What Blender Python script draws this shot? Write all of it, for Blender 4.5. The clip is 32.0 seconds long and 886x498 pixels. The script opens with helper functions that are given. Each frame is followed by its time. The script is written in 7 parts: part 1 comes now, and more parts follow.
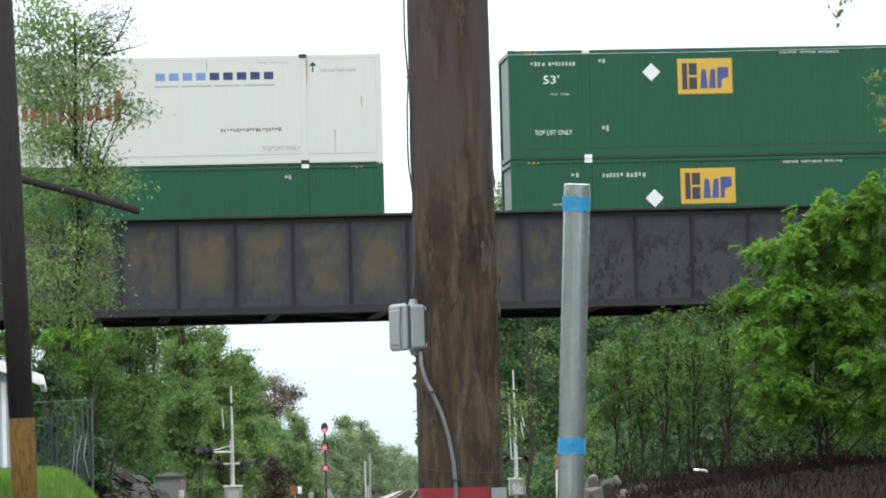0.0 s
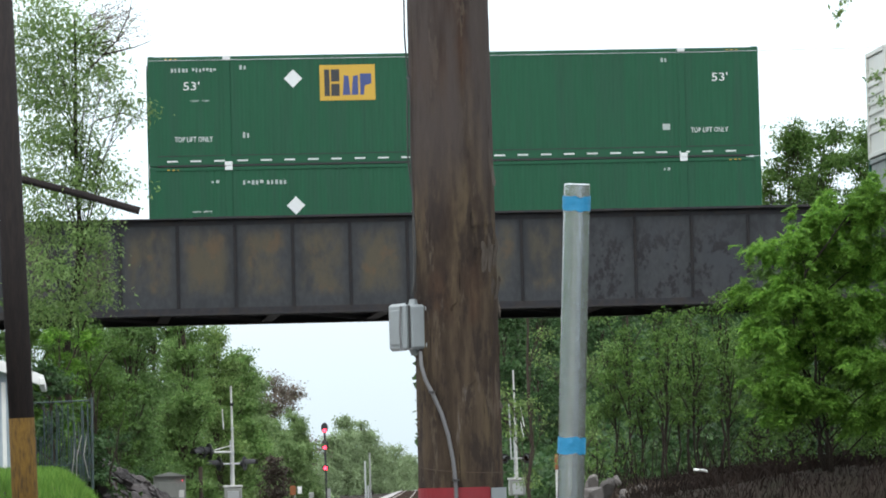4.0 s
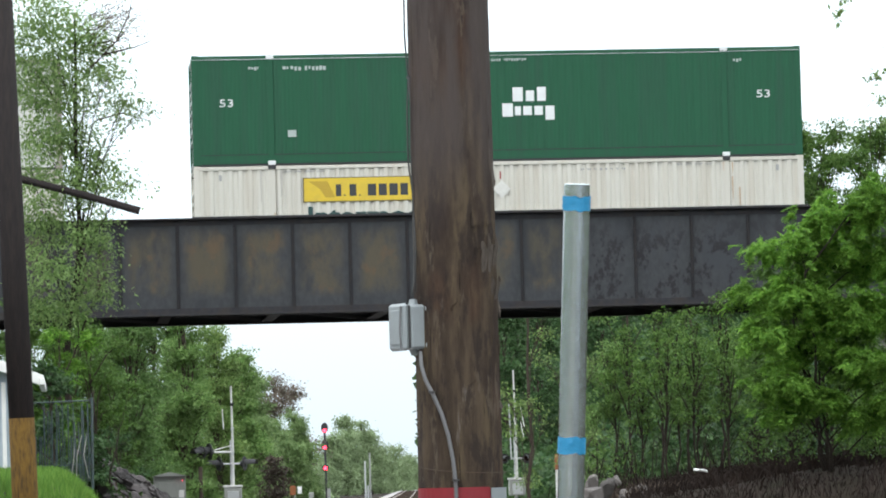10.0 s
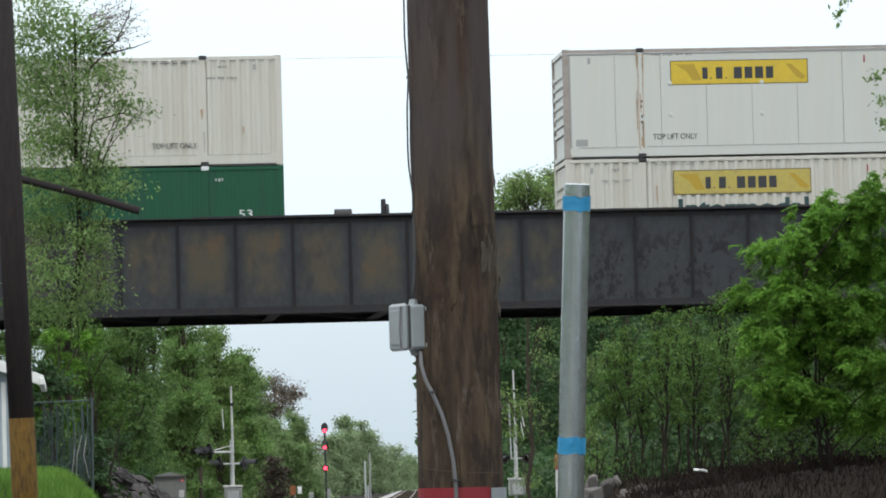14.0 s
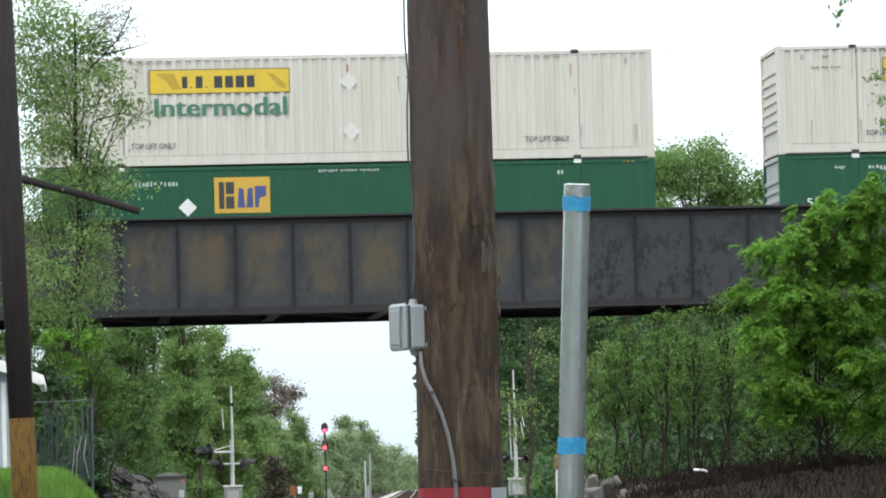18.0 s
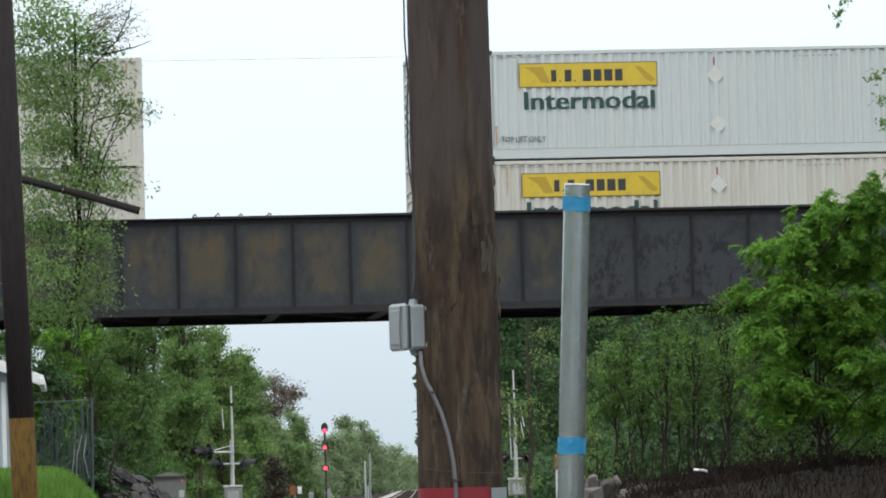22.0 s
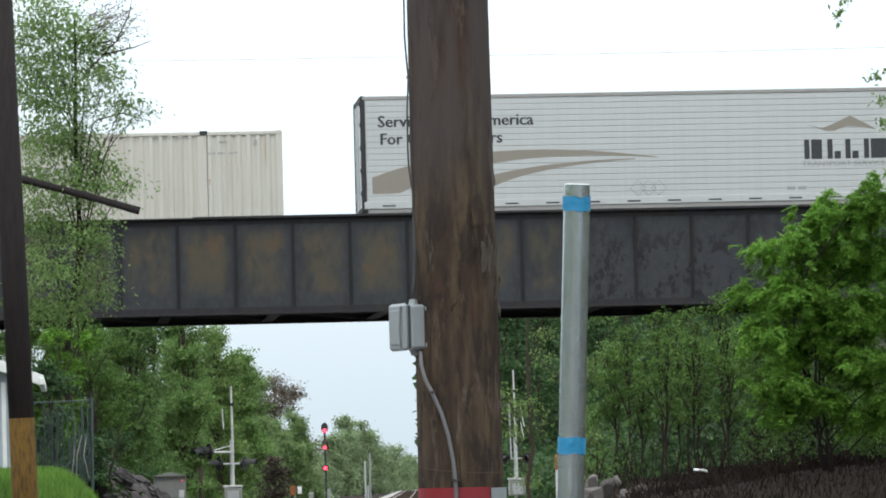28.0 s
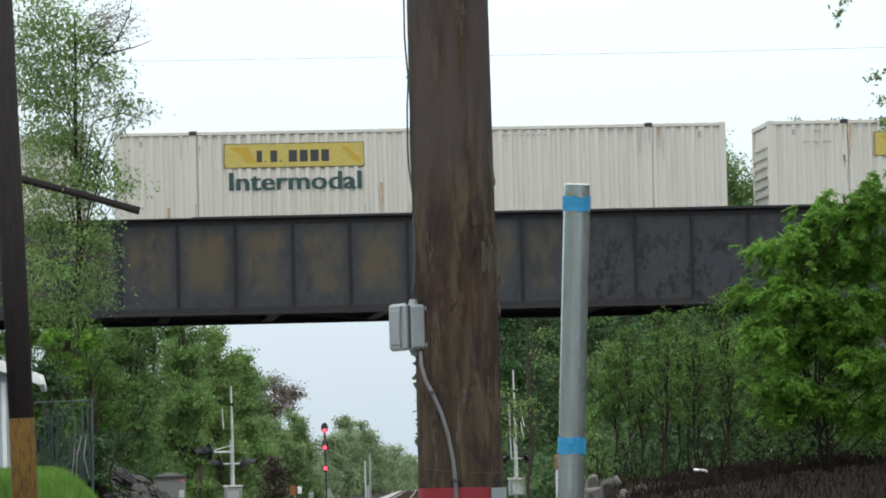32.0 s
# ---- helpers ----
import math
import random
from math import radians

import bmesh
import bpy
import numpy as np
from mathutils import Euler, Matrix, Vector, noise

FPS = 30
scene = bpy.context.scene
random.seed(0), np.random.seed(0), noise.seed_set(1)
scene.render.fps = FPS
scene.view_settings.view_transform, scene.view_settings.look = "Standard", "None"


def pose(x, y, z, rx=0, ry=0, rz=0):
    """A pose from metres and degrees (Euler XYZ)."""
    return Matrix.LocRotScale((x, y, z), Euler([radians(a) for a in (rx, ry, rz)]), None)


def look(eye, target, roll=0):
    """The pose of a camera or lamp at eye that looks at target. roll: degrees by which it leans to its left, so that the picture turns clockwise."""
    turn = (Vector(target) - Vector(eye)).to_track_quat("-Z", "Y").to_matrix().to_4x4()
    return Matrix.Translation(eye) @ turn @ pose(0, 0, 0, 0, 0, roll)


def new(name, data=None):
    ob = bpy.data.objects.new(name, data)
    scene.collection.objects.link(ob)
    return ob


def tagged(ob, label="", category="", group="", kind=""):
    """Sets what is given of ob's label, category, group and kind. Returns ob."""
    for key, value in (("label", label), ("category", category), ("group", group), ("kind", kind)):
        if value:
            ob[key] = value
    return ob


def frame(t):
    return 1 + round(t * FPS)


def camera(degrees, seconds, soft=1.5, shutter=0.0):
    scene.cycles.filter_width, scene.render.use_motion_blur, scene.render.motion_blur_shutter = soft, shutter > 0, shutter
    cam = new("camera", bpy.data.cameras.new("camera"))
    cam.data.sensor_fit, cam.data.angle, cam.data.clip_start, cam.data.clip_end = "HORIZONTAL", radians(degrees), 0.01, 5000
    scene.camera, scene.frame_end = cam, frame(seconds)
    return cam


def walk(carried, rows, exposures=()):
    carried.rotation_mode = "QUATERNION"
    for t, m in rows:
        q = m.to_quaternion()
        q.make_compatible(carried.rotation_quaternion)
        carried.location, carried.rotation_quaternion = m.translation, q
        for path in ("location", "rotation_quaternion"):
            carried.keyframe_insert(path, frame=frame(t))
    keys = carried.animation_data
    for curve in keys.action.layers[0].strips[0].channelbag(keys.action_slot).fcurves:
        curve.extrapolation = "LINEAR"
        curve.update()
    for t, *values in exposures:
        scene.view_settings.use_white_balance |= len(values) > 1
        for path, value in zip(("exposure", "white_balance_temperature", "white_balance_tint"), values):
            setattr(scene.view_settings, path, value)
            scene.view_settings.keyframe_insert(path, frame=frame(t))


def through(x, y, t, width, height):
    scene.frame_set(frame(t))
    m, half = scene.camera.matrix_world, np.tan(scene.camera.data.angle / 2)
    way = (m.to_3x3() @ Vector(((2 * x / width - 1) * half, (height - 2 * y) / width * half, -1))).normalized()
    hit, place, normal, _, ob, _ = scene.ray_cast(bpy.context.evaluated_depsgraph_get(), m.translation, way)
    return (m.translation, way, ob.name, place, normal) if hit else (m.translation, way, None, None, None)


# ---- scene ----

# ------------------------------------------------------------ camera
EYE = Vector((0.0, 0.0, 1.6))
cam = camera(11.854, 32.0, soft=1.9)
YAW, PITCH, ROLL = 5.027, 3.104, -1.501
AIM = EYE + 100.0 * Vector((math.sin(radians(YAW)) * math.cos(radians(PITCH)), math.cos(radians(YAW)) * math.cos(radians(PITCH)), math.sin(radians(PITCH))))
# the filming camera opens up for dark containers and closes for pale ones and open sky
EXPOSURES = [(0, 0.22), (1, 0.28), (2, 0.15), (3, 0.31), (3.5, 0.21), (5.5, -0.06), (6, -0.10), (7, -0.08), (8, -0.12), (9, 0.09), (10, 0.25), (11, 0.00), (12, 0.08), (13, 0.02), (14, -0.23), (14.5, -0.16), (16.5, 0.02), (17, 0.06), (18, 0.20), (19, 0.08), (20, 0.06), (21, 0.06), (22, -0.25), (23, -0.22), (24, -0.06), (25, -0.14), (25.5, -0.14), (27.5, -0.10), (28, -0.10), (29, -0.14), (30, -0.16), (31, -0.24), (32, -0.22)]
walk(cam, [(0.0, look(EYE, AIM, ROLL)), (32.0, look(EYE, AIM, ROLL))], EXPOSURES)

# ------------------------------------------------------------ light: overcast, light rain
SUN_EL, SUN_AZ = 55.0, 205.0
world = bpy.data.worlds.new("overcast_sky")
scene.world = world
world.use_nodes = True
wn, wl = world.node_tree.nodes, world.node_tree.links
wn.clear()
w_out = wn.new("ShaderNodeOutputWorld")
w_bg = wn.new("ShaderNodeBackground")
w_sky = wn.new("ShaderNodeTexSky")
w_sky.sky_type, w_sky.sun_disc = "NISHITA", False
w_sky.sun_elevation, w_sky.sun_rotation = radians(SUN_EL), radians(SUN_AZ)
w_sky.dust_density, w_sky.air_density = 4.0, 1.0
w_hs = wn.new("ShaderNodeHueSaturation")
w_hs.inputs["Saturation"].default_value = 0.3
w_hs.inputs["Value"].default_value = 0.12
wl.new(w_sky.outputs[0], w_hs.inputs["Color"])
w_co = wn.new("ShaderNodeTexCoord")
w_xyz = wn.new("ShaderNodeSeparateXYZ")
wl.new(w_co.outputs["Generated"], w_xyz.inputs[0])
# cloud deck: brightest overhead, a third of that at the horizon
w_ramp = wn.new("ShaderNodeValToRGB")
wl.new(w_xyz.outputs["Z"], w_ramp.inputs[0])
el = w_ramp.color_ramp.elements
el[0].position, el[0].color = 0.0, (0.81, 0.96, 1.06, 1)
el[1].position, el[1].color = 1.0, (2.40, 2.55, 2.70, 1)
for at_, col_ in ((0.036, (0.93, 1.08, 1.18, 1)), (0.065, (1.17, 1.34, 1.45, 1)), (0.12, (1.26, 1.42, 1.52, 1)), (0.3, (1.60, 1.70, 1.78, 1))):
    mid = el.new(at_)
    mid.color = col_
w_noise = wn.new("ShaderNodeTexNoise")
w_noise.inputs["Scale"].default_value, w_noise.inputs["Detail"].default_value = 5.0, 4.0
wl.new(w_co.outputs["Generated"], w_noise.inputs["Vector"])
w_map = wn.new("ShaderNodeMapRange")
w_map.inputs["To Min"].default_value, w_map.inputs["To Max"].default_value = 0.94, 1.06
wl.new(w_noise.outputs[0], w_map.inputs["Value"])
w_mul = wn.new("ShaderNodeVectorMath")
w_mul.operation = "SCALE"
wl.new(w_ramp.outputs[0], w_mul.inputs[0])
wl.new(w_map.outputs[0], w_mul.inputs["Scale"])
w_mix = wn.new("ShaderNodeMix")
w_mix.data_type = "RGBA"
w_mix.inputs["Factor"].default_value = 0.88
wl.new(w_hs.outputs[0], w_mix.inputs["A"])
wl.new(w_mul.outputs[0], w_mix.inputs["B"])
wl.new(w_mix.outputs["Result"], w_bg.inputs["Color"])
w_bg.inputs["Strength"].default_value = 1.0
wl.new(w_bg.outputs[0], w_out.inputs[0])

sun_data = bpy.data.lights.new("sun", "SUN")
sun_data.energy, sun_data.angle, sun_data.color = 0.6, radians(35), (1.0, 0.97, 0.93)
sun = new("sun", sun_data)
sun.matrix_basis = look((0, 0, 60), Vector((0, 0, 60)) - Vector((math.sin(radians(SUN_AZ)) * math.cos(radians(SUN_EL)), math.cos(radians(SUN_AZ)) * math.cos(radians(SUN_EL)), math.sin(radians(SUN_EL)))))


# ------------------------------------------------------------ materials
def lerp3(c, k):
    return (c[0] * k, c[1] * k, c[2] * k, 1)


def surface(name, colour, rough=0.6, metal=0.0, vary=0.15, stain=None, stain_amount=0.0, scale=1.0, bump=0.1, streak=(1, 1, 1), rand="", rand_amount=0.0, stain_scale=0.35, sharp=0.12):
    """A procedural surface: fine grain, broad patches in a second colour, relief; rand: object or island tone."""
    m = bpy.data.materials.new(name)
    m.use_nodes = True
    n, l = m.node_tree.nodes, m.node_tree.links
    b = n["Principled BSDF"]
    co = n.new("ShaderNodeTexCoord")
    mp = n.new("ShaderNodeMapping")
    mp.inputs["Scale"].default_value = [s * scale for s in streak]
    l.new(co.outputs["Object"], mp.inputs[0])
    fine = n.new("ShaderNodeTexNoise")
    fine.inputs["Scale"].default_value, fine.inputs["Detail"].default_value = 9.0, 6.0
    l.new(mp.outputs[0], fine.inputs["Vector"])
    ramp = n.new("ShaderNodeMix")
    ramp.data_type = "RGBA"
    ramp.inputs["A"].default_value, ramp.inputs["B"].default_value = lerp3(colour, 1 - vary), lerp3(colour, 1 + vary)
    l.new(fine.outputs[0], ramp.inputs["Factor"])
    last = ramp.outputs["Result"]
    if stain:
        big = n.new("ShaderNodeTexNoise")
        big.inputs["Scale"].default_value, big.inputs["Detail"].default_value = 9.0 * stain_scale, 5.0
        big.inputs["Roughness"].default_value = 0.6
        l.new(mp.outputs[0], big.inputs["Vector"])
        mr = n.new("ShaderNodeMapRange")
        mr.inputs["From Min"].default_value, mr.inputs["From Max"].default_value = 0.5 - sharp + 0.06, 0.5 + sharp + 0.06
        mr.inputs["To Max"].default_value = stain_amount
        l.new(big.outputs[0], mr.inputs["Value"])
        mx = n.new("ShaderNodeMix")
        mx.data_type = "RGBA"
        mx.inputs["B"].default_value = (*stain, 1)
        l.new(last, mx.inputs["A"])
        l.new(mr.outputs[0], mx.inputs["Factor"])
        last = mx.outputs["Result"]
    if rand:
        src = n.new("ShaderNodeObjectInfo" if rand == "object" else "ShaderNodeNewGeometry")
        out = src.outputs["Random"] if rand == "object" else src.outputs["Random Per Island"]
        hs = n.new("ShaderNodeHueSaturation")
        mr2 = n.new("ShaderNodeMapRange")
        mr2.inputs["To Min"].default_value, mr2.inputs["To Max"].default_value = 1 - rand_amount, 1 + rand_amount
        l.new(out, mr2.inputs["Value"])
        l.new(mr2.outputs[0], hs.inputs["Value"])
        l.new(last, hs.inputs["Color"])
        last = hs.outputs[0]
    l.new(last, b.inputs["Base Color"])
    b.inputs["Roughness"].default_value, b.inputs["Metallic"].default_value = rough, metal
    if bump:
        bp = n.new("ShaderNodeBump")
        bp.inputs["Strength"].default_value, bp.inputs["Distance"].default_value = bump, 0.02
        l.new(fine.outputs[0], bp.inputs["Height"])
        l.new(bp.outputs[0], b.inputs["Normal"])
    return m


def leaf_surface(name, colour, other, through=0.42):
    """Leaves: tone by island, a little light through the blade."""
    m = bpy.data.materials.new(name)
    m.use_nodes = True
    n, l = m.node_tree.nodes, m.node_tree.links
    b = n["Principled BSDF"]
    g = n.new("ShaderNodeNewGeometry")
    mx = n.new("ShaderNodeMix")
    mx.data_type = "RGBA"
    mx.inputs["A"].default_value, mx.inputs["B"].default_value = (*colour, 1), (*other, 1)
    l.new(g.outputs["Random Per Island"], mx.inputs["Factor"])
    co = n.new("ShaderNodeTexCoord")
    ns = n.new("ShaderNodeTexNoise")
    ns.inputs["Scale"].default_value = 0.7
    l.new(co.outputs["Object"], ns.inputs["Vector"])
    hs = n.new("ShaderNodeHueSaturation")
    mr = n.new("ShaderNodeMapRange")
    mr.inputs["From Min"].default_value, mr.inputs["From Max"].default_value = 0.3, 0.7
    mr.inputs["To Min"].default_value, mr.inputs["To Max"].default_value = 0.68, 1.3
    l.new(ns.outputs[0], mr.inputs["Value"])
    l.new(mr.outputs[0], hs.inputs["Value"])
    l.new(mx.outputs["Result"], hs.inputs["Color"])
    l.new(hs.outputs[0], b.inputs["Base Color"])
    b.inputs["Roughness"].default_value = 0.5
    b.inputs["Specular IOR Level"].default_value = 0.2
    tr = n.new("ShaderNodeBsdfTranslucent")
    l.new(hs.outputs[0], tr.inputs["Color"])
    ms = n.new("ShaderNodeMixShader")
    ms.inputs[0].default_value = through
    l.new(b.outputs[0], ms.inputs[1])
    l.new(tr.outputs[0], ms.inputs[2])
    l.new(ms.outputs[0], n["Material Output"].inputs["Surface"])
    return m


def glowing(name, colour, strength):
    m = bpy.data.materials.new(name)
    m.use_nodes = True
    b = m.node_tree.nodes["Principled BSDF"]
    b.inputs["Base Color"].default_value = (*colour, 1)
    b.inputs["Emission Color"].default_value = (*colour, 1)
    b.inputs["Emission Strength"].default_value = strength
    return m


GREEN = surface("green_container_paint", (0.015, 0.090, 0.045), 0.5, 0, 0.14, (0.022, 0.074, 0.046), 0.6, 0.6, 0.04, (1.6, 1, 0.12))
CREAM = surface("cream_container_paint", (0.60, 0.582, 0.515), 0.55, 0, 0.05, (0.50, 0.45, 0.37), 0.5, 0.6, 0.04, (1.8, 1, 0.1))
WHITE = surface("white_container_paint", (0.565, 0.60, 0.585), 0.5, 0, 0.05, (0.62, 0.62, 0.58), 0.4, 0.6, 0.04, (1.8, 1, 0.1))
REEFER = surface("white_panel_paint", (0.59, 0.605, 0.56), 0.45, 0, 0.05, (0.62, 0.58, 0.50), 0.4, 0.5, 0.03, (1.8, 1, 0.12))
ICE = surface("bluish_white_panel_paint", (0.585, 0.625, 0.61), 0.4, 0, 0.04, (0.52, 0.55, 0.53), 0.4, 0.5, 0.03, (1.8, 1, 0.12))
RUST = surface("rusty_casting", (0.10, 0.075, 0.06), 0.8, 0.2, 0.3, (0.16, 0.08, 0.04), 0.6, 2.0, 0.3)
DARK = surface("black_gap_paint", (0.03, 0.03, 0.032), 0.7, 0, 0.2, None, 0, 2.0, 0.1)
YELLOW = surface("yellow_sign_vinyl", (0.66, 0.47, 0.035), 0.4, 0, 0.05, (0.5, 0.36, 0.05), 0.5, 1.0, 0.02)
OCHRE = surface("ochre_sign_vinyl", (0.58, 0.36, 0.045), 0.45, 0, 0.05, None, 0, 1.0, 0.02)
FRAMEBROWN = surface("rust_tinged_frame_paint", (0.36, 0.32, 0.29), 0.6, 0, 0.15, (0.22, 0.15, 0.10), 0.5, 1.5, 0.1)
LIGHTEND = surface("pale_grey_end_paint", (0.42, 0.45, 0.44), 0.6, 0, 0.15, (0.25, 0.27, 0.27), 0.5, 1.5, 0.1)
ENDGREY = surface("dusty_grey_end_paint", (0.24, 0.27, 0.26), 0.6, 0, 0.15, (0.14, 0.16, 0.16), 0.5, 1.5, 0.1)
PATCH = surface("paler_patch_paint", (0.66, 0.655, 0.61), 0.5, 0, 0.08, (0.58, 0.56, 0.51), 0.6, 3.0, 0.0)
INK = surface("black_lettering", (0.035, 0.037, 0.04), 0.5, 0, 0.1, None, 0, 1.0, 0.0)
GREYINK = surface("faded_grey_lettering", (0.34, 0.34, 0.33), 0.6, 0, 0.15, None, 0, 4.0, 0.0)
WORNINK = surface("worn_black_lettering", (0.17, 0.17, 0.165), 0.6, 0, 0.15, None, 0, 4.0, 0.0)
BROWNINK = surface("ochre_dark_mark", (0.46, 0.31, 0.03), 0.6, 0, 0.15, None, 0, 4.0, 0.0)
FADEDYELLOW = surface("faded_yellow_sign_vinyl", (0.50, 0.40, 0.09), 0.5, 0, 0.12, (0.38, 0.31, 0.10), 0.6, 1.5, 0.02)
FADEDGREEN = surface("faded_green_lettering", (0.055, 0.17, 0.11), 0.5, 0, 0.12, None, 0, 2.0, 0.0)
SIGNEDGE = surface("dark_olive_sign_edge", (0.14, 0.11, 0.035), 0.6, 0, 0.15, None, 0, 4.0, 0.0)
MAROON = surface("maroon_lettering", (0.17, 0.02, 0.05), 0.5, 0, 0.1, None, 0, 1.0, 0.0)
TEAL = surface("dark_teal_lettering", (0.018, 0.060, 0.056), 0.5, 0, 0.1, None, 0, 1.0, 0.0)
BLUE = surface("blue_lettering", (0.05, 0.075, 0.22), 0.5, 0, 0.1, None, 0, 1.0, 0.0)
SKYBLUE = surface("light_blue_lettering", (0.15, 0.27, 0.5), 0.5, 0, 0.1, None, 0, 1.0, 0.0)
NAVY = surface("navy_lettering", (0.03, 0.04, 0.13), 0.5, 0, 0.1, None, 0, 1.0, 0.0)
RED = surface("red_lettering", (0.27, 0.042, 0.04), 0.5, 0, 0.1, None, 0, 1.0, 0.0)
DIMDECAL = surface("faded_white_marking", (0.40, 0.45, 0.43), 0.6, 0, 0.15, None, 0, 4.0, 0.0)
DECAL = surface("white_decal", (0.72, 0.74, 0.74), 0.5, 0, 0.08, None, 0, 1.0, 0.0)
STEEL = surface("black_bridge_steel", (0.040, 0.040, 0.044), 0.7, 0.1, 0.3, (0.065, 0.052, 0.042), 0.5, 1.0, 0.2)
RAILSTEEL = surface("rail_steel", (0.22, 0.17, 0.14), 0.45, 0.8, 0.2, None, 0, 2.0, 0.1)
CONCRETE = surface("stained_concrete", (0.30, 0.28, 0.25), 0.85, 0, 0.15, (0.16, 0.14, 0.12), 0.6, 0.6, 0.3)
TIE = surface("creosote_tie", (0.06, 0.045, 0.035), 0.85, 0, 0.3, None, 0, 2.0, 0.3)
GALV = surface("galvanised_steel", (0.62, 0.68, 0.68), 0.24, 0.95, 0.14, (0.50, 0.55, 0.55), 0.6, 16.0, 0.06, (2.2, 2.2, 0.8), stain_scale=0.6)
TAPE = surface("blue_tape", (0.022, 0.245, 0.46), 0.5, 0, 0.15, None, 0, 6.0, 0.3)


class Nodes:
    """Short ways to wire a node material on object coordinates."""

    def __init__(self, name):
        self.m = bpy.data.materials.new(name)
        self.m.use_nodes = True
        self.n, self.l = self.m.node_tree.nodes, self.m.node_tree.links
        self.b = self.n["Principled BSDF"]
        self.co = self.n.new("ShaderNodeTexCoord")
        self.xyz = self.n.new("ShaderNodeSeparateXYZ")
        self.l.new(self.co.outputs["Object"], self.xyz.inputs[0])

    def field(self, scale, stretch, detail, lo, hi, rough=0.6, top=1.0):
        mp = self.n.new("ShaderNodeMapping")
        mp.inputs["Scale"].default_value = stretch
        self.l.new(self.co.outputs["Object"], mp.inputs[0])
        ns = self.n.new("ShaderNodeTexNoise")
        ns.inputs["Scale"].default_value, ns.inputs["Detail"].default_value, ns.inputs["Roughness"].default_value = scale, detail, rough
        self.l.new(mp.outputs[0], ns.inputs["Vector"])
        return self.span(ns.outputs[0], lo, hi, 0.0, top)

    def span(self, value, lo, hi, to_lo=0.0, to_hi=1.0):
        mr = self.n.new("ShaderNodeMapRange")
        mr.interpolation_type = "SMOOTHSTEP"
        for key, v in (("From Min", lo), ("From Max", hi), ("To Min", to_lo), ("To Max", to_hi)):
            mr.inputs[key].default_value = v
        self.l.new(value, mr.inputs["Value"])
        return mr.outputs[0]

    def math(self, op, a, b=0.0):
        nd = self.n.new("ShaderNodeMath")
        nd.operation = op
        for k, v in enumerate((a, b)):
            if isinstance(v, (int, float)):
                nd.inputs[k].default_value = v
            else:
                self.l.new(v, nd.inputs[k])
        return nd.outputs[0]

    def over(self, base, colour, fac):
        mx = self.n.new("ShaderNodeMix")
        mx.data_type = "RGBA"
        self.l.new(fac, mx.inputs["Factor"])
        if isinstance(base, tuple):
            mx.inputs["A"].default_value = base
        else:
            self.l.new(base, mx.inputs["A"])
        mx.inputs["B"].default_value = colour
        return mx.outputs["Result"]

    def finish(self, colour, rough, height=None, strength=0.5, distance=0.01):
        self.l.new(colour, self.b.inputs["Base Color"])
        self.b.inputs["Roughness"].default_value = rough
        if height is not None:
            bp = self.n.new("ShaderNodeBump")
            bp.inputs["Strength"].default_value, bp.inputs["Distance"].default_value = strength, distance
            self.l.new(height, bp.inputs["Height"])
            self.l.new(bp.outputs[0], self.b.inputs["Normal"])
        return self.m


def pole_wood():
    """Old treated pole: soft grain, broad creosote patches, tan weathered tongues, painted sky glare towards the top,
    cracks.
    """
    k = Nodes("weathered_pole_wood")
    grain = k.field(30, (1, 1, 0.10), 9, 0.30, 0.70, 0.72)
    c = k.over((0.046, 0.034, 0.026, 1), (0.105, 0.078, 0.054, 1), grain)
    c = k.over(c, (0.135, 0.102, 0.064, 1), k.field(6.0, (1, 1, 0.22), 6, 0.50, 0.62, 0.66, 0.85))
    c = k.over(c, (0.040, 0.029, 0.025, 1), k.field(4.6, (1, 1, 0.30), 6, 0.46, 0.60, 0.6, 0.9))
    c = k.over(c, (0.085, 0.047, 0.032, 1), k.field(3.0, (1, 1, 0.5), 3, 0.55, 0.70, 0.5, 0.7))
    c = k.over(c, (0.034, 0.027, 0.025, 1), k.field(13.0, (1, 1, 0.30), 8, 0.52, 0.60, 0.7, 0.75))
    c = k.over(c, (0.135, 0.108, 0.082, 1), k.field(15.0, (1, 1, 0.22), 8, 0.57, 0.64, 0.7, 0.7))
    # grey mixed in with height paints the sky glare on the upper shaft
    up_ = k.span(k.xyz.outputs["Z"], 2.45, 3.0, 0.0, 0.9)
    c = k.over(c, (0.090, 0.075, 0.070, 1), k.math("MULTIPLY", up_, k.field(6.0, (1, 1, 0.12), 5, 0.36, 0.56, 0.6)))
    c = k.over(c, (0.19, 0.165, 0.14, 1), k.field(16, (1, 1, 0.14), 6, 0.64, 0.70, 0.7, 0.6))
    c = k.over(c, (0.010, 0.008, 0.007, 1), k.field(40, (1, 1, 0.05), 3, 0.68, 0.73, 0.6, 0.8))
    return k.finish(c, 0.75, grain, 0.7)


STIFF0, STIFF_STEP = 1.318, 1.48


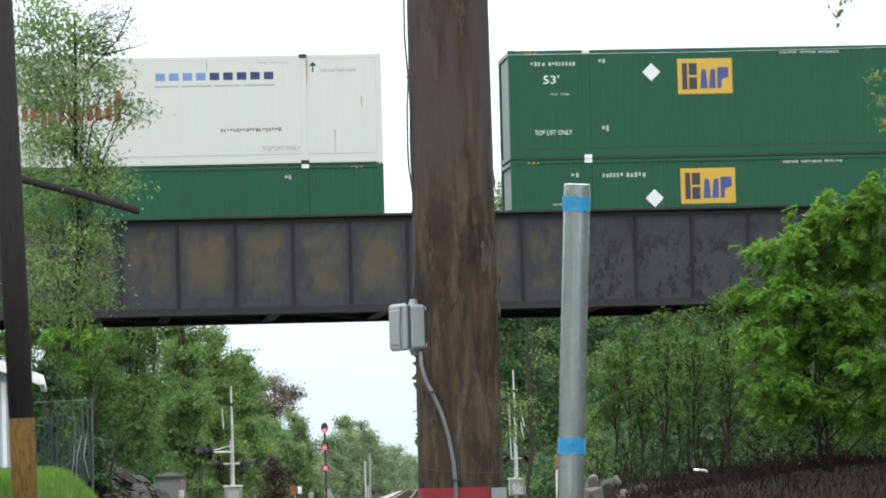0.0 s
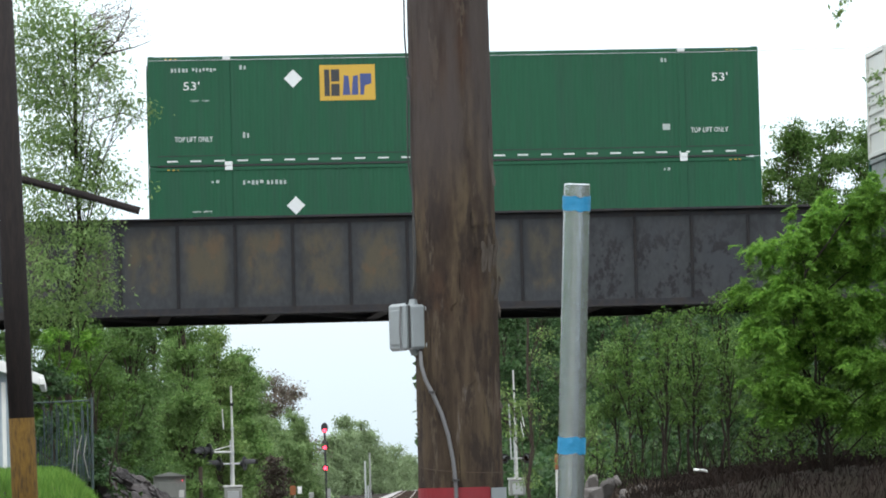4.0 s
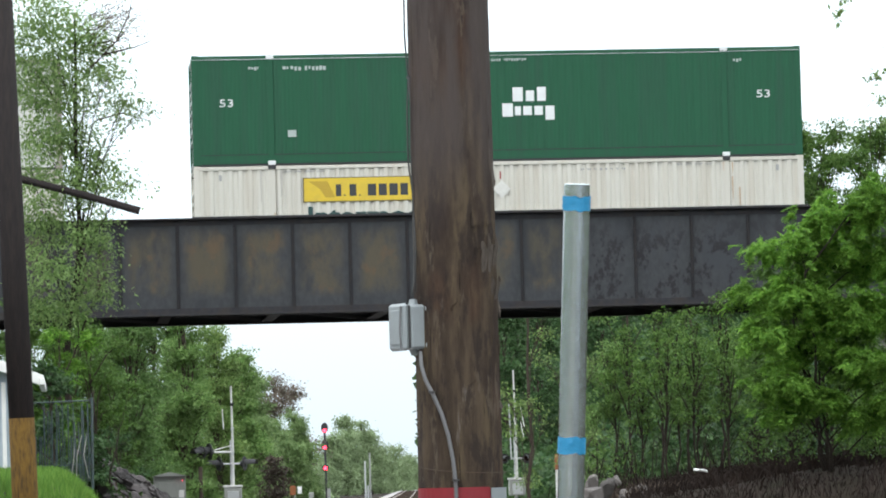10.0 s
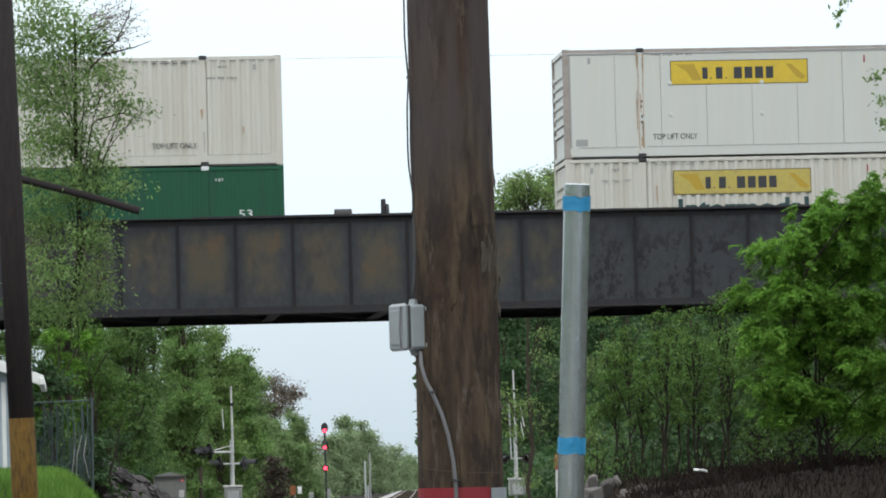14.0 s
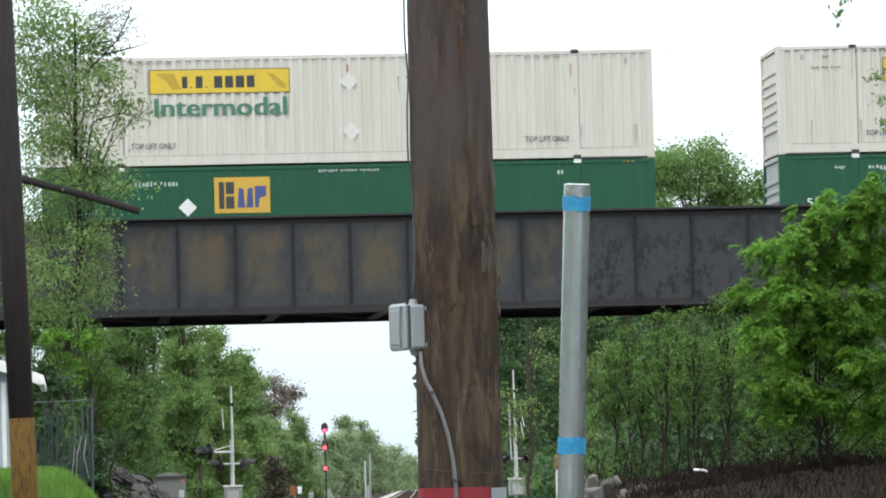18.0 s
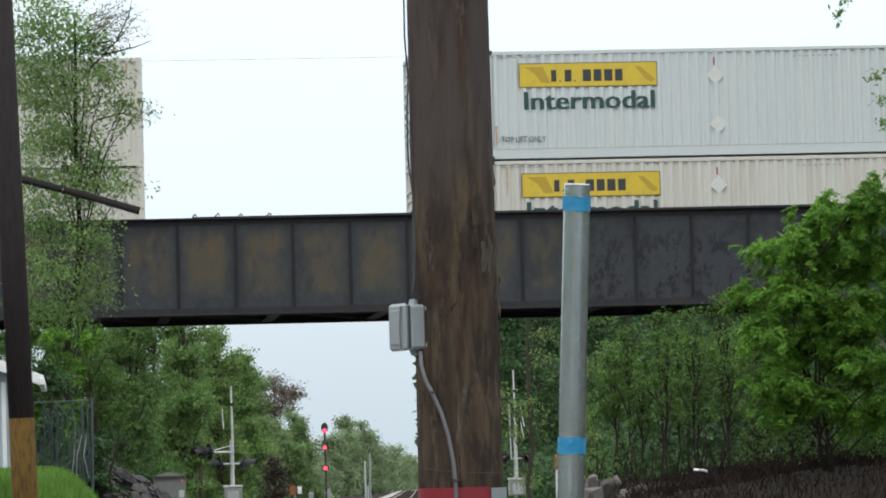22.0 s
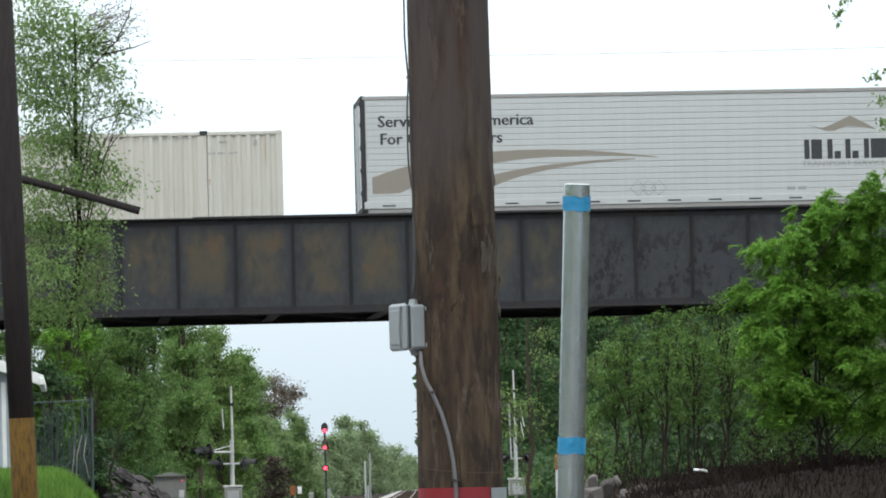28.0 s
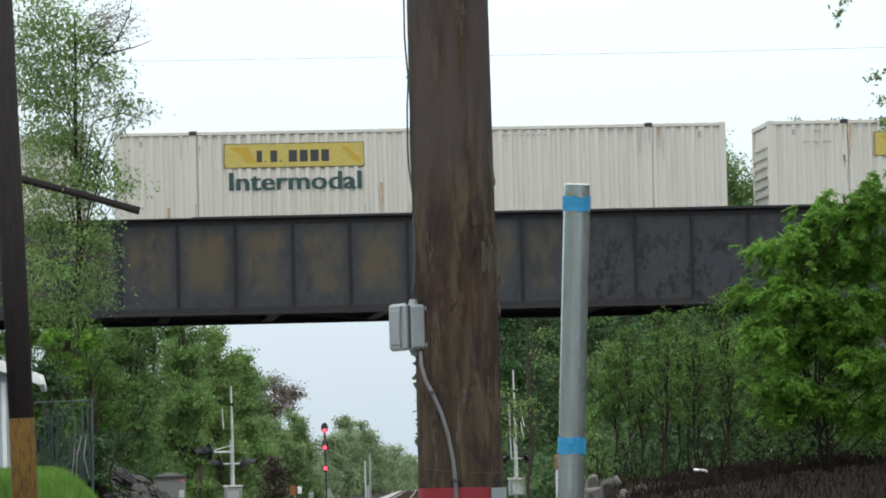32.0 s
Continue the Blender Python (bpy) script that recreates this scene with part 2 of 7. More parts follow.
def girder_paint():
    """Old bridge paint: blue-grey, rubbed to ochre in the middle of the panels of one half, flaking black in the other."""
    k = Nodes("weathered_girder_paint")
    x, z = k.xyz.outputs["X"], k.xyz.outputs["Z"]
    u = k.math("FRACT", k.math("DIVIDE", k.math("SUBTRACT", x, STIFF0 - 148.0), STIFF_STEP))
    mid = k.span(k.math("ABSOLUTE", k.math("SUBTRACT", u, 0.5)), 0.46, 0.22)
    tall = k.math("MULTIPLY", k.span(z, 6.35, 6.75), k.span(z, 8.35, 7.9))
    worn = k.math("MULTIPLY", mid, tall)
    grain = k.field(7.0, (1, 1, 0.6), 7, 0.3, 0.7, 0.65)
    c = k.over((0.037, 0.040, 0.044, 1), (0.050, 0.053, 0.057, 1), grain)
    c = k.over(c, (0.030, 0.033, 0.037, 1), k.field(1.1, (1, 1, 0.5), 5, 0.50, 0.62, 0.6, 0.8))
    rubbed = k.math("MULTIPLY", k.math("MULTIPLY", worn, k.span(x, 13.2, 12.2)), k.field(1.25, (1, 1, 0.6), 6, 0.36, 0.62, 0.62))
    c = k.over(c, (0.088, 0.074, 0.047, 1), k.math("MULTIPLY", rubbed, 0.85))
    c = k.over(c, (0.105, 0.072, 0.042, 1), k.math("MULTIPLY", rubbed, k.field(2.0, (1, 1, 0.8), 4, 0.54, 0.64, 0.6, 0.75)))
    c = k.over(c, (0.042, 0.046, 0.052, 1), k.math("MULTIPLY", k.math("MULTIPLY", worn, k.span(x, 12.6, 13.6)), k.field(1.0, (1, 1, 0.6), 5, 0.42, 0.56, 0.6)))
    flakes = k.math("MULTIPLY", k.math("MULTIPLY", k.span(x, 12.6, 13.6), k.span(z, 8.3, 7.3, 0.25, 1.0)), k.field(3.2, (1, 1, 0.7), 9, 0.50, 0.58, 0.72))
    c = k.over(c, (0.018, 0.016, 0.019, 1), k.math("MULTIPLY", flakes, 0.9))
    c = k.over(c, (0.16, 0.085, 0.04, 1), k.math("MULTIPLY", k.field(6.0, (1, 1, 0.5), 6, 0.68, 0.72, 0.7, 0.7), worn))
    k.b.inputs["Metallic"].default_value = 0.1
    return k.finish(c, 0.62, grain, 0.35)


GIRDER = girder_paint()
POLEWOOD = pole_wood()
DARKPOLE = surface("black_tarred_pole_wood", (0.03, 0.026, 0.026), 0.8, 0, 0.3, (0.05, 0.04, 0.035), 0.5, 2.0, 0.4, (4, 4, 0.4))
TANPOLE = surface("bare_tan_pole_wood", (0.12, 0.070, 0.018), 0.8, 0, 0.4, (0.035, 0.024, 0.015), 0.85, 3.0, 0.4, (3, 3, 0.6))
BOXGREY = surface("grey_enclosure_plastic", (0.27, 0.30, 0.31), 0.45, 0, 0.06, (0.24, 0.26, 0.27), 0.4, 4.0, 0.03)
CONDUIT = surface("grey_conduit", (0.14, 0.14, 0.145), 0.5, 0, 0.1, None, 0, 4.0, 0.05)
CABLE = surface("black_cable", (0.05, 0.05, 0.05), 0.6, 0, 0.1, None, 0, 4.0, 0.05)
REDSIGN = surface("red_sheet", (0.22, 0.015, 0.023), 0.4, 0, 0.15, None, 0, 4.0, 0.05)
BARK = surface("grey_brown_bark", (0.075, 0.06, 0.048), 0.9, 0, 0.35, (0.035, 0.028, 0.022), 0.6, 3.0, 0.5, (2, 2, 0.5))
DARKBARK = surface("dark_wet_bark", (0.035, 0.028, 0.023), 0.85, 0, 0.35, (0.02, 0.016, 0.013), 0.6, 3.0, 0.5, (2, 2, 0.5))
GROUND = surface("earth_and_leaf_litter", (0.025, 0.019, 0.015), 0.95, 0, 0.35, (0.018, 0.02, 0.011), 0.7, 0.5, 0.6, stain_scale=0.3)
BALLAST = surface("grey_ballast", (0.36, 0.345, 0.335), 0.95, 0, 0.3, (0.22, 0.20, 0.19), 0.6, 3.0, 0.8)
ROCK = surface("grey_rock", (0.17, 0.155, 0.145), 0.9, 0, 0.45, (0.07, 0.058, 0.05), 0.7, 5.0, 0.8, rand="object", rand_amount=0.4)
DARKROCK = surface("dark_riprap", (0.062, 0.054, 0.053), 0.8, 0, 0.35, (0.034, 0.029, 0.027), 0.6, 4.0, 0.5, rand="object", rand_amount=0.65)
GRASS = leaf_surface("spring_grass", (0.085, 0.20, 0.03), (0.165, 0.29, 0.055), 0.35)
DEADGRASS = leaf_surface("dead_grass", (0.033, 0.023, 0.019), (0.013, 0.0095, 0.008), 0.15)
LEAF_L = leaf_surface("grey_green_leaves", (0.13, 0.225, 0.068), (0.285, 0.40, 0.155), 0.5)
LEAF_R = leaf_surface("bright_green_leaves", (0.085, 0.21, 0.028), (0.20, 0.37, 0.055), 0.38)
LEAF_S = leaf_surface("sapling_leaves", (0.055, 0.122, 0.025), (0.13, 0.225, 0.05), 0.35)
LEAF_M = leaf_surface("mid_green_leaves", (0.11, 0.21, 0.055), (0.225, 0.345, 0.115))
LEAF_D = leaf_surface("deep_green_leaves", (0.083, 0.165, 0.047), (0.165, 0.265, 0.088))
STRAW = leaf_surface("pale_dead_straw", (0.13, 0.098, 0.070), (0.050, 0.038, 0.030), 0.15)
LEAF_P = leaf_surface("purple_brown_leaves", (0.15, 0.15, 0.095), (0.22, 0.165, 0.15))
# leaf colour of the farthest trees, with rain haze mixed in
LEAF_F = leaf_surface("haze_paled_leaves", (0.19, 0.265, 0.13), (0.30, 0.38, 0.21))
SHEDWALL = surface("blue_grey_siding", (0.36, 0.42, 0.47), 0.7, 0, 0.1, None, 0, 1.0, 0.1)
SHEDTRIM = surface("white_trim_paint", (0.78, 0.78, 0.76), 0.5, 0, 0.06, (0.6, 0.6, 0.58), 0.4, 1.0, 0.05)
SHINGLE = surface("dark_roof_shingle", (0.07, 0.07, 0.075), 0.85, 0, 0.3, None, 0, 2.0, 0.4)
FENCEMETAL = surface("weathered_grey_fence", (0.055, 0.085, 0.088), 0.7, 0.2, 0.3, (0.08, 0.08, 0.07), 0.5, 2.0, 0.2)
CABINET = surface("beige_grey_cabinet_paint", (0.27, 0.28, 0.26), 0.5, 0, 0.08, (0.20, 0.20, 0.18), 0.4, 1.0, 0.05)
SIGNALBLACK = surface("black_signal_paint", (0.02, 0.02, 0.022), 0.6, 0, 0.2, None, 0, 3.0, 0.05)
ALU = surface("dull_aluminium", (0.50, 0.51, 0.52), 0.45, 0.6, 0.1, None, 0, 3.0, 0.05)
GATEWHITE = surface("weathered_gate_paint", (0.55, 0.55, 0.53), 0.6, 0, 0.1, None, 0, 3.0, 0.05)
GATERED = surface("faded_red_paint", (0.40, 0.08, 0.06), 0.6, 0, 0.1, None, 0, 3.0, 0.05)
ORANGE = surface("orange_plastic", (0.25, 0.085, 0.028), 0.5, 0, 0.1, None, 0, 3.0, 0.05)
TRAILERSKIN = surface("white_trailer_skin", (0.545, 0.56, 0.55), 0.35, 0.2, 0.06, (0.50, 0.50, 0.48), 0.4, 0.6, 0.04, (1.8, 1, 0.15))
SWOOSH = surface("tan_stripe_vinyl", (0.27, 0.245, 0.20), 0.45, 0, 0.06, None, 0, 1.0, 0.02)
TYRE = surface("tyre_rubber", (0.02, 0.02, 0.02), 0.85, 0, 0.2, None, 0, 3.0, 0.2)
RED_GLOW = glowing("red_signal_lens", (1.0, 0.055, 0.10), 5.0)
LENS = surface("dark_lens_glass", (0.03, 0.012, 0.012), 0.15, 0, 0.1, None, 0, 3.0, 0.0)


# ------------------------------------------------------------ mesh helpers
for dull in (DARKBARK, GROUND, DEADGRASS, TANPOLE, DARKPOLE, BARK, POLEWOOD, STEEL, TIE):
    dull.node_tree.nodes["Principled BSDF"].inputs["Specular IOR Level"].default_value = 0.08
GREEN.node_tree.nodes["Principled BSDF"].inputs["Specular IOR Level"].default_value = 0.25
GIRDER.node_tree.nodes["Principled BSDF"].inputs["Specular IOR Level"].default_value = 0.3


class Shape:
    """Collects vertices and faces of one mesh."""

    def __init__(self):
        self.v, self.f = [], []

    def add(self, v, f):
        k = len(self.v)
        self.v += [tuple(p) for p in v]
        self.f += [[i + k for i in q] for q in f]
        return self

    def box(self, x0, y0, z0, x1, y1, z1, bev=0.0, turn=None):
        b = min(bev, 0.45 * min(x1 - x0, y1 - y0, z1 - z0))
        if b <= 0:
            v = [(x, y, z) for x in (x0, x1) for y in (y0, y1) for z in (z0, z1)]
            f = [(0, 1, 3, 2), (4, 6, 7, 5), (0, 4, 5, 1), (2, 3, 7, 6), (0, 2, 6, 4), (1, 5, 7, 3)]
        else:
            v, key = [], {}
            X, Y, Z = (x0, x1), (y0, y1), (z0, z1)
            sg = (1, -1)
            for i in (0, 1):
                for j in (0, 1):
                    for k in (0, 1):
                        for ax in range(3):
                            p = [X[i] + sg[i] * b, Y[j] + sg[j] * b, Z[k] + sg[k] * b]
                            p[ax] = (X[i], Y[j], Z[k])[ax]
                            key[(i, j, k, ax)] = len(v)
                            v.append(tuple(p))
            f = []
            for ax in range(3):
                for s in (0, 1):
                    o = [a for a in range(3) if a != ax]
                    q = []
                    for c in ((0, 0), (1, 0), (1, 1), (0, 1)):
                        w = [0, 0, 0]
                        w[ax], w[o[0]], w[o[1]] = s, c[0], c[1]
                        q.append(key[(*w, ax)])
                    f.append(q)
            for ax in range(3):
                o = [a for a in range(3) if a != ax]
                for c in ((0, 0), (1, 0), (1, 1), (0, 1)):
                    w0, w1 = [0, 0, 0], [0, 0, 0]
                    w0[ax], w1[ax] = 0, 1
                    w0[o[0]] = w1[o[0]] = c[0]
                    w0[o[1]] = w1[o[1]] = c[1]
                    f.append([key[(*w0, o[0])], key[(*w1, o[0])], key[(*w1, o[1])], key[(*w0, o[1])]])
            for i in (0, 1):
                for j in (0, 1):
                    for k in (0, 1):
                        f.append([key[(i, j, k, a)] for a in range(3)])
        if turn is not None:
            v = [tuple(turn @ Vector(p)) for p in v]
        return self.add(v, f)

    def tube(self, pts, radii, n=8, caps=True):
        """A tapered tube along points."""
        pts = [Vector(p) for p in pts]
        k = len(self.v)
        prev = None
        for i, p in enumerate(pts):
            d = (pts[min(i + 1, len(pts) - 1)] - pts[max(i - 1, 0)])
            d = d.normalized() if d.length > 1e-9 else Vector((0, 0, 1))
            if prev is None:
                a = d.orthogonal().normalized()
            else:
                a = (prev - prev.dot(d) * d)
                a = a.normalized() if a.length > 1e-6 else d.orthogonal().normalized()
            prev = a
            b = d.cross(a)
            r = radii[i] if isinstance(radii, (list, tuple)) else radii
            for j in range(n):
                t = 2 * math.pi * j / n
                self.v.append(tuple(p + r * (math.cos(t) * a + math.sin(t) * b)))
        for i in range(len(pts) - 1):
            for j in range(n):
                self.f.append([k + i * n + j, k + i * n + (j + 1) % n, k + (i + 1) * n + (j + 1) % n, k + (i + 1) * n + j])
        if caps:
            self.f.append([k + j for j in range(n)][::-1])
            self.f.append([k + (len(pts) - 1) * n + j for j in range(n)])
        return self

    def plate(self, outline, y, t):
        """An outline in x and z, t thick, its face at y towards the viewer's side."""
        n = len(outline)
        v = [(x, y, z) for x, z in outline] + [(x, y + t, z) for x, z in outline]
        f = [list(range(n)), [n + i for i in range(n)][::-1]] + [[i, n + i, n + (i + 1) % n, (i + 1) % n] for i in range(n)]
        return self.add(v, f)

    def mesh(self, name, smooth=False):
        me = bpy.data.meshes.new(name)
        me.from_pydata(self.v, [], self.f)
        bm = bmesh.new()
        bm.from_mesh(me)
        bmesh.ops.recalc_face_normals(bm, faces=bm.faces)
        bm.to_mesh(me)
        bm.free()
        if smooth:
            me.shade_smooth()
        me.update()
        return me


def part(name, shape, material, parent, label="", m=None, smooth=False):
    """One mesh object under a thing or a part; shape is a Shape or ready mesh data."""
    me = shape.mesh(name, smooth) if isinstance(shape, Shape) else shape
    if not me.materials:
        me.materials.append(material)
    ob = new(name, me)
    ob.parent = parent
    if m is not None:
        ob.matrix_basis = m
    if label:
        ob["label"] = label
    return ob


def thing(name, label, category, m=None, group="", kind=""):
    ob = new(name)
    if m is not None:
        ob.matrix_basis = m
    return tagged(ob, label, category, group, kind)


def solid(name, shape, material, label, category, m=None, group="", kind="", smooth=False):
    me = shape.mesh(name, smooth) if isinstance(shape, Shape) else shape
    if not me.materials:
        me.materials.append(material)
    ob = new(name, me)
    if m is not None:
        ob.matrix_basis = m
    return tagged(ob, label, category, group, kind)


MESHES = {}


def kept(key, make):
    """Mesh data built once and shared by alike parts."""
    if key not in MESHES:
        MESHES[key] = make()
    return MESHES[key]


def smooth01(t):
    t = min(1.0, max(0.0, t))
    return t * t * (3 - 2 * t)


# ------------------------------------------------------------ ground
def track_x(y):
    """Middle of the two tracks that pass under the bridge."""
    ks = [(-60, -9.6), (0, -5.4), (16, -3.9), (50, 3.1), (62, 4.6), (85, 6.7), (110, 8.9), (150, 12.3), (250, 20.6), (400, 33.0), (700, 57.5), (1600, 131.0)]
    if y <= ks[0][0]:
        return ks[0][1]
    for (a, xa), (b, xb) in zip(ks, ks[1:]):
        if y <= b:
            return xa + (xb - xa) * (y - a) / (b - a)
    return ks[-1][1] + (y - 1600) * 0.0817


def ground_z(x, y):
    s = x - track_x(y)
    end = 1 - smooth01((y - 122) / 25)
    near, near_r = smooth01((y - 55) / 5) * end, smooth01((y - 79) / 8) * end
    left = 1.72 * smooth01((1.55 - x) / 1.9) * (1 - smooth01((y - 81) / 6))
    right = 1.2 * smooth01((s - 3.0) / 2.0) + 0.5 * smooth01((s - 4.5) / 5.0) + 0.7 * smooth01((s - 9) / 12)
    z = near * left + near_r * right
    berm = 6.1 * smooth01((11.5 - abs(y - 112.9)) / 7.5)
    side = max(smooth01((-3.4 - x) / 1.2), smooth01((x - 22.4) / 1.2))
    z = max(z, berm * side)
    z += 0.06 * noise.noise((x * 0.8, y * 0.8, 0)) * smooth01((abs(s) - 4) / 2)
    return z


def spread(lo, hi, fine, far):
    """Grid lines: fine steps between lo and hi, growing steps out to far."""
    out = list(np.arange(lo, hi + 1e-6, fine))
    step, p = fine, hi
    while p < far:
        step *= 1.35
        p += step
        out.append(p)
    step, p = fine, lo
    while p > -far:
        step *= 1.35
        p -= step
        out.insert(0, p)
    return out


gx, gy = spread(-8, 30, 0.5, 3000), spread(50, 135, 0.8, 3500)
gv = [(x, y, ground_z(x, y)) for y in gy for x in gx]
gf = [[j * len(gx) + i, j * len(gx) + i + 1, (j + 1) * len(gx) + i + 1, (j + 1) * len(gx) + i] for j in range(len(gy) - 1) for i in range(len(gx) - 1)]
solid("ground", Shape().add(gv, gf), GROUND, "brown earth ground with grass and leaf litter", "ground", kind="structure", smooth=True)


def strip(centre, half, z, ys, drop):
    s = Shape()
    v, f = [], []
    for y in ys:
        x = centre(y)
        v += [(x - half - drop, y, 0.0), (x - half, y, z), (x + half, y, z), (x + half + drop, y, 0.0)]
    for i in range(len(ys) - 1):
        for k in range(3):
            f.append([i * 4 + k, i * 4 + k + 1, i * 4 + 5 + k, i * 4 + 4 + k])
    return s.add(v, f)


TRACK_YS = list(range(-60, 200, 6)) + list(range(200, 1600, 25))
solid("ballast_bed", strip(track_x, 3.9, 0.19, TRACK_YS, 0.8), BALLAST, "grey crushed stone ballast under two tracks", "ballast", kind="structure")
for off in (-2.0, 2.0):
    tr = thing("railway_track", "worn steel rails on dark wooden ties", "railway track", kind="structure")
    for g in (-0.72, 0.72):
        part("rail", Shape().tube([(track_x(y) + off + g, y, 0.27) for y in TRACK_YS], 0.05, 6), RAILSTEEL, tr)
    ties = Shape()
    for k in range(0, 560):
        y = -40 + k * 0.62 if k < 420 else 220 + (k - 420) * 3.0
        x = track_x(y) + off
        ties.box(x - 1.3, y - 0.11, 0.08, x + 1.3, y + 0.11, 0.21)
    part("ties", ties, TIE, tr)["kind"] = "stuff"

# ------------------------------------------------------------ railway bridge
Y0, Y1 = 109.4, 116.2           # outer faces of the two girders
GB, GT = 5.98, 8.50             # bottom and top of the girders
GX0, GX1 = -4.6, 23.8
RAIL_Z = 6.73


def girder(y_out, side):
    """side -1: outer face towards the viewer."""
    g = thing("plate_girder", "dark weathered riveted steel plate girder of a railway bridge", "bridge girder", kind="structure")
    yi = y_out - side * 0.16
    lo, hi = min(yi, yi - side * 0.02), max(yi, yi - side * 0.02)
    part("web", Shape().box(GX0, lo, GB + 0.05, GX1, hi, GT - 0.05), GIRDER, g, "dark grey web with brown rust patches")
    ya, yb = yi - 0.18, yi + 0.17
    part("top_flange", Shape().box(GX0, ya, GT - 0.05, GX1, yb, GT - 0.012, 0.006), STEEL, g)
    part("cover_plate", Shape().box(3.2, ya + 0.02, GT - 0.012, GX1 - 1.5, yb - 0.02, GT + 0.015, 0.005), STEEL, g)
    part("bottom_flange", Shape().box(GX0, ya, GB, GX1, yb, GB + 0.05, 0.006), STEEL, g)
    part("top_angle", Shape().box(GX0, min(yi, yi + side * 0.018), GT - 0.20, GX1, max(yi, yi + side * 0.018), GT - 0.05, 0.004), STEEL, g)
    part("bottom_angle", Shape().box(GX0, min(yi, yi + side * 0.018), GB + 0.05, GX1, max(yi, yi + side * 0.018), GB + 0.2, 0.004), STEEL, g)

    def stiff():
        return Shape().box(-0.045, -0.016, 0, 0.045, 0.0, GT - GB - 0.4, 0.004).box(-0.009, -0.095, 0, 0.009, -0.012, GT - GB - 0.4, 0.003).mesh("stiffener")
    me = kept("stiffener", stiff)
    k = -3
    while STIFF0 + k * STIFF_STEP < GX1:
        x = STIFF0 + k * STIFF_STEP
        part("stiffener", me, STEEL, g, m=pose(x, yi + (0.0 if side < 0 else 0.0), GB + 0.2, 0, 0, 0 if side < 0 else 180))
        k += 1
    return g


girder(Y0, -1)
girder(Y1, 1)
deck = thing("bridge_deck", "dark steel floor beams and bracing under the bridge", "bridge deck", kind="structure")
for k in range(10):
    x = GX0 + 1.4 + k * 2.85
    part("floor_beam", Shape().box(x - 0.15, Y0 + 0.18, GB + 0.06, x + 0.15, Y1 - 0.18, GB + 0.1, 0.004).box(x - 0.012, Y0 + 0.18, GB + 0.1, x + 0.012, Y1 - 0.18, GB + 0.5), STEEL, deck)
    if k < 9:
        part("brace", Shape().tube([(x + 0.15, Y0 + 0.4, GB + 0.08), (x + 2.7, Y1 - 0.4, GB + 0.08)], 0.05, 4), STEEL, deck)
for y in (111.9, 113.8):
    part("stringer", Shape().box(GX0, y - 0.13, GB + 0.15, GX1, y + 0.13, GB + 0.5), STEEL, deck)
part("deck_plate", Shape().box(GX0, Y0 + 0.2, GB + 0.5, GX1, Y1 - 0.2, GB + 0.53), STEEL, deck)
upper = thing("bridge_track", "steel rails on creosoted bridge ties", "railway track", kind="structure")
for g in (-0.72, 0.72):
    part("rail", Shape().box(-320, 112.86 + g - 0.035, RAIL_Z - 0.16, 330, 112.86 + g + 0.035, RAIL_Z, 0.01), RAILSTEEL, upper)
bt = Shape()
for k in range(-500, 520):
    bt.box(k * 0.62 - 0.11, 111.56, GB + 0.53 if -5 < k * 0.62 < 24 else 6.1, k * 0.62 + 0.11, 114.16, RAIL_Z - 0.16)
part("ties", bt, TIE, upper)["kind"] = "stuff"
for x0, x1 in ((-6.5, -3.0), (22.2, 25.6)):
    ab = thing("bridge_abutment", "stained concrete abutment carrying the bridge girders", "abutment", kind="structure")
    part("seat_wall", Shape().box(x0, 108.4, -0.2, x1, 117.2, GB, 0.03), CONCRETE, ab)
    part("coping", Shape().box(x0 - 0.1, 108.3, GB - 0.45, x1 + 0.1, 117.3, GB - 0.15, 0.03), CONCRETE, ab)


# ------------------------------------------------------------ train
L, H, W = 16.15, 2.896, 2.59
TRAIN_Y = 111.564 + W / 2
UNIT_X = [129.389, 109.877, 90.358, 66.851, 47.318, 27.759, 4.174, -15.287, -34.757, -58.548, -79.728, -98.002, -115.265, -132.1]
MOVING = []


def corrugated(pitch, depth, x0, x1, z0, z1):
    v, f = [], []
    n = int(round((x1 - x0) / pitch))
    p = (x1 - x0) / n
    xs = []
    for k in range(n):
        a = x0 + k * p
        xs += [(a, 0), (a + 0.30 * p, 0), (a + 0.42 * p, 0.55 * depth), (a + 0.52 * p, depth), (a + 0.78 * p, depth), (a + 0.89 * p, 0.55 * depth)]
    xs.append((x1, 0))
    for x, y in xs:
        v += [(x, y, z0), (x, y, z1)]
    for i in range(len(xs) - 1):
        f.append([2 * i, 2 * i + 2, 2 * i + 3, 2 * i + 1])
    return Shape().add(v, f).mesh("side_panel")


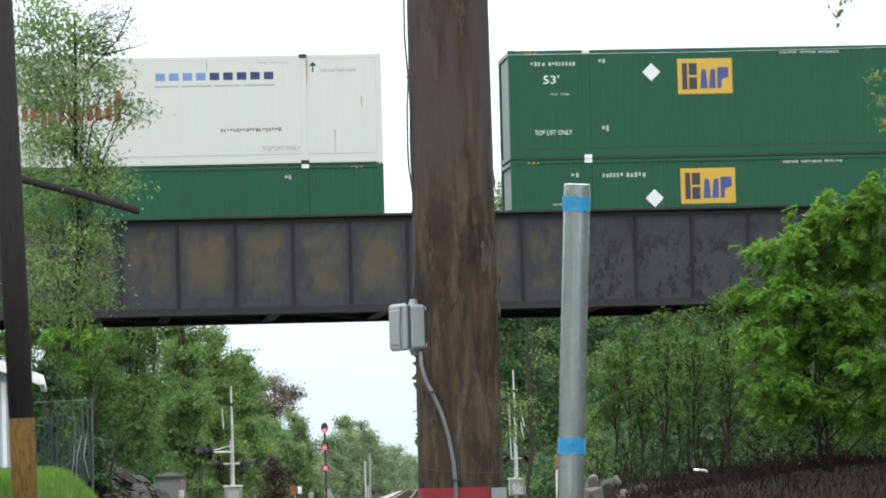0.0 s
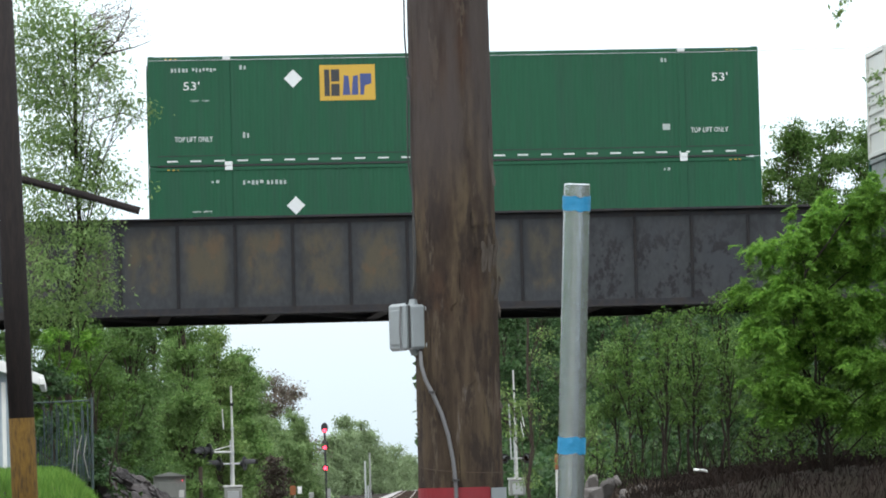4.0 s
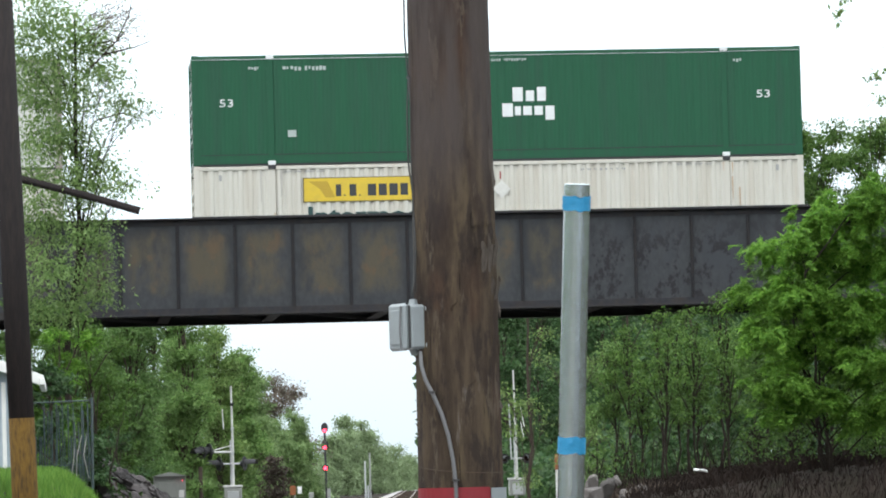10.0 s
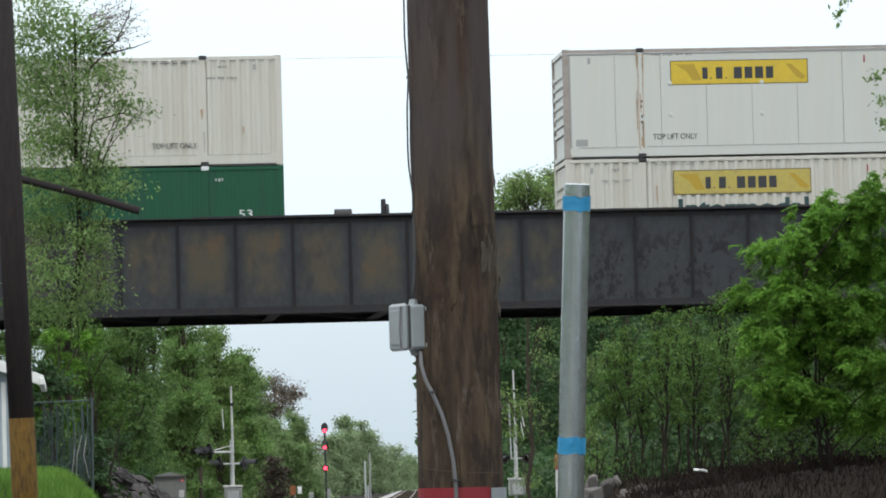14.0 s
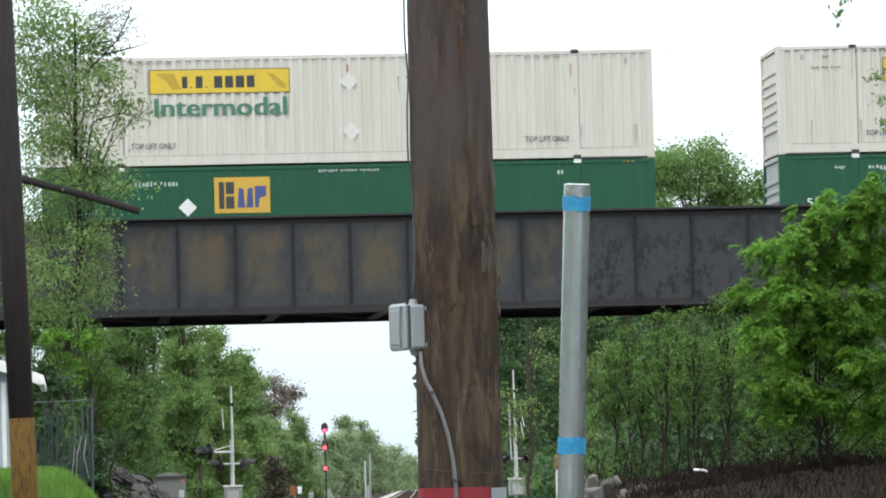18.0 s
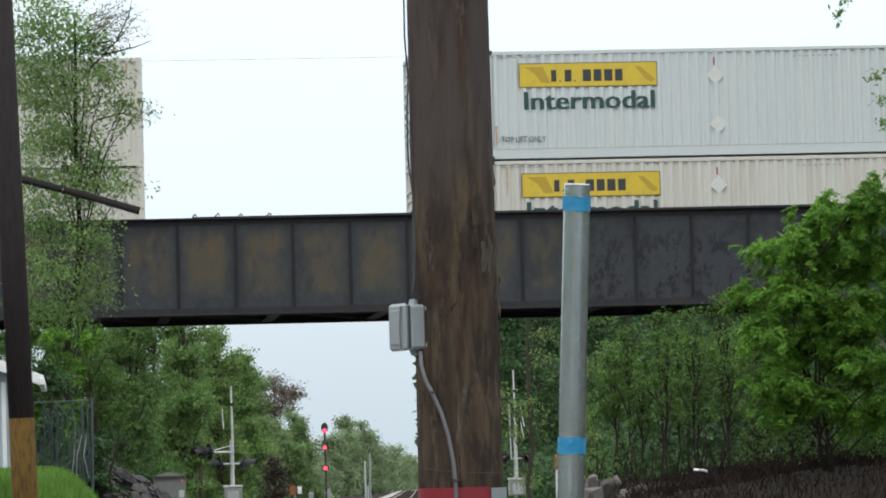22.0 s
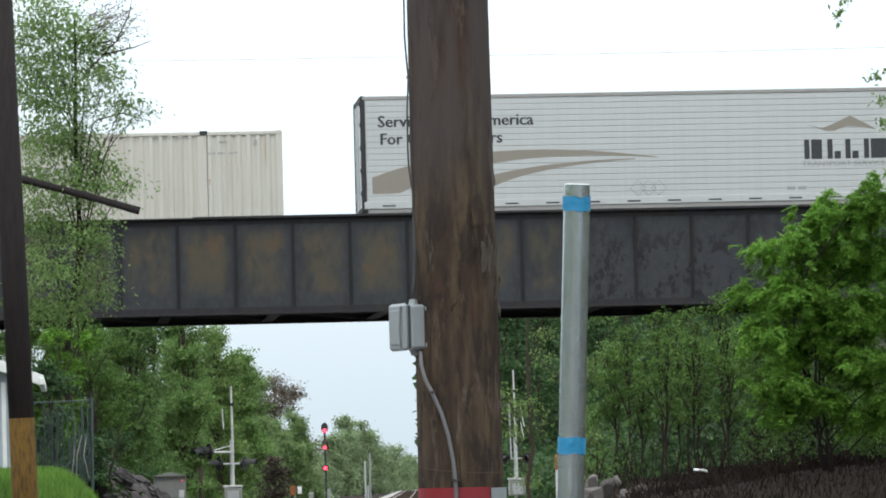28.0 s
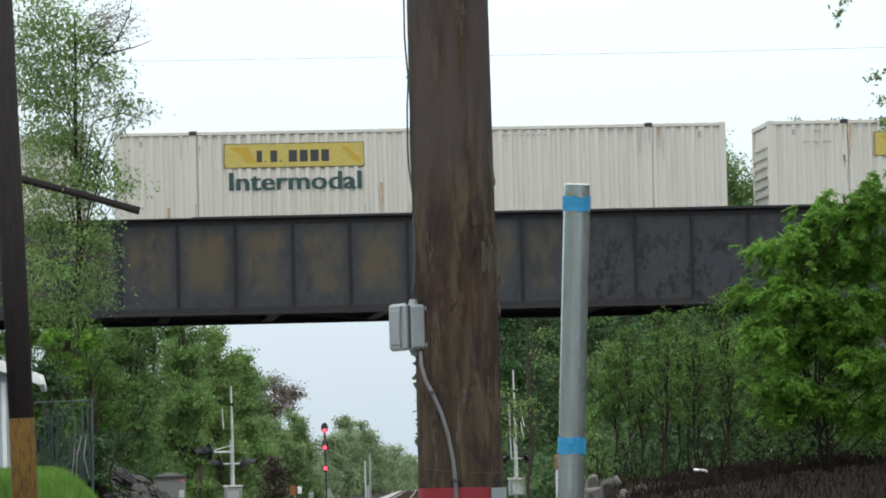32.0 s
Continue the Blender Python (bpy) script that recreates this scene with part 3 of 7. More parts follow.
def container(ix, z, paint, label, pitch=0.26, depth=0.029, smooth_sides=False, casting=None, end_paint=None, rail_paint=None, length=L, ribs=True):
    """A 53 ft domestic container: frame, corrugated sides, doors at its leading end, stiffened wall at the other."""
    c = thing("shipping_container", label, "shipping container", group="containers of the train")
    hx, hy = length / 2, W / 2
    end_paint, rail_paint, casting = end_paint or paint, rail_paint or paint, casting or RUST
    mk = paint.name
    depth = 0.016 if paint is GREEN else depth
    part("core", kept(("core", mk), lambda: Shape().box(-hx + 0.09, -hy + 0.06, 0.12, hx - 0.09, hy - 0.06, H - 0.03).mesh("core")), paint, c)
    for s, turn in ((-1, 0), (1, 180)):
        if smooth_sides:
            n = int(round((2 * hx - 0.32) / pitch))
            p = (2 * hx - 0.32) / n
            for k in range(n):
                part("side_panel", kept(("flat", mk, pitch, ix == 1), lambda: Shape().box(0.0008 if ix == 1 else 0.004, 0.0, 0.26, p - (0.0008 if ix == 1 else 0.004), 0.03, H - 0.11, 0.0008 if ix == 1 else 0.004).mesh("side_panel")), paint, c, m=pose(hx - 0.16 - k * p, hy - 0.012, 0, 0, 0, 180) if s > 0 else pose(-hx + 0.16 + k * p, -(hy - 0.012), 0))
        else:
            me = kept(("corr", mk, pitch, depth), lambda: corrugated(pitch, depth, -hx + 0.16, hx - 0.16, 0.26, H - 0.11))
            part("side_panel", me, paint, c, m=pose(0, s * (hy - 0.012), 0, 0, 0, turn))
        part("bottom_rail", kept(("brail", mk), lambda: Shape().box(-hx + 0.02, -0.03, 0.03, hx - 0.02, 0.03, 0.27, 0.008).mesh("bottom_rail")), paint, c, m=pose(0, s * (hy - 0.035), 0))
        part("top_rail", kept(("trail", rail_paint.name), lambda: Shape().box(-hx + 0.02, -0.03, 0, hx - 0.02, 0.03, 0.10, 0.012).mesh("top_rail")), rail_paint, c, m=pose(0, s * (hy - 0.032), H - 0.115))
        for e in (-1, 1):
            part("corner_post", kept(("post", rail_paint.name), lambda: Shape().box(-0.08, -0.06, 0.05, 0.08, 0.06, H - 0.05, 0.012).mesh("corner_post")), rail_paint, c, m=pose(e * (hx - 0.08), s * (hy - 0.062), 0))
            for zz in (0.0, H - 0.12):
                part("corner_casting", kept(("cast", rail_paint.name), lambda: Shape().box(-0.09, -0.08, 0, 0.09, 0.08, 0.12, 0.012).mesh("corner_casting")), rail_paint, c, m=pose(e * (hx - 0.09), s * (hy - 0.08), zz))
            part("lift_post", kept(("lift", mk), lambda: Shape().box(-0.075, -0.012, 0.1, 0.075, 0.012, H - 0.1, 0.004).mesh("lift_post")), paint, c, m=pose(e * (hx - 2.06), s * (hy - 0.006), 0))
            for zz in (-0.005, H - 0.105):
                part("stacking_casting", kept(("scast", casting.name), lambda: Shape().box(-0.1, -0.05, 0, 0.1, 0.03, 0.11, 0.01).mesh("stacking_casting")), casting, c, m=pose(e * (hx - 2.06), s * (hy - 0.02) , zz, 0, 0, 0 if s < 0 else 180))
    part("front_wall", kept(("fw", end_paint.name), lambda: Shape().box(-0.03, -hy + 0.15, 0.15, 0.03, hy - 0.15, H - 0.15).mesh("front_wall")), end_paint, c, m=pose(-hx + 0.09, 0, 0))
    for k in range(7 if ribs else 0):
        part("end_rib", kept(("rib", end_paint.name), lambda: Shape().add([(0.05, -hy + 0.17, -0.1), (-0.05, -hy + 0.17, -0.045), (-0.05, -hy + 0.17, 0.045), (0.05, -hy + 0.17, 0.1), (0.05, hy - 0.17, -0.1), (-0.05, hy - 0.17, -0.045), (-0.05, hy - 0.17, 0.045), (0.05, hy - 0.17, 0.1)], [(0, 1, 5, 4), (1, 2, 6, 5), (2, 3, 7, 6), (0, 3, 2, 1), (4, 5, 6, 7)]).mesh("end_rib")), end_paint, c, m=pose(-hx + 0.06, 0, 0.72 + k * 0.255))
    part("end_header", kept(("eh", end_paint.name), lambda: Shape().box(-0.05, -hy + 0.1, H - 0.13, 0.05, hy - 0.1, H - 0.01, 0.01).mesh("end_header")), end_paint, c, m=pose(-hx + 0.06, 0, 0))
    part("end_sill", kept(("es", end_paint.name), lambda: Shape().box(-0.05, -hy + 0.1, 0.03, 0.05, hy - 0.1, 0.16, 0.01).mesh("end_sill")), end_paint, c, m=pose(-hx + 0.06, 0, 0))
    for s in (-1, 1):
        d = part("door", kept(("door", mk), lambda: Shape().box(-0.025, -0.57, 0.14, 0.025, 0.57, H - 0.14, 0.008).mesh("door")), paint, c, m=pose(hx - 0.05, s * 0.58, 0))
        for r in (-0.25, 0.25):
            part("lock_rod", kept("rod", lambda: Shape().tube([(0, 0, 0.12), (0, 0, H - 0.12)], 0.02, 6).mesh("lock_rod")), ALU, d, m=pose(0.045, r, 0))
    MOVING.append((c, UNIT_X[ix] + L / 2, TRAIN_Y, z))
    return c


Z_TOP = 12.879 - H
Z_LOW = Z_TOP - H - 0.015
Z_SINGLE = 10.897 - H

ROWS = [
    # unit, upper paint, lower paint
    (0, GREEN, GREEN), (1, REEFER, GREEN), (2, GREEN, GREEN), (3, CREAM, ICE), (4, GREEN, CREAM), (5, REEFER, CREAM),
    (6, CREAM, GREEN), (7, CREAM, GREEN), (8, WHITE, CREAM), (9, CREAM, CREAM)]
TEXTS = {GREEN: "dark green corrugated steel shipping container, rain-streaked", CREAM: "cream-white corrugated shipping container with light rust stains", WHITE: "cool white corrugated shipping container with faint streaks", ICE: "bluish-white smooth-panelled insulated shipping container, fairly clean", REEFER: "white smooth-panelled insulated shipping container with grime"}
UNITS, PAINTS = {}, {}
for ix, up, lowp in ROWS:
    for lev, pt in ((1, up), (0, lowp)):
        flat = pt in (REEFER, ICE)
        PAINTS[(ix, lev)] = pt
        UNITS[(ix, lev)] = container(ix, Z_TOP if lev else Z_LOW, pt, TEXTS[pt], 0.2 if pt is GREEN else 1.22 if flat else 0.255, 0.03 if pt is GREEN else 0.046, flat, ribs=not (pt is GREEN and ix not in (4, 6)), casting=DARK if pt is not GREEN else DECAL, rail_paint=FRAMEBROWN if (ix, lev) == (5, 1) else None, end_paint=(LIGHTEND if ix in (4, 6) else ENDGREY) if pt is GREEN else None)
for ix in (11, 12, 13):
    PAINTS[(ix, 0)] = CREAM
    UNITS[(ix, 0)] = container(ix, Z_SINGLE, CREAM, TEXTS[CREAM] + ", riding low", 0.255, 0.050, False, casting=DARK)

tl = thing("semi_trailer", "white ribbed refrigerated semi-trailer with tan stripes", "semi-trailer")
part("body", Shape().box(-8.0, -1.295, 1.15, 8.0, 1.295, 4.11, 0.03), TRAILERSKIN, tl)
MOVING.append((tl, UNIT_X[10] + 8.0, TRAIN_Y, 11.72 - 4.11))


def bogie(parent, x):
    b = part("truck", Shape().box(-1.1, -0.98, 0.35, 1.1, -0.88, 0.62, 0.03).box(-1.1, 0.88, 0.35, 1.1, 0.98, 0.62, 0.03).box(-0.2, -1.0, 0.35, 0.2, 1.0, 0.6, 0.02), DARK, parent, m=pose(x, 0, 0))
    for wx in (-0.85, 0.85):
        for s in (-1, 1):
            part("wheel", kept("wheel", lambda: Shape().tube([(0, -0.065, 0), (0, 0.065, 0)], 0.42, 20).mesh("wheel")), RAILSTEEL, b, m=pose(wx, s * 0.76, 0.42))


def well_car(ix, posts):
    c = thing("well_car", "dark rail well car carrying stacked containers", "rail car", group="cars of the train")
    y = 1.42
    for s in (-1, 1):
        part("side_sill", Shape().box(-8.3, -0.05, 0.25, 8.3, 0.05, 1.15, 0.02), DARK, c, m=pose(0, s * y, 0))
    part("floor", Shape().box(-8.2, -y, 0.2, 8.2, y, 0.3, 0.01), DARK, c)
    for e in (-1, 1):
        part("end_platform", Shape().box(-0.75, -1.4, 0.75, 0.75, 1.4, 1.0, 0.02), DARK, c, m=pose(e * 9.0, 0, 0))
        bogie(c, e * 9.78 if posts else e * 9.0)
    for x in posts:
        part("handrail", Shape().tube([(x, -1.25, 1.0), (x, -1.25, 2.25), (x + 0.05, -1.25, 2.3), (x + 0.22, -1.25, 2.3), (x + 0.27, -1.25, 2.25), (x + 0.27, -1.25, 1.9)], 0.016, 6), ALU, c, "thin grey grab iron")
    MOVING.append((c, UNIT_X[ix] + L / 2, TRAIN_Y, RAIL_Z))


for ix in range(10):
    well_car(ix, ())


def spine_car(ix):
    c = thing("spine_car", "dark low spine car with container pedestals", "rail car", group="cars of the train")
    part("spine", Shape().box(-8.7, -0.35, 0.55, 8.7, 0.35, 1.1, 0.03), DARK, c)
    for x in (-7.9, 7.9, -4.0, 4.0):
        part("cross_arm", Shape().box(x - 0.15, -1.3, 0.95, x + 0.15, 1.3, 1.268 if ix != 10 else 0.87, 0.02), DARK, c)
    for e in (-1, 1):
        bogie(c, e * 8.6)
    if ix == 10:
        part("deck", Shape().box(-8.2, -1.35, 0.8, 8.2, 1.35, 0.88, 0.01), DARK, c)
    MOVING.append((c, UNIT_X[ix] + L / 2, TRAIN_Y, RAIL_Z))


for ix in (10, 11, 12, 13):
    spine_car(ix)


TEXT_CACHE = {}


def text_mesh(words):
    """Lettering in the built-in font as a thin mesh, one unit high, with its width."""
    if words not in TEXT_CACHE:
        cu = bpy.data.curves.new("lettering", "FONT")
        cu.body, cu.size, cu.extrude, cu.resolution_u = words, 1.0, 0.004, 2
        ob = bpy.data.objects.new("lettering", cu)
        scene.collection.objects.link(ob)
        bpy.context.view_layer.update()
        me = bpy.data.meshes.new_from_object(ob)
        bpy.data.objects.remove(ob)
        bpy.data.curves.remove(cu)
        xs, ys = [v.co.x for v in me.vertices], [v.co.y for v in me.vertices]
        me.transform(Matrix.Translation((-min(xs), -min(0, 0), 0)))
        TEXT_CACHE[words] = (me, max(xs) - min(xs), max(ys), {})
    return TEXT_CACHE[words]


def lettering(c, words, u, z, width, height, material, y=-1.299, bold=0.0):
    base, w, h, made = text_mesh(words)
    y = lie(c, y, u, z)
    key = (material.name, bold)
    if key not in made:
        made[key] = base.copy()
        made[key].materials.clear()
    o = part("lettering", made[key], material, c, m=pose(u - L / 2, y, z, 90) @ Matrix.Diagonal((width / w, height / h, 1, 1)))
    if bold:
        part("lettering", made[key], material, c, m=pose(u - L / 2 + bold * 2, y - 0.002, z, 90) @ Matrix.Diagonal((width / w, height / h, 1, 1)))
        part("lettering", made[key], material, c, m=pose(u - L / 2 + bold, y - 0.001, z, 90) @ Matrix.Diagonal((width / w, height / h, 1, 1)))
    return o


def lie(c, y, u, z):
    """Markings on the side panels lie on them; those on rails and posts stay out on the rails."""
    on_panel = c.name.startswith("shipping_container") and 0.30 < z < 2.76 and abs(u - 2.06) > 0.13 and abs(u - L + 2.06) > 0.13
    return y + 0.0115 if on_panel else y


def plaque(c, name, u0, u1, z0, z1, material, y=-1.296, label=""):
    y = lie(c, y, 0.5 * (u0 + u1), 0.5 * (z0 + z1))
    return part(name, Shape().box(u0 - L / 2, y, z0, u1 - L / 2, y + 0.004, z1), material, c, label)


def outline(c, name, pts, material, y=-1.297, label=""):
    y = lie(c, y, pts[0][0], pts[0][1])
    return part(name, Shape().plate([(u - L / 2, z) for u, z in pts], y, 0.004), material, c, label)


def marks(c, u0, u1, z, h, words, material, seed=1, y=-1.297):
    """Unreadable small writing: one plain bar a word."""
    r = random.Random(seed)
    shift = lie(c, y, 0.5 * (u0 + u1), z + 0.5 * h) - y
    ws = [r.uniform(0.6, 1.4) for _ in range(words)]
    gap = 0.07
    k = (u1 - u0 - gap * (words - 1)) / sum(ws)
    u = u0
    for w in ws:
        n = max(1, round(w * k / (h * 0.85)))
        if n == 1 or h < 0.045:
            plaque(c, "marking", u, u + w * k, z, z + h, material, y)
        else:
            # small strokes set side by side, as tall as the writing
            sh, p = Shape(), w * k / n
            for q in range(n):
                a = u + q * p - L / 2
                sh.box(a, y + shift, z + (0.0 if r.random() < 0.7 else h * 0.3), a + p * r.uniform(0.45, 0.8), y + shift + 0.003, z + h * r.uniform(0.8, 1.0))
            part("marking", sh, material, c)["kind"] = "stuff"
        u += w * k + gap


def blocks(c, u0, u1, z0, z1, n, material, y=-1.299, hollow=True):
    """A trade name as a row of plain blocks in its colours."""
    w = (u1 - u0) / n
    for k in range(n):
        a, b = u0 + k * w, u0 + (k + 0.78) * w
        plaque(c, "name_block", a, b, z0, z1 - (0.0 if k % 2 == 0 else 0.12 * (z1 - z0)), material, y)


def diamond(c, u, z, r, material, label=""):
    outline(c, "placard", [(u - r, z), (u, z - r), (u + r, z), (u, z + r)], material, -1.298, label)


def cream_graphics(c, intermodal=True, upper=True, seed=1, sign=True, placard=True, ink=GREYINK, dashes=False, vinyl=YELLOW, words=TEAL):
    r = random.Random(seed)
    if dashes:
        for k in range(21):
            plaque(c, "rail_slot", 0.4 + k * 0.74, 0.68 + k * 0.74, 0.172, 0.207, WORNINK, -1.297)
    if sign:
        plaque(c, "sign_border", 2.86, 6.55, 1.90, 2.55, SIGNEDGE, -1.2965)
        plaque(c, "sign_plate", 2.885, 6.525, 1.925, 2.525, vinyl, -1.2985, "yellow company sign plate")
        outline(c, "sign_emblem", [(3.0, 2.45), (3.5, 2.45), (3.62, 2.2), (3.7, 2.02), (3.45, 2.02), (3.3, 2.25)], BROWNINK, -1.3005)
        outline(c, "sign_emblem", [(5.95, 2.42), (6.1, 2.42), (6.48, 2.08), (6.4, 2.0), (6.25, 2.06)], BROWNINK, -1.3005)
        for a, b in ((3.72, 3.86), (3.93, 3.97), (4.08, 4.26), (4.33, 4.37), (4.56, 4.78), (4.85, 5.06), (5.13, 5.35), (5.42, 5.62)):
            z1 = 2.09 if b - a < 0.06 else 2.36
            plaque(c, "name_block", a, b, 2.05, z1, INK, -1.3005)
    if intermodal:
        lettering(c, "Intermodal", 2.98, 1.32, 3.44, 0.47, words, bold=0.022)
    if upper:
        lettering(c, "TOP LIFT ONLY", 2.36, 0.47, 1.18, 0.15, INK)
        lettering(c, "TOP LIFT ONLY", 12.72, 0.47, 1.18, 0.15, INK)
    marks(c, 2.36, 3.45, 2.69, 0.055, 4, ink, seed)
    marks(c, 12.75, 13.75, 2.69, 0.055, 4, ink, seed + 1)
    marks(c, 10.2, 11.4, 2.60, 0.06, 8, ink, seed + 2)
    if seed % 2:
        marks(c, 1.25, 1.45, 2.57, 0.07, 1, ink, seed)
        marks(c, 0.95, 1.75, 2.28, 0.06, 3, ink, seed)
        marks(c, 14.5, 14.75, 2.57, 0.07, 1, ink, seed)
        marks(c, 14.2, 15.0, 2.28, 0.06, 3, ink, seed)
    plaque(c, "vent", 0.66, 0.74, 2.50, 2.66, GREYINK)
    plaque(c, "vent", L - 0.74, L - 0.66, 2.50, 2.66, GREYINK)
    plaque(c, "marking", 8.05, 8.09, 2.42, 2.62, RED)
    if placard:
        diamond(c, 8.1, 2.15, 0.24, PATCH, "faded white placard patch")
        if upper:
            diamond(c, 8.15, 0.85, 0.24, PATCH, "faded white placard patch")
    if upper:
        for a, b in ((0.35, 1.95), (2.2, 13.9), (14.2, 15.8)):
            plaque(c, "rail_groove", a, b, 0.275, 0.292, GREYINK, -1.296)
        for a, b in ((0.2, 1.95), (14.2, 15.95)):
            plaque(c, "stack_gap", a, b, -0.012, 0.045, DARK, -1.298)


def green_graphics(c, emp=4.5, dashes=False, upper=True, seed=1):
    if upper:
        marks(c, 0.6, 1.8, 2.47, 0.11, 2, DIMDECAL, seed)
    else:
        marks(c, 2.43, 3.6, 2.40, 0.12, 2, DIMDECAL, seed)
    if upper:
        lettering(c, "53'", 0.92, 2.0, 0.42, 0.22, DECAL)
        lettering(c, "TOP LIFT ONLY", 0.66, 0.64, 1.0, 0.13, DECAL)
        lettering(c, "53'", L - 1.25, 2.0, 0.42, 0.22, DECAL)
        lettering(c, "TOP LIFT ONLY", L - 1.85, 0.64, 1.0, 0.13, DECAL)
    marks(c, 2.4 if upper else 1.6, 2.62 if upper else 1.84, 2.52 if upper else 2.42, 0.12, 1, DIMDECAL, seed)
    marks(c, 2.45, 2.67, 0.72, 0.16, 1, DIMDECAL, seed)
    marks(c, L - 2.6, L - 2.4, 2.52, 0.12, 1, DIMDECAL, seed)
    marks(c, L - 2.6, L - 2.4, 0.72, 0.16, 1, DIMDECAL, seed)
    diamond(c, 3.8, 2.26 if upper else 1.83, 0.24, DECAL, "white diamond placard")
    plaque(c, "sign_border", emp, emp + 1.46, 1.66, 2.60, OCHRE, -1.2965)
    plaque(c, "sign_plate", emp + 0.02, emp + 1.44, 1.68, 2.58, OCHRE, -1.2985, "ochre yellow company sign plate")
    # company mark as plain shapes: one dark bar block, two blue ones
    plaque(c, "name_block", emp + 0.12, emp + 0.26, 1.78, 2.48, INK, -1.3005)
    plaque(c, "name_block", emp + 0.30, emp + 0.52, 1.78, 2.10, INK, -1.3005)
    plaque(c, "name_block", emp + 0.30, emp + 0.52, 2.16, 2.48, INK, -1.3005)
    outline(c, "name_block", [(emp + 0.60, 1.80), (emp + 0.80, 1.80), (emp + 0.76, 2.30), (emp + 0.64, 2.32)], BLUE, -1.3005)
    outline(c, "name_block", [(emp + 0.83, 1.80), (emp + 1.01, 1.80), (emp + 1.01, 2.32), (emp + 0.88, 2.30)], BLUE, -1.3005)
    outline(c, "name_block", [(emp + 1.06, 1.80), (emp + 1.16, 1.80), (emp + 1.18, 2.04), (emp + 1.36, 2.10), (emp + 1.36, 2.36), (emp + 1.06, 2.36)], BLUE, -1.3005)
    marks(c, 7.25, 8.85, 2.69, 0.075, 3, DIMDECAL, seed + 3)
    marks(c, 0.45, 0.75, 2.80, 0.03, 3, OCHRE, seed)
    marks(c, L - 0.85, L - 0.55, 2.80, 0.03, 3, OCHRE, seed)
    marks(c, 1.1, 1.6, 1.69, 0.05, 2, DIMDECAL, seed + 4)
    if dashes:
        for k in range(25):
            plaque(c, "reflector", 0.45 + k * 0.615, 0.73 + k * 0.615, 0.11, 0.15, DECAL, -1.297)
    if upper:
        plaque(c, "rail_groove", 0.2, 15.95, 0.262, 0.280, DARK, -1.296)
        plaque(c, "stack_gap", 0.2, 15.95, -0.012, 0.03, DARK, -1.298)


def hub_graphics(c, upper=True):
    marks(c, 2.4, 3.55, 2.47, 0.12, 2, DIMDECAL, 5)
    marks(c, 1.5, 1.8, 2.49, 0.10, 1, DIMDECAL, 5)
    lettering(c, "53", 0.72, 1.54, 0.36, 0.20, DECAL)
    lettering(c, "53", L - 1.2, 1.54, 0.36, 0.20, DECAL)
    marks(c, 2.5, 2.72, 0.72, 0.18, 1, DIMDECAL, 6)
    marks(c, L - 1.8, L - 1.55, 2.49, 0.10, 1, DIMDECAL, 6)
    marks(c, 7.25, 8.85, 2.62, 0.08, 3, DIMDECAL, 7)
    u, z, r = 7.25, 1.57, 0.70
    outline(c, "emblem", [(u + r * math.sin(k * math.pi / 3) * 0.98, z + r * math.cos(k * math.pi / 3)) for k in range(6)], DECAL, -1.298, "white hexagonal company emblem")
    for a in (-0.32, 0.32):
        plaque(c, "emblem_bar", u + a - 0.035, u + a + 0.035, z - 0.36, z + 0.36, MAROON, -1.3005)
    for a in (-0.14, 0.14):
        plaque(c, "emblem_bar", u + a - 0.05, u + a + 0.05, z + 0.06, z + 0.36, MAROON, -1.3005)
        plaque(c, "emblem_bar", u + a - 0.05, u + a + 0.05, z - 0.36, z - 0.10, MAROON, -1.3005)
    plaque(c, "emblem_bar", u - 0.30, u + 0.30, z - 0.055, z + 0.02, MAROON, -1.3005)
    for a, b, z0, z1 in ((8.45, 8.72, 1.55, 1.92), (8.80, 9.02, 1.55, 1.83), (9.10, 9.33, 1.55, 1.92), (8.17, 8.45, 1.15, 1.50), (8.50, 8.66, 1.18, 1.42), (8.72, 8.95, 1.18, 1.42), (9.02, 9.24, 1.18, 1.42), (9.31, 9.55, 1.05, 1.42)):
        plaque(c, "name_block", a, b, z0, z1, DECAL)
    if upper:
        plaque(c, "rail_groove", 0.2, 15.95, 0.262, 0.280, DARK, -1.296)
        plaque(c, "stack_gap", 0.2, 15.95, -0.012, 0.03, DARK, -1.298)


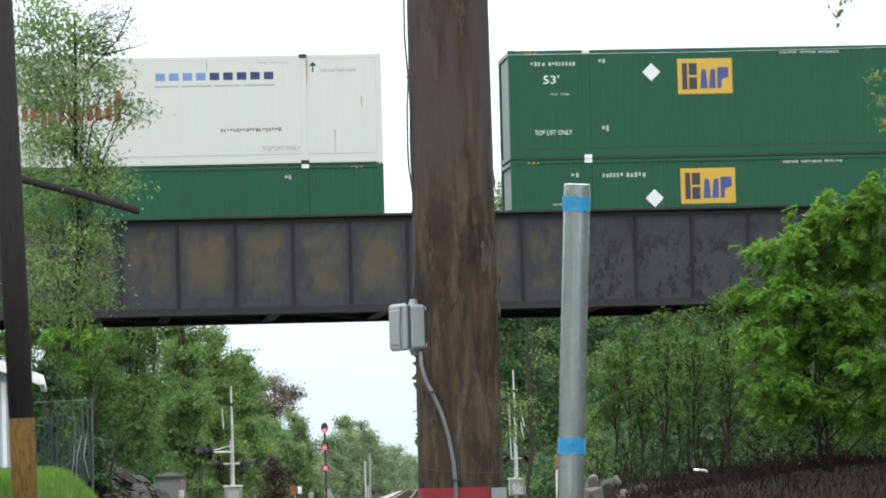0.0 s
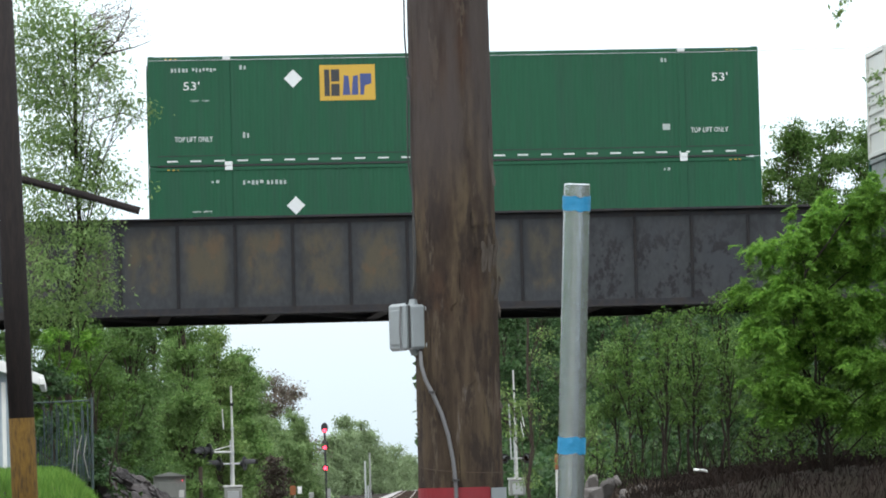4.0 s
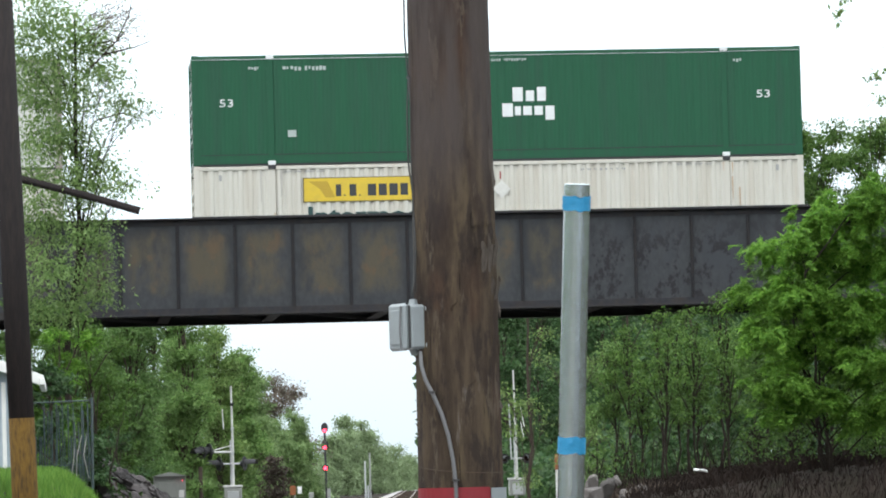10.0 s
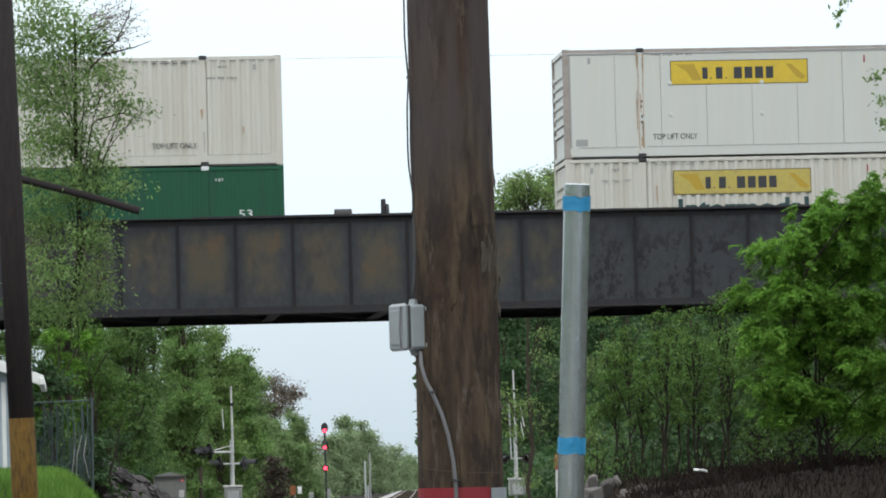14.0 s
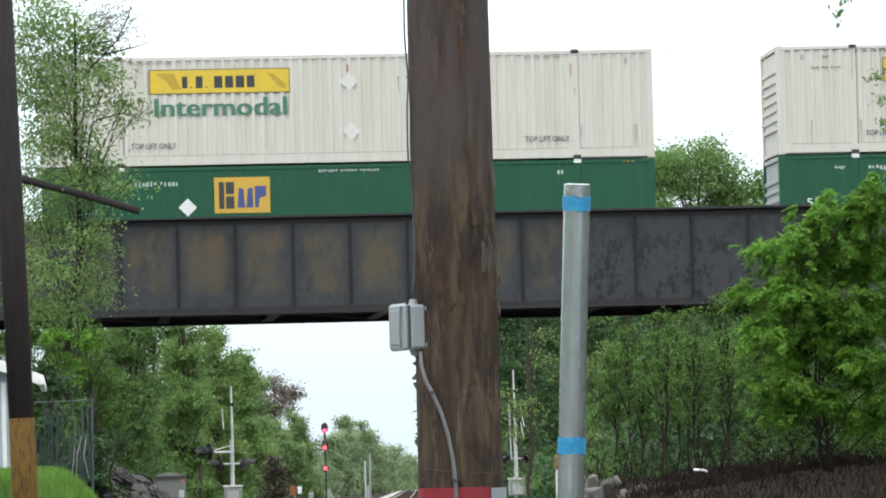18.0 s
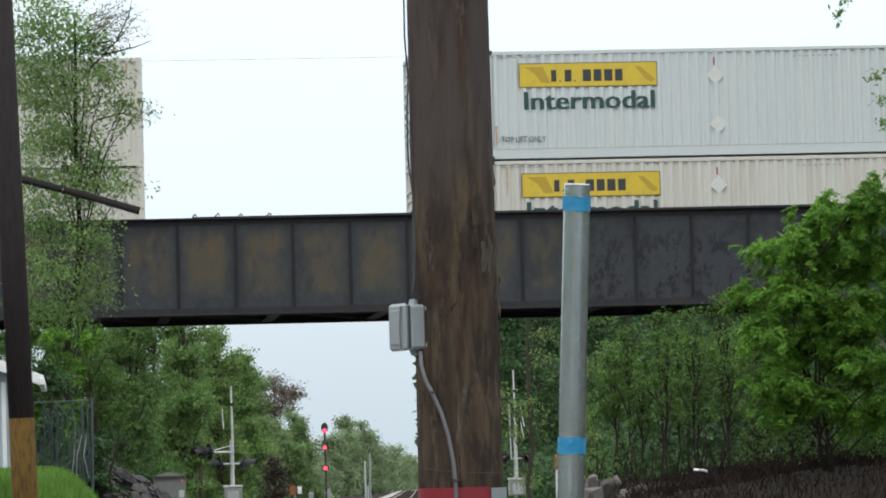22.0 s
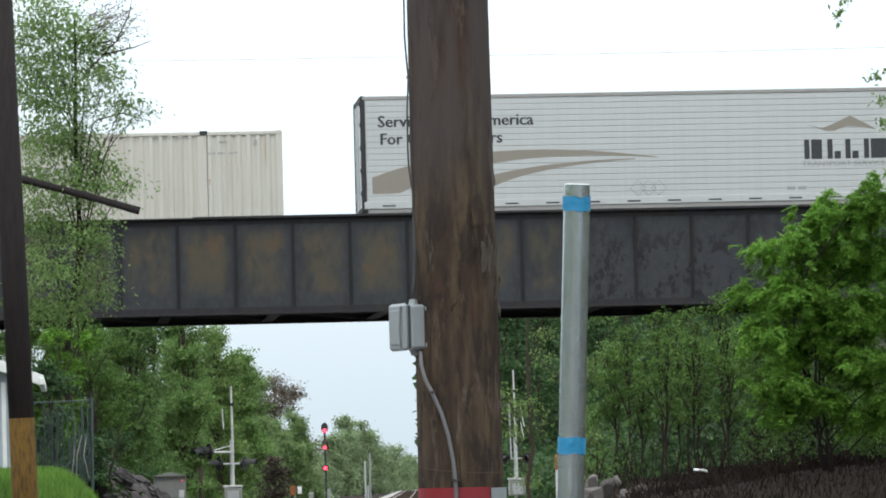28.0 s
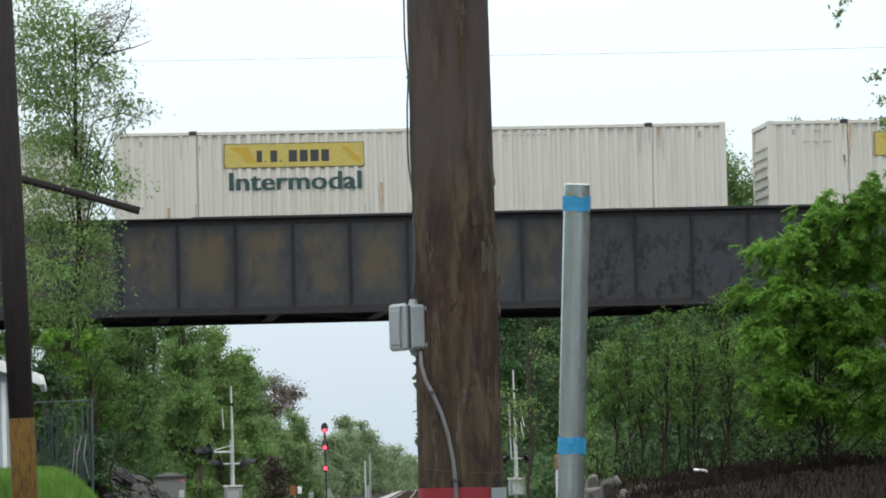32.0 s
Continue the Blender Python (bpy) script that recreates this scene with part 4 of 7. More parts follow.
def insulated_graphics(c):
    """White insulated box with a cooling unit at its trailing end."""
    # flat black plates on the side paint the shade inside the unit's recesses
    plaque(c, "unit_opening", 0.17, 0.62, 1.62, 2.78, DARK, -1.297, "black plate painted as the shade inside the cooling unit")
    plaque(c, "unit_opening", 0.22, 0.62, 0.62, 1.12, DARK, -1.297, "black plate painted as the shade inside the cooling unit")
    plaque(c, "unit_opening", 0.30, 0.60, 0.28, 0.52, GREYINK, -1.297)
    for a, b in (((0.10, 2.72), (0.58, 1.62)), ((0.15, 0.3), (0.5, 1.3))):
        part("brace", Shape().tube([(a[0] - L / 2, -1.31, a[1]), (b[0] - L / 2, -1.31, b[1])], 0.03, 6), REEFER, c)
    # heraldic shield as plain shapes
    outline(c, "crest", [(2.85, 1.75), (2.85, 1.15), (3.2, 0.80), (3.55, 1.15), (3.55, 1.75)], NAVY, -1.298, "navy company crest")
    outline(c, "crest", [(2.68, 1.35), (2.82, 1.2), (2.82, 2.05), (2.66, 2.1)], RED, -1.298)
    outline(c, "crest", [(3.58, 1.2), (3.72, 1.35), (3.74, 2.1), (3.58, 2.05)], RED, -1.298)
    outline(c, "crest", [(3.0, 1.8), (3.4, 1.8), (3.45, 2.05), (3.2, 2.15), (2.95, 2.05)], GREYINK, -1.298)
    outline(c, "crest", [(3.08, 2.15), (3.34, 2.15), (3.36, 2.42), (3.2, 2.48), (3.04, 2.4)], OCHRE, -1.298)
    for z in (1.05, 1.3, 1.55):
        plaque(c, "crest", 3.0, 3.4, z, z + 0.06, GREYINK, -1.3005)
    for a, b, z0, z1 in ((4.12, 4.72, 1.22, 1.98), (4.82, 4.94, 1.22, 1.34), (5.0, 5.62, 1.22, 1.96), (5.70, 5.82, 1.22, 1.34), (5.95, 6.6, 1.20, 1.98), (6.72, 7.1, 1.22, 1.66), (7.2, 7.58, 1.02, 1.66), (7.68, 7.82, 1.22, 1.96), (7.92, 8.3, 1.22, 1.66), (8.4, 8.8, 1.22, 1.66), (8.9, 9.3, 1.22, 1.66), (9.14, 9.3, 1.6, 2.02)):
        w = b - a
        if w > 0.3:
            # a broad and a narrow slanted stroke
            outline(c, "name_block", [(a, z0 + 0.05), (a + 0.10, z0), (a + 0.42 * w, z0 + 0.06), (a + 0.42 * w, z1 - 0.04), (a + 0.2 * w, z1), (a, z1 - 0.1)], RED)
            outline(c, "name_block", [(a + 0.56 * w, z0), (b, z0 + 0.05), (b, z0 + 0.72 * (z1 - z0)), (a + 0.7 * w, z1 - 0.02), (a + 0.56 * w, z1 - 0.12)], RED)
        else:
            plaque(c, "name_block", a, b, z0, z1, RED)
    for k in range(9):
        a = 10.2 + k * 0.355
        m = SKYBLUE if k < 4 else NAVY
        plaque(c, "name_block", a + 0.02, a + 0.27, 2.25, 2.45, m)
    marks(c, 10.2, 13.35, 2.08, 0.04, 4, GREYINK, 3)
    marks(c, 11.9, 13.5, 0.88, 0.10, 1, WORNINK, 3)
    lettering(c, "TOP LIFT ONLY", 12.98, 0.37, 1.0, 0.12, GREYINK)
    lettering(c, "TOP LIFT ONLY", 2.24, 0.37, 1.0, 0.12, GREYINK)
    lettering(c, "53'", 0.90, 0.34, 0.25, 0.13, GREYINK)
    marks(c, 12.9, 13.7, 2.66, 0.05, 3, GREYINK, 9)
    marks(c, 14.55, 15.5, 2.42, 0.08, 1, GREYINK, 9)
    marks(c, 1.3, 1.95, 2.1, 0.07, 1, GREYINK, 9)
    marks(c, 1.3, 1.95, 1.95, 0.07, 1, GREYINK, 9)
    for u in (1.75, 14.35):
        outline(c, "arrow", [(u, 2.70), (u - 0.10, 2.58), (u - 0.02, 2.58), (u - 0.02, 2.42), (u + 0.02, 2.42), (u + 0.02, 2.58), (u + 0.10, 2.58)], INK)
    plaque(c, "stack_gap", 0.2, 15.95, -0.012, 0.03, DARK, -1.298)
    plaque(c, "rail_groove", 0.2, 15.95, 0.262, 0.275, GREYINK, -1.296)


def reefer_graphics(c, upper=True):
    """Smooth insulated side: rivet caps, dark seams, rust at the lifting posts."""
    for k in range(5):
        for z in (1.12, 1.95):
            part("panel_cap", kept("panel_cap", lambda: Shape().tube([(0, 0.012, 0), (0, 0, 0)], [0.06, 0.045], 10).mesh("panel_cap")), REEFER, c, m=pose(2.85 + k * 2.45 + (0.6 if k > 1 else 0) - L / 2, -1.300, z))
    for u in (2.06, L - 2.06):
        for a, b, z0, z1 in ((-0.07, -0.045, 0.2, 2.7), (0.02, 0.07, 0.25, 0.95), (-0.03, 0.0, 1.2, 1.7), (0.045, 0.07, 1.1, 2.65), (-0.02, 0.03, 0.3, 0.55)):
            plaque(c, "rust_streak", u + a, u + b, z0, z1, RUSTSTAIN, -1.3035)
        for q, z in enumerate((0.9, 1.05, 1.32, 1.45)):
            plaque(c, "rust_spot", u - 0.02 + 0.015 * (q % 2), u + 0.025 + 0.015 * (q % 2), z, z + 0.07, RUST, -1.306)
    plaque(c, "placard", 0.3, 0.62, 0.32, 0.50, GREYINK)
    if upper:
        plaque(c, "side_seam", 0.16, 0.2, 0.1, 2.8, GREYINK)
        plaque(c, "top_seam", 0.2, 15.9, 2.74, 2.80, STEELGREY)


GRIME = surface("grey_grime_run", (0.42, 0.40, 0.36), 0.8, 0, 0.25, (0.55, 0.53, 0.49), 0.7, 3.0, 0.0, (2, 1, 0.3))
RUSTSTAIN = surface("rust_run_stain", (0.42, 0.30, 0.19), 0.8, 0, 0.35, (0.62, 0.56, 0.48), 0.8, 3.0, 0.05, (2, 1, 0.3))
STEELGREY = surface("dull_steel_grey", (0.34, 0.33, 0.31), 0.6, 0.2, 0.15, None, 0, 2.0, 0.05)
for (ix, lev), c in UNITS.items():
    pt = PAINTS[(ix, lev)]
    if ix == 1 and lev == 1:
        insulated_graphics(c)
    elif ix in (4, 6) and pt is GREEN:
        hub_graphics(c, lev == 1)
    elif pt is GREEN:
        green_graphics(c, 7.5 if (ix, lev) == (2, 0) else 4.5, (ix, lev) == (2, 1), lev == 1, ix + lev)
    elif pt in (REEFER, ICE):
        cream_graphics(c, False, lev == 1, ix + lev, placard=False)
        reefer_graphics(c, lev == 1)
    else:
        cream_graphics(c, ix not in (11, 13), lev == 1 or ix > 10, ix + lev, ink=WORNINK if ix == 6 else GREYINK, placard=ix not in (11, 12), dashes=ix == 9 and lev == 1, vinyl=FADEDYELLOW if ix > 10 or (ix, lev) == (5, 0) else YELLOW, words=FADEDGREEN if ix in (6, 7) else TEAL)

rw = random.Random(31)
for (ix, lev), c in UNITS.items():
    if PAINTS[(ix, lev)] is GREEN:
        continue
    many = 16 if ix > 10 else 9
    for k in range(many):
        u = rw.choice((rw.uniform(0.2, 15.9), rw.gauss(2.06, 0.15), rw.gauss(L - 2.06, 0.15)))
        u = min(15.9, max(0.2, u))
        z1 = rw.choice((2.75, rw.uniform(0.8, 2.6), 0.9))
        w, h = rw.uniform(0.012, 0.045), rw.uniform(0.15, 0.9)
        if z1 > 1.85 and 2.7 < u < 6.7:
            continue
        outline(c, "rust_run", [(u - w, z1), (u - w * 0.3, z1 - h), (u + w * 0.4, z1 - h * 0.9), (u + w, z1)], RUSTSTAIN if rw.random() < 0.6 else GRIME, -1.2985 if abs(u - 2.06) > 0.12 and abs(u - L + 2.06) > 0.12 else -1.3035)

# refrigerated trailer on its own car
TRAILER_TOP = 4.11
for k in range(17):
    z = 1.40 + k * 0.158
    part("side_rib", kept("side_rib", lambda: Shape().add([(-7.9, 0.004, -0.078), (7.9, 0.004, -0.078), (7.9, -0.013, -0.060), (-7.9, -0.013, -0.060), (-7.9, -0.013, 0.060), (7.9, -0.013, 0.060), (7.9, 0.004, 0.068), (-7.9, 0.004, 0.068)], [(0, 1, 2, 3), (3, 2, 5, 4), (4, 5, 6, 7)]).mesh("side_rib")), TRAILERSKIN, tl, m=pose(0, -1.295, z))
part("bottom_rail", Shape().box(-8.0, -1.325, 1.15, 8.0, -1.29, 1.34, 0.008), TRAILERSKIN, tl)
part("top_rail", Shape().box(-8.0, -1.322, 4.02, 8.0, -1.29, 4.12, 0.01), STEELGREY, tl)
part("rear_frame", Shape().box(-8.06, -1.32, 1.1, -7.93, -1.2, 4.13, 0.01), DARK, tl, "dark steel door frame with hinges")
part("rear_frame", Shape().box(-8.06, 1.2, 1.1, -7.93, 1.32, 4.13, 0.01), DARK, tl)
part("rear_header", Shape().box(-8.06, -1.2, 3.98, -7.95, 1.2, 4.13, 0.01), DARK, tl)
for s in (-1, 1):
    dd = part("rear_door", Shape().box(-8.04, -0.585, 1.2, -8.0, 0.585, 3.97, 0.008), TRAILERSKIN, tl, m=pose(0, s * 0.6, 0))
    part("lock_rod", Shape().tube([(-8.07, s * -0.2, 1.2), (-8.07, s * -0.2, 3.95)], 0.018, 6), ALU, dd)
for z in (1.5, 2.1, 2.7, 3.3, 3.85):
    part("hinge", Shape().box(-8.09, -1.345, z, -8.0, -1.30, z + 0.12, 0.01), DARK, tl)
part("cooling_unit", Shape().box(8.0, -0.95, 1.95, 8.52, 0.95, 3.80, 0.08), SHEDTRIM, tl, "white front cooling unit")
part("cooling_unit_frame", Shape().box(8.0, -1.1, 3.80, 8.60, 1.1, 3.98, 0.03), DARK, tl)
TS = -1.3105


def tpt(u, z):
    return (u - 8.0, z)


lettering(tl, "Serving North America", 0.40, 3.30, 4.1, 0.30, INK, TS, bold=0.012)
lettering(tl, "For Over 50 Years", 0.46, 2.84, 3.2, 0.30, INK, TS, bold=0.012)
for o in tl.children:
    if o.name.startswith("lettering"):
        o.matrix_basis = pose(0.075, 0, 0) @ o.matrix_basis


def swoosh(top, low, name="stripe"):
    """A band between two edge curves."""
    s = Shape()
    v = [(u - 8.0, TS, z) for u, z in top] + [(u - 8.0, TS, z) for u, z in low]
    n = len(top)
    s.add(v + [(x, y + 0.003, z) for x, y, z in v], [[i, i + 1, n + i + 1, n + i] for i in range(n - 1)])
    part(name, s, SWOOSH, tl, "tan sweeping stripe")


def bend(p0, p1, p2, n=14):
    return [((1 - t) ** 2 * p0[0] + 2 * t * (1 - t) * p1[0] + t * t * p2[0], (1 - t) ** 2 * p0[1] + 2 * t * (1 - t) * p1[1] + t * t * p2[1]) for t in [i / n for i in range(n + 1)]]


swoosh(bend((0.22, 1.98), (3.2, 3.05), (7.8, 2.38)), bend((0.95, 1.56), (3.4, 2.75), (7.8, 2.36)))
swoosh(bend((0.22, 1.98), (0.22, 1.9), (0.22, 1.8)), bend((0.95, 1.56), (0.6, 1.54), (0.22, 1.55)))
swoosh(bend((2.15, 1.56), (3.6, 2.30), (7.2, 2.36)), bend((3.2, 1.56), (4.2, 2.18), (7.2, 2.33)))
for a, b in ((11.72, 12.22), (12.34, 12.72), (12.82, 13.20), (13.32, 14.0)):
    plaque(tl, "name_block", a + 0.075, a + 0.215, 2.24, 2.76, INK, TS)
    plaque(tl, "name_block", a + 0.26, b + 0.05, 2.24, 2.44 if b - a < 0.45 else 2.76, INK, TS)
outline(tl, "emblem", [(11.9, 3.15), (12.3, 3.05), (12.7, 3.22), (13.05, 3.38), (13.4, 3.2), (13.75, 3.0), (13.3, 3.08), (12.95, 3.1), (12.6, 2.98), (12.4, 2.98)], SWOOSH, TS, "grey-tan winged emblem")
lettering(tl, "TRANSPORT SERVICES", 11.72, 2.06, 2.35, 0.12, STEELGREY, TS)
lettering(tl, "53'", 15.45, 1.88, 0.28, 0.15, NAVY, TS)
lettering(tl, "13'6\"", 15.25, 1.64, 0.50, 0.15, NAVY, TS)
for u in (2.1, 2.38, 11.3, 11.6):
    plaque(tl, "marking", u, u + 0.22, 1.44, 1.52, GREYINK, TS)
for r_ in (0.0, 0.28, 0.56):
    part("placard", Shape().tube([(-0.95 + r_, TS, 1.55), (-0.75 + r_, TS, 1.78), (-0.55 + r_, TS, 1.55), (-0.75 + r_, TS, 1.36), (-0.95 + r_, TS, 1.55)], 0.008, 4), GREYINK, tl)
for k in range(15):
    plaque(tl, "rail_slot", 0.55 + k * 1.08, 0.90 + k * 1.08, 1.205, 1.245, DARK, -1.3285)
part("lower_rail", Shape().box(-7.9, -1.30, 1.02, 7.9, -1.24, 1.145, 0.008), STEELGREY, tl)
for x in (-6.4, -5.1):
    for s in (-1, 1):
        part("tyre", kept("tyre", lambda: Shape().tube([(0, -0.28, 0), (0, 0.28, 0)], 0.5, 20).mesh("tyre")), TYRE, tl, m=pose(x, s * 0.95, 0.5))
part("landing_leg", Shape().box(4.6, -0.9, 0.0, 4.75, -0.75, 1.15, 0.01), STEELGREY, tl)
part("landing_leg", Shape().box(4.6, 0.75, 0.0, 4.75, 0.9, 1.15, 0.01), STEELGREY, tl)
part("slider_frame", Shape().box(-7.2, -0.6, 0.75, -4.2, 0.6, 1.15, 0.02), DARK, tl)


def grab_iron(x):
    return Shape().tube([(x, -1.2, 1.0), (x, -1.2, 2.22), (x + 0.05, -1.2, 2.30), (x + 0.20, -1.2, 2.30), (x + 0.25, -1.2, 2.22), (x + 0.25, -1.2, 1.95)], 0.011, 6)


for ob, x0, y, z in list(MOVING):
    if ob.name.startswith("well_car"):
        k = min(range(10), key=lambda i: abs(UNIT_X[i] + L / 2 - x0))
        for dx, top in {2: ((0.25, 2.05), (0.95, 2.04)), 5: ((0.50, 2.13), (1.10, 2.15)), 8: ((0.58, 2.09), (1.02, 2.10)), 9: ((1.25, 2.0), (1.85, 2.01), (2.45, 1.99), (3.2, 2.0))}.get(k, ()):
            part("grab_iron", Shape().tube([(L / 2 + dx, -1.2, 1.0), (L / 2 + dx, -1.2, top - 0.06), (L / 2 + dx + 0.06, -1.2, top), (L / 2 + dx + 0.10, -1.2, top - 0.06)], 0.022, 6), DARK, ob, "short dark grab iron")
        for dx in (0.66, 1.26):
            if k == 4:
                part("grab_iron", grab_iron(L / 2 + dx), ALU, ob, "thin grey grab iron")
        if k == 6:
            part("brake_stand", Shape().box(L / 2 + 2.6, -0.5, 0.9, L / 2 + 2.72, -0.3, 2.35, 0.02), DARK, ob)
            part("brake_wheel", Shape().tube([(L / 2 + 2.72, -0.4, 1.95), (L / 2 + 2.80, -0.4, 1.95)], 0.27, 14), DARK, ob)
            part("brake_reservoir", Shape().tube([(L / 2 + 1.35, -0.6, 1.80), (L / 2 + 1.8, -0.6, 1.80)], 0.30, 12), DARK, ob)


# ------------------------------------------------------------ poles in front
pole = thing("utility_pole", "stout brown weathered wooden utility pole with cracks", "utility pole", m=pose(1.476, 16.22, 0))
ps = Shape()
PN, PH = 40, 90
for i in range(PH + 1):
    z = 4.6 * i / PH
    r0 = 0.1660 - 0.0028 * z
    for j in range(PN):
        a = 2 * math.pi * j / PN
        q = Vector((math.cos(a) * 1.6, math.sin(a) * 1.6, z * 0.35))
        r = r0 + 0.005 * noise.noise(q * 1.7) + 0.0035 * noise.noise((q.x * 7, q.y * 7, z * 0.8)) - 0.006 * max(0.0, noise.noise((q.x * 11 + 5, q.y * 11, z * 0.45)) - 0.25)
        ps.v.append((r * math.cos(a) - 0.002 * z, r * math.sin(a), z))
for i in range(PH):
    for j in range(PN):
        ps.f.append([i * PN + j, i * PN + (j + 1) % PN, (i + 1) * PN + (j + 1) % PN, (i + 1) * PN + j])
ps.f.append([PH * PN + j for j in range(PN)])
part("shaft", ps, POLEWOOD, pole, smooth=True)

pipe = thing("steel_pipe_post", "galvanised steel pipe post with two bands of blue tape", "post", m=look((1.5815, 14.2, 0.0), (1.691, 14.074, 2.571)) @ pose(0, 0, 0, 180))
pipe_len = 2.576
part("pipe", Shape().tube([(0, 0, 0), (0, 0, 1.3), (0, 0, pipe_len)], [0.0452, 0.0449, 0.0435], 48), GALV, pipe, smooth=False)

for i, (a, b) in enumerate(((2.489, 2.5365), (1.681, 1.736))):
    tp = Shape()
    n = 44
    for q in range(9):
        z = a + (b - a) * q / 8
        for j in range(n):
            t = 2 * math.pi * j / n
            e = (0.008 * noise.noise((math.cos(t) * 3 + i * 9, math.sin(t) * 3, 1.0))) if q in (0, 8) else 0
            r = 0.0468 + 0.0022 * noise.noise((math.cos(t) * 5 + z * 40, math.sin(t) * 5, z * 90))
            tp.v.append((r * math.cos(t), r * math.sin(t), z + e))
    for q in range(8):
        for j in range(n):
            tp.f.append([q * n + j, q * n + (j + 1) % n, (q + 1) * n + (j + 1) % n, (q + 1) * n + j])
    part("tape_band", tp, TAPE, pipe, "wrinkled bright blue tape", smooth=True)
part("pipe_rim", Shape().tube([(0, 0, pipe_len), (0, 0, pipe_len + 0.003)], [0.0435, 0.040], 28), GALV, pipe)

# junction box on the pole's side
jb = thing("junction_box", "grey weatherproof junction box with a hinged lid", "junction box", m=pose(1.277, 16.165, 2.184, 0, 0, 24) @ Matrix.Diagonal((0.97, 0.82, 0.93, 1)))
part("body", Shape().box(-0.015, -0.072, -0.090, 0.060, 0.072, 0.092, 0.010), BOXGREY, jb)
lid = part("lid", Shape().box(-0.050, -0.077, -0.096, -0.024, 0.077, 0.097, 0.012), BOXGREY, jb, "raised grey lid")
part("seal", Shape().box(-0.024, -0.068, -0.086, -0.015, 0.068, 0.088), CABLE, jb)
part("lid_rib", Shape().box(-0.056, -0.045, -0.070, -0.050, 0.045, 0.070, 0.004), BOXGREY, lid)
part("latch", Shape().tube([(-0.058, -0.062, -0.085), (-0.062, -0.066, 0.0), (-0.054, -0.062, 0.085)], 0.004, 6), CONDUIT, lid)
for z in (-0.075, 0.075):
    part("mounting_lug", Shape().tube([(0.045, -0.078, z), (0.075, -0.078, z)], 0.010, 10), BOXGREY, jb)
part("top_fitting", Shape().tube([(0.02, -0.02, 0.09), (0.02, -0.02, 0.115)], [0.020, 0.014], 10), BOXGREY, jb)
part("bottom_fitting", Shape().tube([(0.02, -0.02, -0.115), (0.02, -0.02, -0.088)], [0.012, 0.022], 10), BOXGREY, jb)
cable = thing("cable", "thin black cable running down the pole's edge", "cable")
part("run", Shape().tube([(1.2957, 16.130, 2.302), (1.3073, 16.150, 2.355), (1.3149, 16.190, 2.486), (1.3141, 16.200, 2.631), (1.3138, 16.200, 2.703), (1.3021, 16.200, 2.796), (1.2998, 16.200, 2.876), (1.3014, 16.200, 3.021), (1.3089, 16.200, 3.142), (1.3039, 16.200, 3.201), (1.2987, 16.200, 3.294), (1.2992, 16.200, 3.440), (1.3149, 16.200, 4.093)], 0.0034, 8), CABLE, cable, smooth=True)
part("run", Shape().tube([(1.3088, 16.130, 2.311), (1.3171, 16.150, 2.484), (1.3146, 16.180, 2.630), (1.3101, 16.180, 2.788), (1.3085, 16.180, 2.896), (1.3119, 16.180, 3.026), (1.3084, 16.180, 3.140)], 0.0026, 8), CABLE, cable, smooth=True)
for x, z in ((1.3067, 3.142), (1.3140, 2.627)):
    part("staple", Shape().box(x - 0.006, 16.185, z - 0.004, x + 0.012, 16.21, z + 0.004, 0.0015), CABLE, cable)
fc = thing("flexible_conduit", "grey flexible conduit curving from the box down the pole", "conduit")
part("run", Shape().tube([(1.322, 16.12, 2.09), (1.322, 16.10, 2.04), (1.334, 16.085, 1.985), (1.362, 16.075, 1.925), (1.392, 16.062, 1.85), (1.414, 16.055, 1.77), (1.430, 16.050, 1.67), (1.437, 16.047, 1.58), (1.440, 16.045, 1.40), (1.441, 16.043, 0.2)], 0.0078, 10), CONDUIT, fc, smooth=True)
for p in ((1.357, 16.068, 1.935), (1.437, 16.040, 1.60)):
    part("clip", Shape().box(p[0] - 0.013, p[1] - 0.008, p[2] - 0.004, p[0] + 0.013, p[1] + 0.012, p[2] + 0.004, 0.002), CABLE, fc)


def wrap(a0, a1, z0, z1, r):
    s = Shape()
    n = 16
    for z in (z0, z1):
        for k in range(n + 1):
            t = radians(a0 + (a1 - a0) * k / n)
            for q in (r, r + 0.003):
                s.v.append((q * math.cos(t), q * math.sin(t), z))
    m_ = 2 * (n + 1)
    for k in range(n):
        a = 2 * k
        s.f += [[a + 1, a + 3, m_ + a + 3, m_ + a + 1], [a, a + 2, m_ + a + 2, m_ + a], [m_ + a, m_ + a + 1, m_ + a + 3, m_ + a + 2], [a, a + 1, a + 3, a + 2]]
    return s


part("red_band", wrap(172, 304, 1.15, 1.572, 0.1655), REDSIGN, pole, "bright red sheet wrapped on the pole")
part("grey_band", wrap(306, 372, 1.15, 1.568, 0.1655), BOXGREY, pole, "pale grey sheet wrapped on the pole")
part("wire_wrap", Shape().tube([(0.17 * math.cos(radians(a)), 0.17 * math.sin(radians(a)), 1.655 - 0.028 * (a - 190) / 160 - 0.012 * math.sin(radians((a - 190) * 1.1))) for a in range(190, 352, 8)], 0.0012, 5), RUST, pole, "thin rusty wire round the pole")
FLAKEWOOD = surface("grey_splintered_wood", (0.105, 0.085, 0.068), 0.85, 0, 0.4, (0.045, 0.035, 0.028), 0.8, 14.0, 0.5, (2, 2, 0.3))


